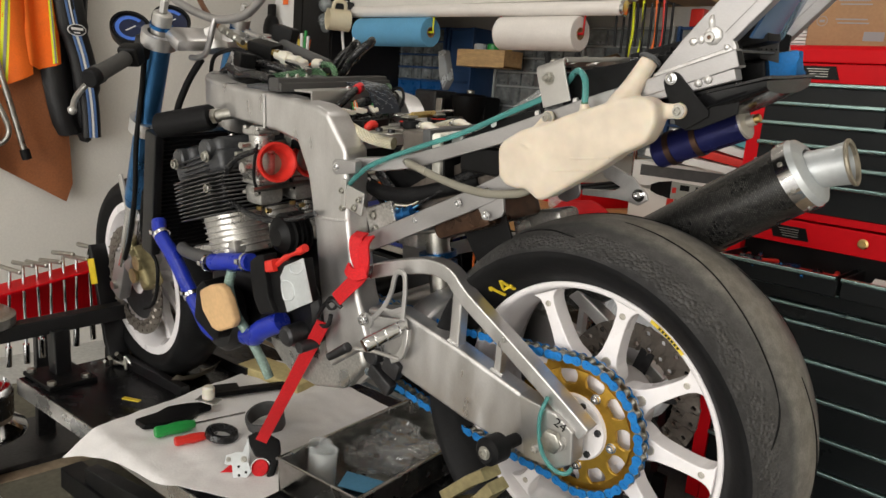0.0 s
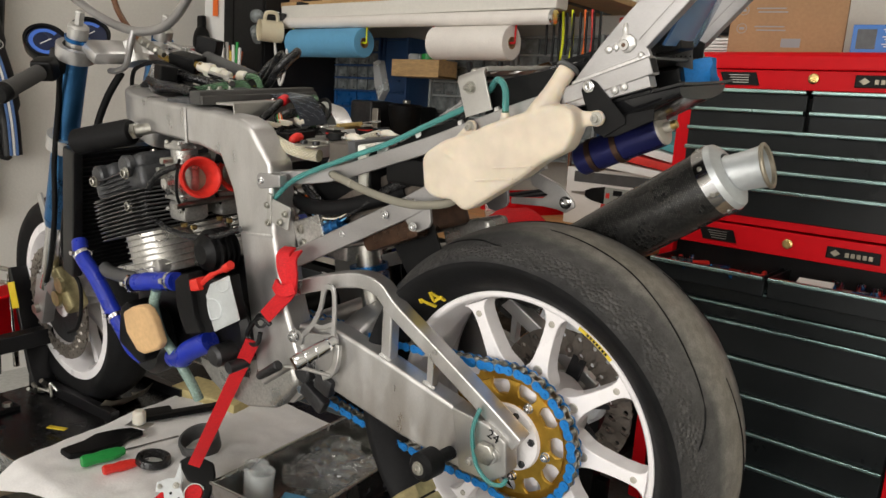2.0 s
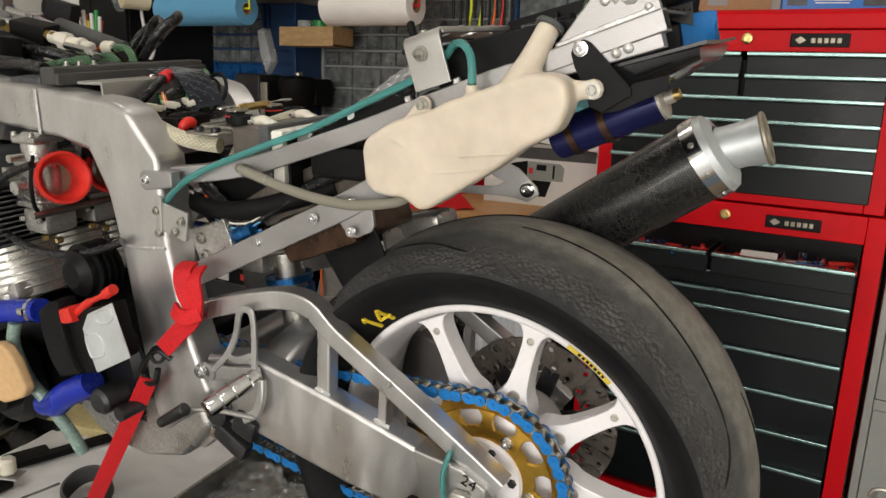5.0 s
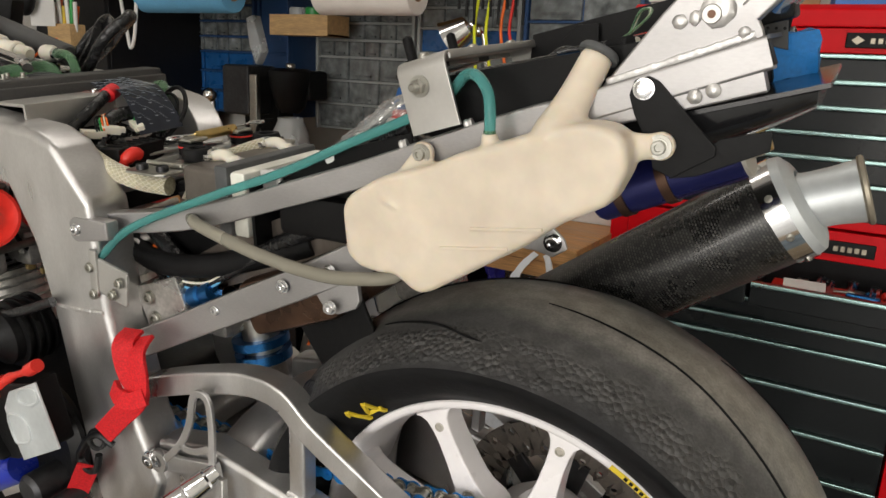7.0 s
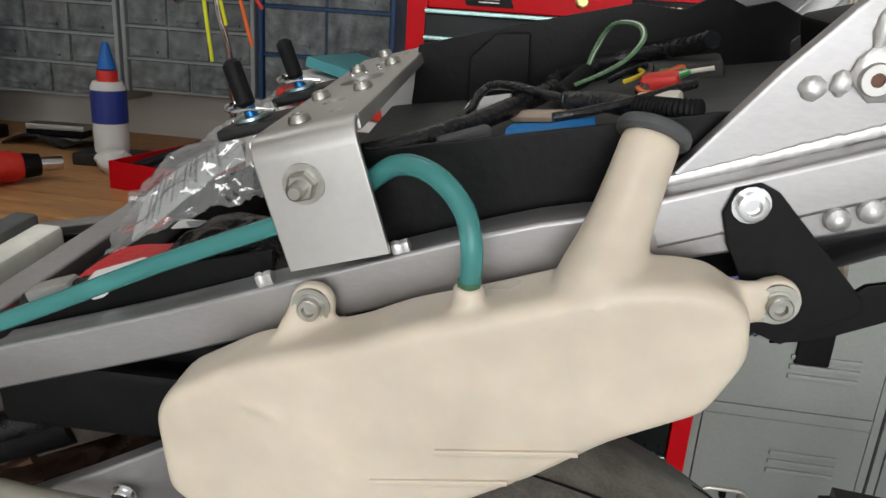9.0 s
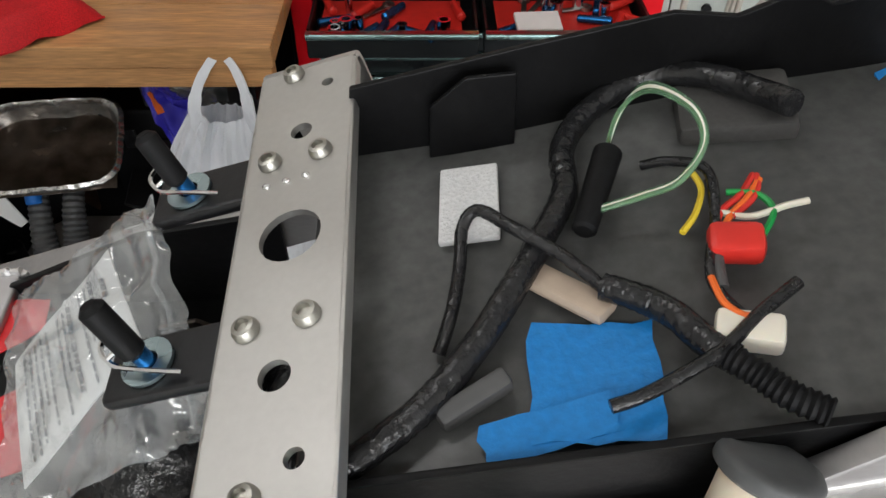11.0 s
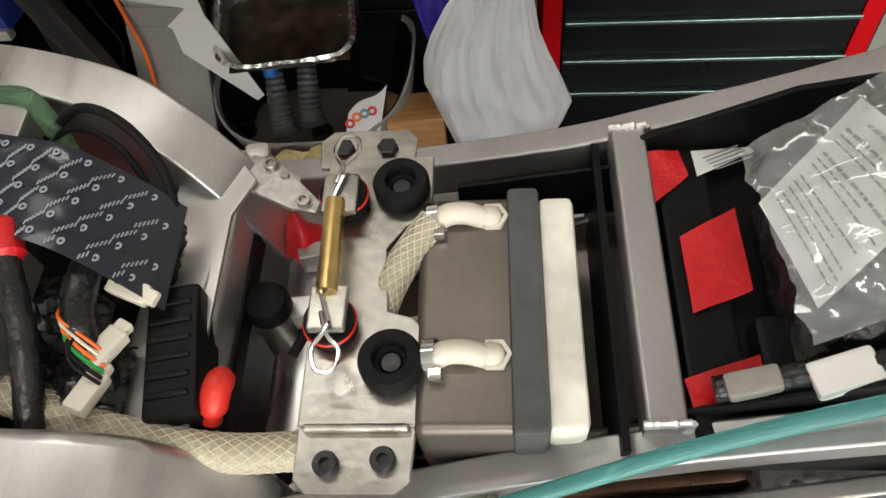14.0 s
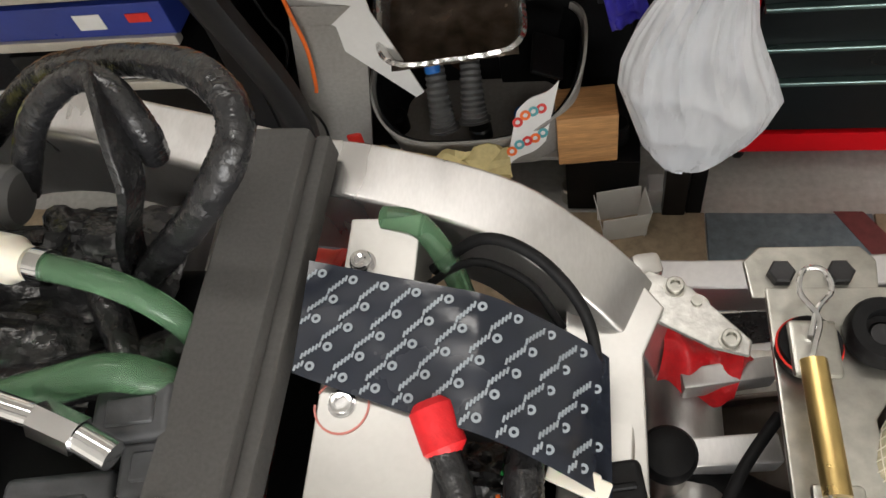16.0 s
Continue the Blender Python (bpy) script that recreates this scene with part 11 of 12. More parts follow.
    bmesh.ops.create_grid(t, x_segments=14, y_segments=10, size=0.5)
    for v in t.verts:
        v.co.z = 0.85 * max(0, 1 - (2 * v.co.x) ** 4) * max(0, 1 - (2 * v.co.y) ** 4) + 0.16 * noise.noise(v.co * 4)
    bmesh.ops.solidify(t, geom=t.faces[:], thickness=0.06)
    merge(b, t, Matrix.Translation((-0.655, 0.845, z + 0.006)) @ Matrix.Rotation(0.8, 4, "Z") @ Matrix.Diagonal((0.17, 0.11, 0.048, 1)))
    solid("red_rag", b, "red_strap", "small folded red cloth lying on the bench", "cloth")
    b = B()
    lathe(b, [(0, 0.002), (0.020, 0.002), (0.024, 0.055), (0.026, 0.056), (0.026, 0.052), (0.0225, 0.0), (0, 0)], (-0.765, 0.83, z + 0.027), (0.85, 0.5, 0.06), 28)
    solid("plastic_cup", b, "vial", "small clear plastic cup lying on the bench", "cup")
    # black cupboard, pens and mug towards the corner
    b = B()
    box(b, (-2.38, 1.305, 1.25), (0.42, 0.49, 0.78), bev=0.004)
    o = thing("black_cupboard", "tall black cupboard standing in the bench corner", "cupboard", pose(0, 0, 0))
    part("cupboard_body", b, "jacket", o)
    for s in (-1, 1):
        d = part("cupboard_door", box(B(), (-2.38 + s * 0.105, 1.052, 1.25), (0.204, 0.014, 0.76), bev=0.003), "jacket", o)
        part("door_knob", cyl(B(), (-2.38 + s * 0.02, 1.045, 1.22), (-2.38 + s * 0.02, 1.025, 1.22), 0.010, 14, bev=0.003), "steel", d)
    o = thing("coffee_mug", "cream ceramic mug hung on a hook", "mug", pose(-2.08, 1.02, 1.435, 90, 20, -20))
    b = B()
    lathe(b, [(0, 0.004), (0.037, 0.004), (0.040, 0.01), (0.041, 0.09), (0.044, 0.092), (0.044, 0.088), (0.0445, 0.0), (0, 0)], (0, 0, -0.045), (0, 0, 1), 32)
    part("cup", b, "ceramic", o)
    b = B()
    sweep(b, smooth([(0.0, 0.042, 0.03), (0.0, 0.072, 0.025), (0.0, 0.078, 0.0), (0.0, 0.07, -0.02), (0.0, 0.042, -0.025)], 5), 0.006, 0.008, n=10)
    part("handle", b, "ceramic", o)
    b = B()
    cyl(b, (-2.09, 1.10, 1.50), (-2.085, 1.0, 1.50), 0.004, 8)
    box(b, (-2.12, 1.08, 1.50), (0.10, 0.03, 0.03), bev=0.004)
    solid("hook_rail", b, "darksteel", "dark hook rail on the cupboard side", "hook")
    o = thing("pen_pot", "pot crammed with coloured marker pens", "pen pot", pose(-2.28, 0.97, 1.21))
    part("pot", box(B(), (0, 0, 0.04), (0.13, 0.06, 0.08), bev=0.004), "ply", o)
    part("shelf_board", box(B(), (0, 0.05, -0.008), (0.2, 0.2, 0.014), bev=0.002), "black", o)
    for k in range(10):
        b = B()
        cyl(b, (-0.055 + 0.012 * k, 0, 0.02), (-0.07 + 0.016 * k, 0.01 * (k % 3 - 1), 0.14 + 0.012 * (k % 4)), 0.007, 10, bev=0.002)
        part("pen", b, ("green", "paper", "orange", "paper", "yellow", "red_plastic", "paper", "green", "orange", "paper")[k], o)
    b = B()
    cyl(b, (-2.22, 1.06, 1.44), (-2.14, 1.0, 1.40), 0.034, 20, 0.022, bev=0.004)
    ball(b, (-2.2, 1.04, 1.5), (0.035, 0.03, 0.03), 10)
    solid("hanging_goggles", b, "bin_clear", "smoky goggles hanging on the cupboard", "goggles")
    b = B()
    cloth(b, 1, 1, 8, 8, lambda u, v: (-2.42 + 0.14 * u, 0.93 + 0.01 * math.sin(3 * u), 1.28 + 0.34 * v), 0.002)
    o = solid("notice_sheet", b, "paper", "white notice sheet with orange print", "paper")
    b = B()
    box(b, (-2.34, 0.928, 1.54), (0.035, 0.003, 0.10))
    part("orange_print", b, "orange", o)
    b = B()
    ball(b, (-2.40, 0.90, 1.38), (0.05, 0.03, 0.07), 10)
    box(b, (-2.40, 0.90, 1.46), (0.05, 0.02, 0.06), bev=0.008)
    solid("black_holster", b, "black", "black tool holster hung on the wall", "holster")


bench_things()


def under_bench():
    rnd = random.Random(2)
    # hanging shopping bag
    o = thing("shopping_bag", "white plastic shopping bag hanging from the bench corner", "shopping bag", pose(-0.345, 0.755, 0.0))
    # thin film sagging round boxed contents, gathered into two handles
    zs = (0.352, 0.362, 0.40, 0.45, 0.50, 0.55, 0.60, 0.65, 0.70, 0.76, 0.81)
    lo = (-0.05, -0.085, -0.115, -0.130, -0.145, -0.160, -0.155, -0.138, -0.112, -0.072, -0.040)
    hi = (-0.02, 0.015, 0.062, 0.088, 0.103, 0.083, 0.060, 0.040, 0.030, 0.022, 0.012)

    def bag(u, v):
        a = 2 * math.pi * u
        c, sn = math.cos(a), math.sin(a)
        zz = 0.352 + 0.398 * v
        x0, x1 = float(np.interp(zz, zs, lo)), float(np.interp(zz, zs, hi))
        k = 1 / (abs(c) ** 2.6 + abs(sn) ** 2.6) ** (1 / 2.6)
        crease = 0.05 - 0.20 * abs(noise.noise(Vector((c * 1.7 + zz * 3, sn * 1.7, zz * 3)))) + 0.05 * abs(noise.noise(Vector((c * 5, sn * 5, zz * 4))))
        # stretched folds that fan down from the handles
        bend = 1.6 * noise.noise(Vector((c * 1.3, sn * 1.3, 4 + zz * 1.5)))
        pleat = max(0, v - 0.18) * (0.34 * (0.55 - abs(math.sin(5 * a + bend))) + 0.16 * (0.5 - abs(math.sin(12 * a + 2 * bend))))
        r = k * (1 + crease + pleat)
        depth = 0.02 + 0.065 * math.sin(math.pi * min(max(0.06 + 0.88 * v, 0), 1)) ** 0.7 * (1 - 0.5 * v)
        p = Vector((c * 0.13, sn * 0.09, zz))
        fold = 0.016 * abs(noise.noise(p * 9)) + 0.006 * abs(noise.noise(Vector((c * 4, sn * 4, 7 + zz * 6))))
        return ((x0 + x1) / 2 + (x1 - x0) / 2 * (c * (0.8 + 0.2 * r)), (depth * r - fold) * sn, zz + 0.012 * noise.noise(Vector((c * 3, sn * 3, zz * 4))) * (1 - v))
    part("bag_body", cloth(B(), 1, 1, 120, 54, bag), "bag_white", o)
    for x, tw in ((-0.062, -1), (0.020, 1)):
        b = B()
        sweep(b, smooth([(x * 0.9, -0.018, 0.728), (x * 1.02, -0.016, 0.762), (x * 0.85 - 0.003, 0.0, 0.795), (x * 0.45 - 0.010, 0.02, 0.822), (-0.02, 0.035, 0.838)], 5), 0.0085, 0.0024, corner=0.001, up=(0.3 * tw, 1, 0.2), taper=[1.6] * 4 + [1.15] * 5 + [0.9] * 5 + [0.8] * 12)
        part("bag_handle", b, "bag_white", o)
    part("bag_contents", box(B(), (0.005, 0.0, 0.455), (0.115, 0.075, 0.095), (10, 24, 25), bev=0.012), "nylon", o, "pale boxes showing through the film")
    part("bag_contents", box(B(), (-0.075, -0.005, 0.565), (0.05, 0.06, 0.09), (0, -8, 20), bev=0.01), "bluepaper", o)
    part("bag_contents", box(B(), (-0.125, 0.005, 0.575), (0.03, 0.05, 0.07), (0, -8, 10), bev=0.01), "black", o)
    o = thing("film_pack", "crumpled plastic packet, blue-violet and clear, hanging behind the bag", "packet", pose(0, 0, 0))

    def pk(u, v):
        return (-0.565 + 0.12 * u + 0.05 * (1 - v), 0.90 + 0.03 * noise.noise(Vector((u * 3, v * 3, 1))) + 0.012 * noise.noise(Vector((u * 9, v * 9, 5))), 0.53 + 0.22 * v + 0.03 * math.sin(3 * u) * (1 - v))
    part("printed_film", cloth(B(), 1, 1, 26, 26, lambda u, v: pk(u * 0.55, v), 0.0012), "purple", o, "blue-violet printed film")
    part("clear_film", cloth(B(), 1, 1, 26, 26, lambda u, v: pk(0.55 + u * 0.75, 0.35 + 0.65 * v), 0.0012), "clear", o, "crumpled clear film")
    part("red_print", cloth(B(), 1, 1, 6, 6, lambda u, v: tuple(Vector(pk(0.08 + 0.1 * u, 0.55 + 0.2 * v)) + Vector((0, -0.003, 0)))), "orange", o)
    # foil roasting pan
    o = thing("foil_pan", "used aluminium foil roasting pan on a box", "foil pan", pose(-0.835, 1.02, 0.50, 22, 0, 8))
    b = B()

    def pan(u, v):
        a = 2 * math.pi * u
        c, s = math.cos(a), math.sin(a)
        k = 1.0 / (abs(c) ** 4.5 + abs(s) ** 4.5) ** (1 / 4.5)
        r = (0.02 + v * 0.98)
        if v < 0.72:
            zz, f = -0.05, r / 0.72 * 0.86
        elif v < 0.93:
            zz, f = -0.05 + 0.05 * (v - 0.72) / 0.21, 0.86 + 0.1 * (v - 0.72) / 0.21
        else:
            e = (v - 0.93) / 0.07
            zz, f = 0.007 * math.sin(math.pi * e) + 0.0016 * math.sin(a * 44) * e, 0.96 + 0.10 * e
        w = 0.006 * noise.noise(Vector((c * 4 * f, s * 4 * f, zz * 9)))
        return (0.145 * k * f * c, 0.105 * k * f * s, zz + w)
    cloth(b, 1, 1, 160, 26, pan)
    part("pan", b, "foil", o)
    b = B()
    cloth(b, 1, 1, 20, 16, lambda u, v: ((u - 0.5) * 0.262, (v - 0.5) * 0.19, -0.040 + 0.006 * noise.noise(Vector((u * 6, v * 6, 1)))))
    part("residue", b, "foil_dark", o, "burnt brown residue")
    # grey felt tote with coiled hoses and cloths
    o = thing("felt_tote", "grey felt tote stuffed with hoses and cloths", "tote bag", pose(-0.80, 1.02, 0.18, 0, 0, 0))

    def tote(u, v):
        a = 2 * math.pi * u
        dip = max(0, -math.sin(a)) ** 1.5
        zz = v * (0.20 + 0.035 * math.cos(a) - 0.105 * dip)
        r = 0.92 + 0.16 * v
        return (0.22 * r * math.copysign(abs(math.cos(a)) ** 0.7, math.cos(a)), 0.15 * r * math.copysign(abs(math.sin(a)) ** 0.7, math.sin(a)), zz + 0.01 * math.sin(3 * a))
    b = B()
    cloth(b, 1, 1, 64, 10, tote, 0.006)
    part("tote_wall", b, "felt", o)
    b = B()
    cloth(b, 1, 1, 64, 8, lambda u, v: (tote(u, v * 0.93)[0] * 0.955, tote(u, v * 0.93)[1] * 0.94, tote(u, v * 0.93)[2] + 0.004), 0.002)
    part("lining", b, "black", o, "black inner lining")
    part("tote_base", box(B(), (0, 0, 0.008), (0.38, 0.25, 0.012), bev=0.003), "felt", o)
    part("dark_flap", box(B(), (0.16, -0.05, 0.235), (0.07, 0.09, 0.012), (20, 30, 10), bev=0.004), "black", o)
    for x, x2, z0, z1 in ((-0.865, -0.885, 0.275, 0.405), (-0.795, -0.805, 0.300, 0.410)):
        b = B()
        pp = smooth([(x, 0.905, z0), (x + 0.25 * (x2 - x), 0.925, z0 + 0.3 * (z1 - z0)), (x + 0.6 * (x2 - x), 0.965, z0 + 0.7 * (z1 - z0)), (x2, 1.01, z1)], 10)
        sweep(b, pp, 0.031, n=18, taper=[(1.15 if i < 4 else 1.0) * (1.0 if i % 2 else 0.86) * (1 - 0.012 * i) for i in range(len(pp))], cap=False)
        sweep(b, pp[:12], 0.023, n=18, cap=False)
        ob = solid("ribbed_boot", b, "boot_grey", "black ribbed rubber boot in the tote", "rubber boot", group="boots in the tote")
    b = B()
    cyl(b, (-0.880, 0.965, 0.385), (-0.884, 0.985, 0.412), 0.017, 14, bev=0.003)
    solid("blue_plug", b, "bluebox", "small blue plug on a rubber boot", "plug")
    b = B()
    cloth(b, 1, 1, 24, 12, lambda u, v: (-1.02 + 0.30 * u, 0.80 + 0.08 * v - 0.03 * math.sin(3 * u), 0.205 + 0.05 * v + 0.022 * noise.noise(Vector((u * 7, v * 5, 0)))), 0.02)
    solid("yellow_foam_sheet", b, "yellowfoam", "torn yellow foam sheet below the tote", "foam")
    b = B()
    cloth(b, 1, 1, 16, 10, lambda u, v: (-0.70 + 0.085 * u - 0.03 * (1 - v), 0.83 + 0.05 * v + 0.04 * u, 0.236 + 0.12 * v + 0.045 * u + 0.008 * math.sin(6 * u)), 0.003)
    o = solid("patterned_cloth", b, "paper", "white cloth printed with orange and teal rings", "cloth")
    for k in range(9):
        b = B()
        u, v = 0.1 + 0.11 * (k % 5) * 1.7, 0.25 + 0.5 * (k // 5)
        p = Vector((-0.70 + 0.085 * u - 0.03 * (1 - v), 0.826 + 0.05 * v + 0.04 * u, 0.237 + 0.12 * v + 0.045 * u + 0.008 * math.sin(6 * u)))
        lathe(b, [(0.005, 0), (0.011, 0), (0.011, 0.001), (0.005, 0.001)], p, (0.25, -0.9, 0.32), 18, closed=True)
        part("printed_ring", b, ("orange", "teal_file", "red_plastic")[k % 3], o)
    # white card leaning, wood block, boxes
    b = B()
    prism(b, [(-1.15, 0.72), (-0.975, 0.72), (-0.970, 0.56), (-0.905, 0.345), (-0.925, 0.330), (-1.12, 0.545)], 0.952, 0.956, 0.001)
    solid("cardboard_sheet", b, "paper", "white card sheet leaning in the clutter under the bench", "card")
    b = B()
    box(b, (0, 0, 0.07), (0.125, 0.09, 0.14), bev=0.003)
    solid("wood_block", b, "wood", "brown wooden block under the bench", "wood block", pose(-0.565, 0.93, 0.185, 0, 0, 6))
    b = B()
    box(b, (-0.53, 0.95, 0.095), (0.16, 0.12, 0.17), bev=0.003)
    solid("dark_crate", b, "black", "dark plastic crate on the floor", "crate")
    o = thing("white_carton", "small open white carton on the floor", "carton", pose(-0.485, 0.84, 0.0, 0, 0, 12))
    b = B()
    for s in (-1, 1):
        part("carton_side", box(B(), (s * 0.05, 0, 0.05), (0.002, 0.07, 0.10), (0, s * 8, 0)), "paper", o)
        part("carton_side", box(B(), (0, s * 0.035, 0.05), (0.10, 0.002, 0.10), (-s * 6, 0, 0)), "paper", o)
    box(b, (0, 0, 0.002), (0.10, 0.07, 0.003))
    part("carton_base", b, "paper", o)
    b = B()
    box(b, (0, 0, 0.03), (0.055, 0.05, 0.06), bev=0.003)
    solid("white_block", b, "paper", "small white block beside the table leg", "block", pose(-0.40, 0.93, 0.0))
    b = B()
    box(b, (0, 0, 0.08), (0.035, 0.03, 0.16), bev=0.004)
    solid("rubber_block", b, "black", "black rubber block standing on the floor", "block", pose(-0.325, 0.90, 0.0))
    # left end: stacked blue cases, black bag, grey carton, orange cable
    for k in (2, 3, 4):
        zc = 0.235 + k * 0.115
        o = thing("blue_case", "flat blue printed case with a silver edge", "case", pose(-1.55, 1.05, zc), group="stacked cases")
        part("case_body", box(B(), (0, 0, 0.045), (0.42, 0.34, 0.085), bev=0.004), "navy_card" if k > 2 else "black", o)
        part("silver_edge", box(B(), (0, -0.168, 0.002), (0.42, 0.024, 0.024), bev=0.004), "nickel", o)
        part("print_label", box(B(), (0.04, -0.1715, 0.05), (0.06, 0.002, 0.035)), "paper", o)
        part("red_label", box(B(), (0.15, -0.1715, 0.055), (0.05, 0.002, 0.02)), "red_plastic", o)
    b = B()
    box(b, (-1.55, 1.1, 0.233), (0.42, 0.36, 0.46), bev=0.004)
    solid("case_crate", b, "black", "black crate below the stacked cases", "crate")
    b = B()
    cloth(b, 1, 1, 20, 20, lambda u, v: (-1.30 + 0.14 * u + 0.04 * math.sin(4 * v), 0.90 + 0.05 * math.sin(5 * u), 0.18 + 0.55 * v), 0.05)
    o = thing("black_bag", "black fabric bag hanging under the bench", "bag", pose(0, 0, 0))
    part("bag_cloth", b, "jacket", o)
    for x in (-1.27, -1.19):
        b = B()
        sweep(b, smooth([(x, 0.91, 0.70), (x + 0.01, 0.90, 0.78), (x + 0.03, 0.92, 0.83)], 4), 0.012, 0.003, corner=0.001)
        part("bag_strap", b, "black", o)
    b = B()
    box(b, (0, 0, 0), (0.15, 0.10, 0.36), bev=0.004)
    o = thing("grey_carton", "grey carton standing under the bench, its flap up", "carton", pose(-1.11, 0.99, 0.36, 0, 12, 12))
    part("carton_body", b, "felt", o)
    part("carton_flap", box(B(), (0.0, -0.052, 0.205), (0.146, 0.003, 0.055), (12, 0, 0), bev=0.001), "felt", o)
    part("carton_tape", box(B(), (0.0, -0.0508, 0.02), (0.03, 0.0008, 0.30)), "felt", o)
    hose("orange_cable", [(-1.125, 0.92, 0.72), (-1.118, 0.92, 0.664), (-1.114, 0.918, 0.589), (-1.108, 0.915, 0.508), (-1.118, 0.91, 0.42), (-1.122, 0.905, 0.40)], 0.0042, "orange", None)
    tagged(bpy.data.objects["orange_cable"], "orange cable hanging under the bench", "cable")
    hose("black_cable", [(-1.175, 0.91, 0.70), (-1.159, 0.905, 0.605), (-1.141, 0.905, 0.537), (-1.165, 0.90, 0.47), (-1.204, 0.90, 0.423), (-1.241, 0.90, 0.392)], 0.003, "rubber", None)
    tagged(scene.collection.objects[-1], "thin black cable looping under the bench", "cable", group="thin cables under the bench")
    for pts in ([(-1.22, 0.90, 0.52), (-1.234, 0.90, 0.455), (-1.262, 0.89, 0.343), (-1.218, 0.88, 0.215), (-1.165, 0.87, 0.180)], [(-1.248, 0.90, 0.376), (-1.19, 0.89, 0.365), (-1.141, 0.89, 0.357), (-1.126, 0.885, 0.288), (-1.165, 0.875, 0.195)]):
        hose("black_cable", pts, 0.003, "rubber", None)
        tagged(scene.collection.objects[-1], "thin black cable looping under the bench", "cable", group="thin cables under the bench")
    o = thing("charger", "dark charger with a red indicator lamp", "charger", pose(-0.60, 1.18, 0.52))
    part("charger_body", box(B(), (0, 0, 0.03), (0.12, 0.10, 0.07), bev=0.006), "darksteel", o)
    part("indicator", box(B(), (-0.02, -0.052, 0.04), (0.016, 0.004, 0.014)), "red_plastic", o)
    o = thing("dark_toolbox", "dark plastic tool box under the bench", "tool box", pose(-0.62, 1.25, 0.17))
    part("body", box(B(), (0, 0, 0.13), (0.30, 0.24, 0.26), bev=0.006), "black", o)
    part("lid", box(B(), (0, 0, 0.302), (0.306, 0.246, 0.08), bev=0.012), "black", o)
    for x in (-0.09, 0.09):
        part("latch", box(B(), (x, -0.124, 0.268), (0.03, 0.008, 0.05), bev=0.003), "darksteel", o)
    b = B()
    sweep(b, smooth([(-0.07, 0, 0.34), (-0.06, 0, 0.365), (0.06, 0, 0.365), (0.07, 0, 0.34)], 4), 0.008, n=10)
    part("handle", b, "rubber", o)
    b = B()
    box(b, (-1.05, 1.3, 0.30), (0.4, 0.3, 0.24), bev=0.006)
    solid("dark_box", b, "burnt", "dark brown box under the bench", "box")
    for k in range(8):
        x, y = -1.2 + 0.1 * k, 0.93 + 0.03 * (k % 3)
        b = B()
        cyl(b, (0, 0, 0), (0, 0, 0.05 + 0.01 * (k % 3)), 0.026, 16, bev=0.004)
        solid("tin", b, ("steel", "red_plastic", "black", "cloud", "darksteel", "bluebox", "steel", "black")[k], "small tin on the floor under the bench", "tin", pose(x, y, 0.17 if y > 0.95 else 0.0))


under_bench()


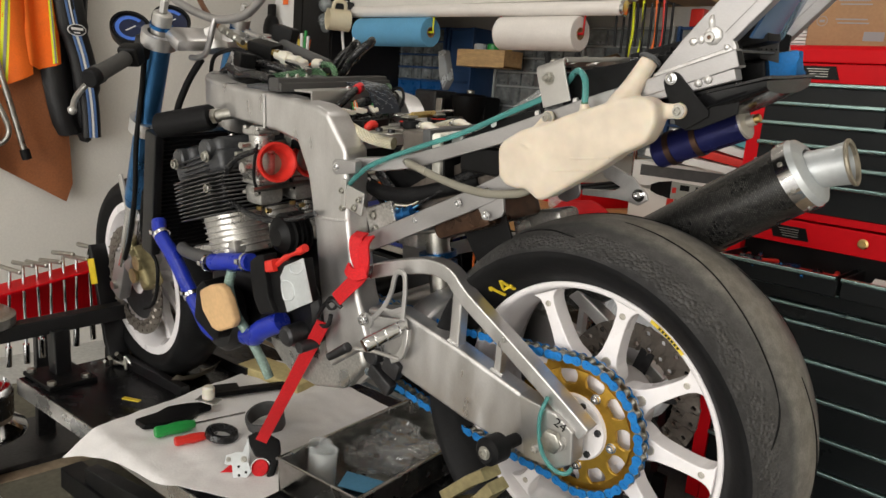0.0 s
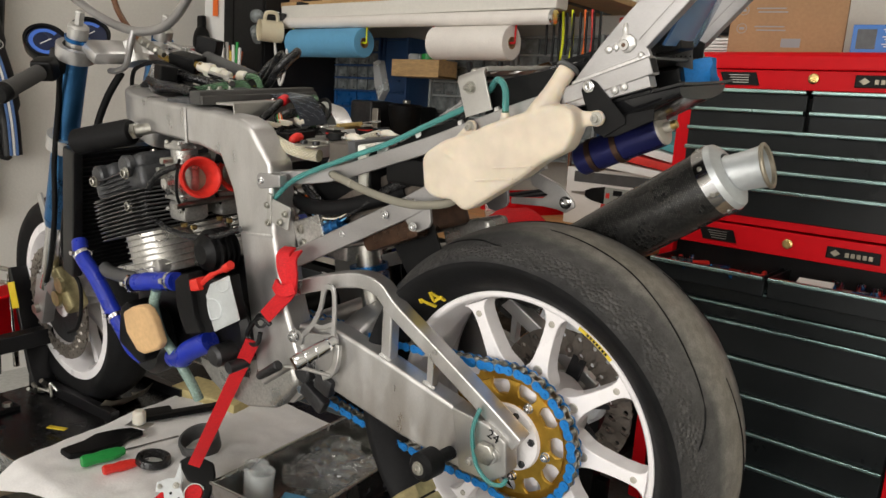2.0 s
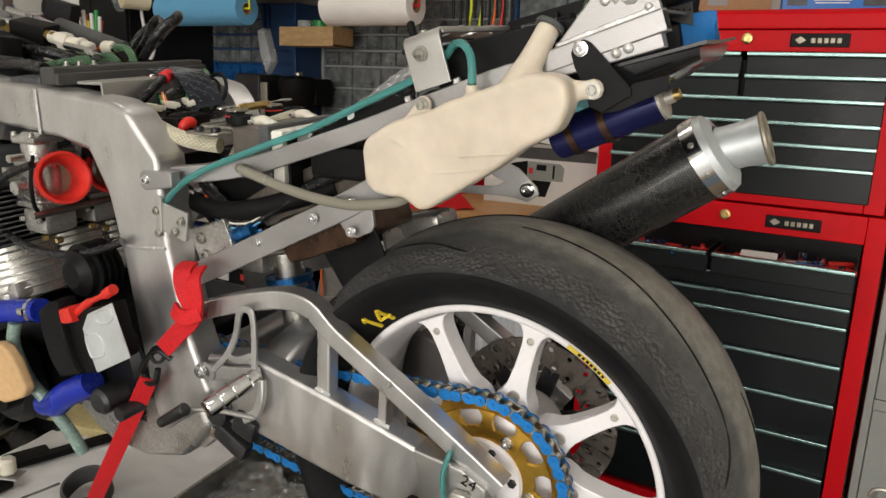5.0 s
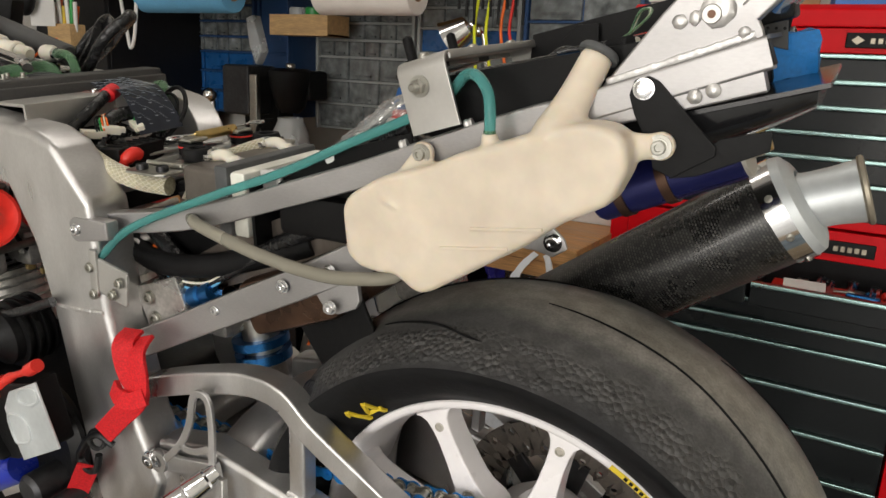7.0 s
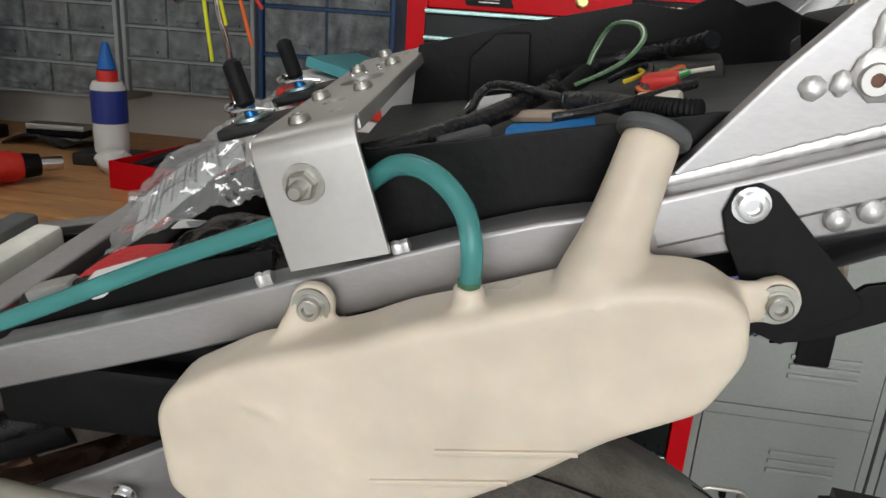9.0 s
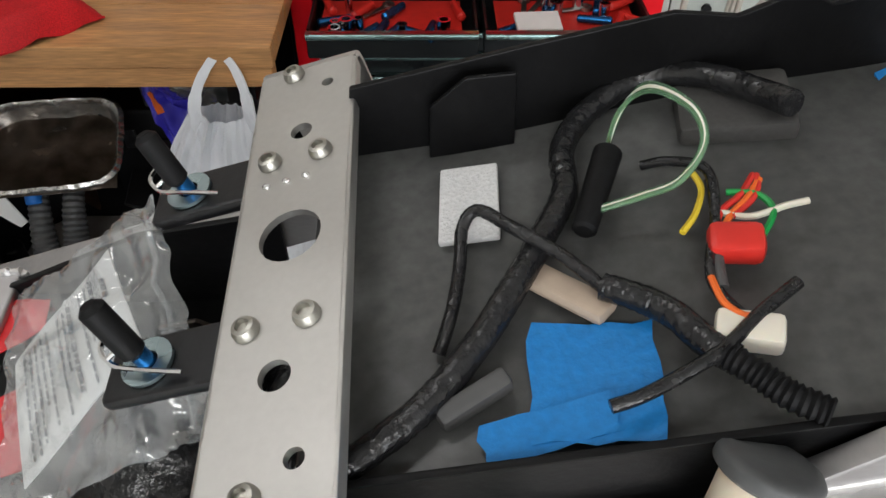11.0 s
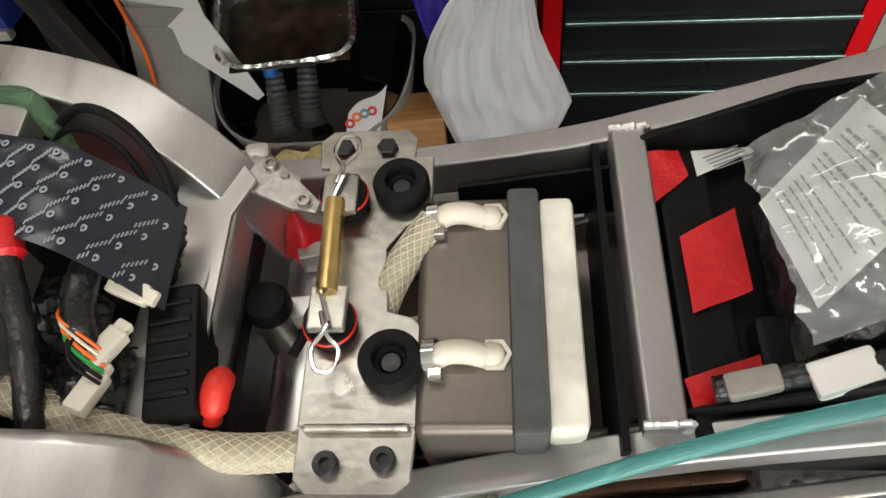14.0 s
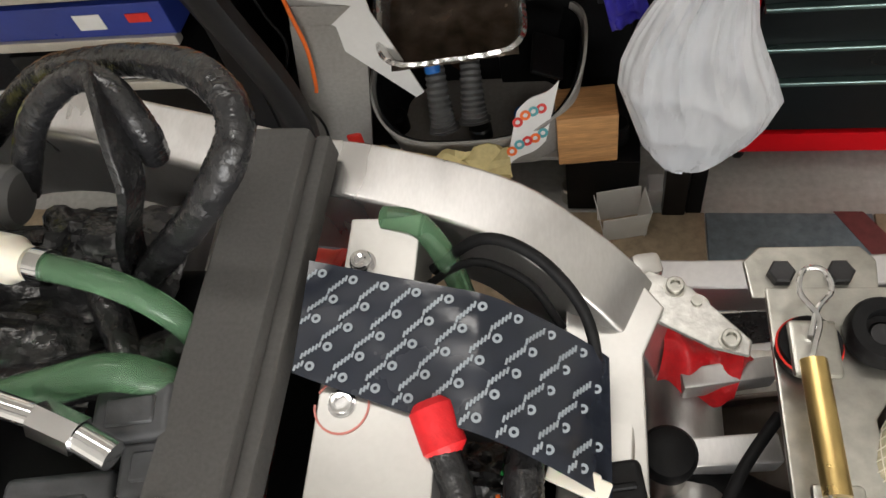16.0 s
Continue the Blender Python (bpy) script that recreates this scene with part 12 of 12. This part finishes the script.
# ---- clothes on the west wall ----
def wall_clothes():
    X = -2.60
    o = thing("leather_apron", "tan suede apron hung on the wall", "apron", pose(X, 0, 0))

    def ap(u, v):
        y = -0.30 + 0.41 * u
        low = 0.86 - 0.25 * u if u < 0.94 else 0.625 + 1.2 * (u - 0.94)
        return (0.035 + 0.02 * math.sin(8 * u + 2 * v), y - 0.02 * v * u, low + (1.20 - low) * v)
    part("suede", cloth(B(), 1, 1, 34, 16, ap, 0.004), "leather", o)
    part("neck_strap", cloth(B(), 1, 1, 2, 10, lambda u, v: (0.03, -0.12 + 0.02 * u, 1.19 + 0.42 * v), 0.003), "leather", o)
    o = thing("safety_vest", "orange safety vest with yellow reflective bands, hung up", "vest", pose(X + 0.07, 0, 0))

    def vest(y0, w, z0, dz):
        return lambda u, v: (0.03 + 0.016 * math.sin(9 * u + 3 * v), y0 + w * u + 0.02 * (1 - v) * (u - 0.5), z0 + dz * abs(u - 0.45) + (1.60 - z0 - dz * abs(u - 0.45)) * v)
    for y0, w, z0, dz in ((-0.25, 0.20, 1.045, 0.12), (-0.055, 0.105, 1.13, 0.05)):
        f = vest(y0, w, z0, dz)
        part("vest_cloth", cloth(B(), 1, 1, 20, 18, f, 0.005), "hivis", o)
        for u0, du in ((0.18, 0.30), (0.62, -0.10)) if w > 0.15 else ((0.55, 0.2),):
            part("reflective_band", cloth(B(), 1, 1, 3, 14, lambda u, v, f=f: tuple(Vector(f(u0 + du * (1 - v) + 0.12 * u, 0.02 + 0.96 * v)) + Vector((0.006, 0, 0))), 0.002), "hivis_y", o, "yellow reflective band")
            part("grey_band", cloth(B(), 1, 1, 2, 14, lambda u, v, f=f: tuple(Vector(f(u0 + du * (1 - v) + 0.04 + 0.04 * u, 0.02 + 0.96 * v)) + Vector((0.0095, 0, 0))), 0.001), "felt", o)
    o = thing("leather_jacket", "black leather jacket with blue striped sleeves, hung up", "jacket", pose(X + 0.02, 0, 0))
    part("jacket_body", cloth(B(), 1, 1, 24, 20, lambda u, v: (0.02 + 0.02 * math.sin(7 * u), 0.085 - 0.13 * v ** 0.6 + (0.10 + 0.14 * v) * u, 0.90 - 0.03 * u + 0.75 * v), 0.03), "jacket", o)
    sl = [(0.07, 0.06, 1.55), (0.075, 0.10, 1.32), (0.075, 0.14, 1.17), (0.075, 0.163, 1.02), (0.07, 0.172, 0.885)]
    b = B()
    sweep(b, smooth(sl, 6), 0.050, 0.030, n=18, up=(1, 0, 0), taper=[1.15] * 8 + [0.95] * 9 + [0.72] * 8)
    part("sleeve", b, "jacket", o)
    for dy, m, wd in ((-0.011, "bluestripe", 0.0045), (0.0, "paper", 0.004), (0.011, "bluestripe", 0.0045)):
        b = B()
        sweep(b, smooth([(x + 0.031, y - 0.004 + dy, z) for x, y, z in sl], 6), wd, 0.003, corner=0.001, up=(1, 0, 0))
        part("stripe", b, m, o)
    # oval patch, its lettering as a plain bar
    for k, (rr, m) in enumerate(((0.034, "paper"), (0.030, "jacket"))):
        b = B()
        t = bmesh.new()
        bmesh.ops.create_cone(t, cap_ends=True, segments=32, radius1=rr, radius2=rr, depth=0.002)
        merge(b, t, Matrix.Translation((0.112 + 0.0015 * k, 0.108, 1.285)) @ Matrix.Rotation(radians(90), 4, "Y") @ Matrix.Diagonal((0.62, 1, 1, 1)))
        part("patch" if k == 0 else "patch_field", b, m, o, "oval black and white patch" if k == 0 else "")
    part("patch_bar", box(B(), (0.1155, 0.108, 1.289), (0.002, 0.042, 0.009)), "paper", o)
    part("patch_bar", box(B(), (0.1155, 0.108, 1.275), (0.002, 0.022, 0.005)), "paper", o)
    o = thing("walking_stick", "grey metal crutch leaning on the wall", "crutch", pose(X, 0, 0))
    b = B()
    sweep(b, [(0.10, -0.19, 1.30), (0.11, -0.075, 0.83)], 0.011, n=14)
    part("tube", b, "steel", o)
    b = B()
    sweep(b, smooth([(0.10, -0.18, 1.05), (0.11, -0.14, 0.96), (0.11, -0.125, 0.90), (0.11, -0.15, 0.86), (0.10, -0.20, 0.85)], 5), 0.010, n=14)
    part("side_tube", b, "steel", o)
    part("rubber_tip", cyl(B(), (0.11, -0.077, 0.838), (0.113, -0.068, 0.80), 0.017, 16, bev=0.003), "rubber", o)
    b = B()
    box(b, (0.03, -0.05, 1.62), (0.06, 1.1, 0.05), bev=0.006)
    for y in (-0.42, -0.15, 0.12, 0.3):
        cyl(b, (0.05, y, 1.61), (0.14, y, 1.63), 0.008, 10)
    solid("coat_rail", b, "darksteel", "dark coat rail with pegs on the wall", "coat rail", pose(X, 0, 0))


wall_clothes()


# ---- things beyond the lockers ----
def far_corner():
    o = thing("steel_stand", "black steel A-frame stand on the floor", "stand", pose(0.62, 0.72, 0))
    for p, q in (((0.02, 0.0, 0.0), (0.17, 0.0, 0.56)), ((0.02, 0.0, 0.0), (-0.06, 0.03, 0.50)), ((-0.06, 0.03, 0.50), (0.155, 0.0, 0.50)), ((-0.2, 0.1, 0.012), (0.25, 0.0, 0.012))):
        b = B()
        sweep(b, [p, q], 0.018, 0.018, corner=0.003, up=(0, 1, 0))
        part("tube", b, "blacksatin", o)
    for x, y, s in ((0.93, 0.86, 1.0), (1.10, 0.92, 1.1), (0.98, 1.0, 1.2)):
        o = thing("water_jug", "clear plastic water jug standing on the floor", "jug", pose(x, y - 0.08, 0.0, 0, 0, 20 * x), group="water jugs")
        b = B()
        lathe(b, [(0, 0), (0.075 * s, 0), (0.08 * s, 0.02), (0.08 * s, 0.17 * s), (0.05 * s, 0.23 * s), (0.02, 0.26 * s), (0.02, 0.28 * s), (0, 0.28 * s)], (0, 0, 0), (0, 0, 1), 24)
        part("jug_body", b, "cloud", o)
        part("cap", cyl(B(), (0, 0, 0.28 * s), (0, 0, 0.30 * s), 0.022, 16), "bluebox", o)
    b = B()
    lathe(b, [(0, 0), (0.12, 0), (0.14, 0.30), (0.145, 0.30), (0.14, 0.31), (0.135, 0.30), (0.115, 0.01), (0, 0.01)], (0, 0, 0), (0, 0, 1), 32)
    o = thing("blue_bucket", "bright blue plastic bucket by the stand", "bucket", pose(0.82, 0.90, 0.0))
    part("bucket_body", b, mat("bright_blue_plastic", (0.01, 0.06, 0.45), 0.4, 0, 0.05, 60, 0.1, 5), o)
    b = B()
    sweep(b, smooth([(-0.142, 0, 0.28), (-0.12, -0.07, 0.22), (0, -0.135, 0.18), (0.12, -0.07, 0.22), (0.142, 0, 0.28)], 6), 0.003, n=8)
    part("bail", b, "steel", o)


far_corner()
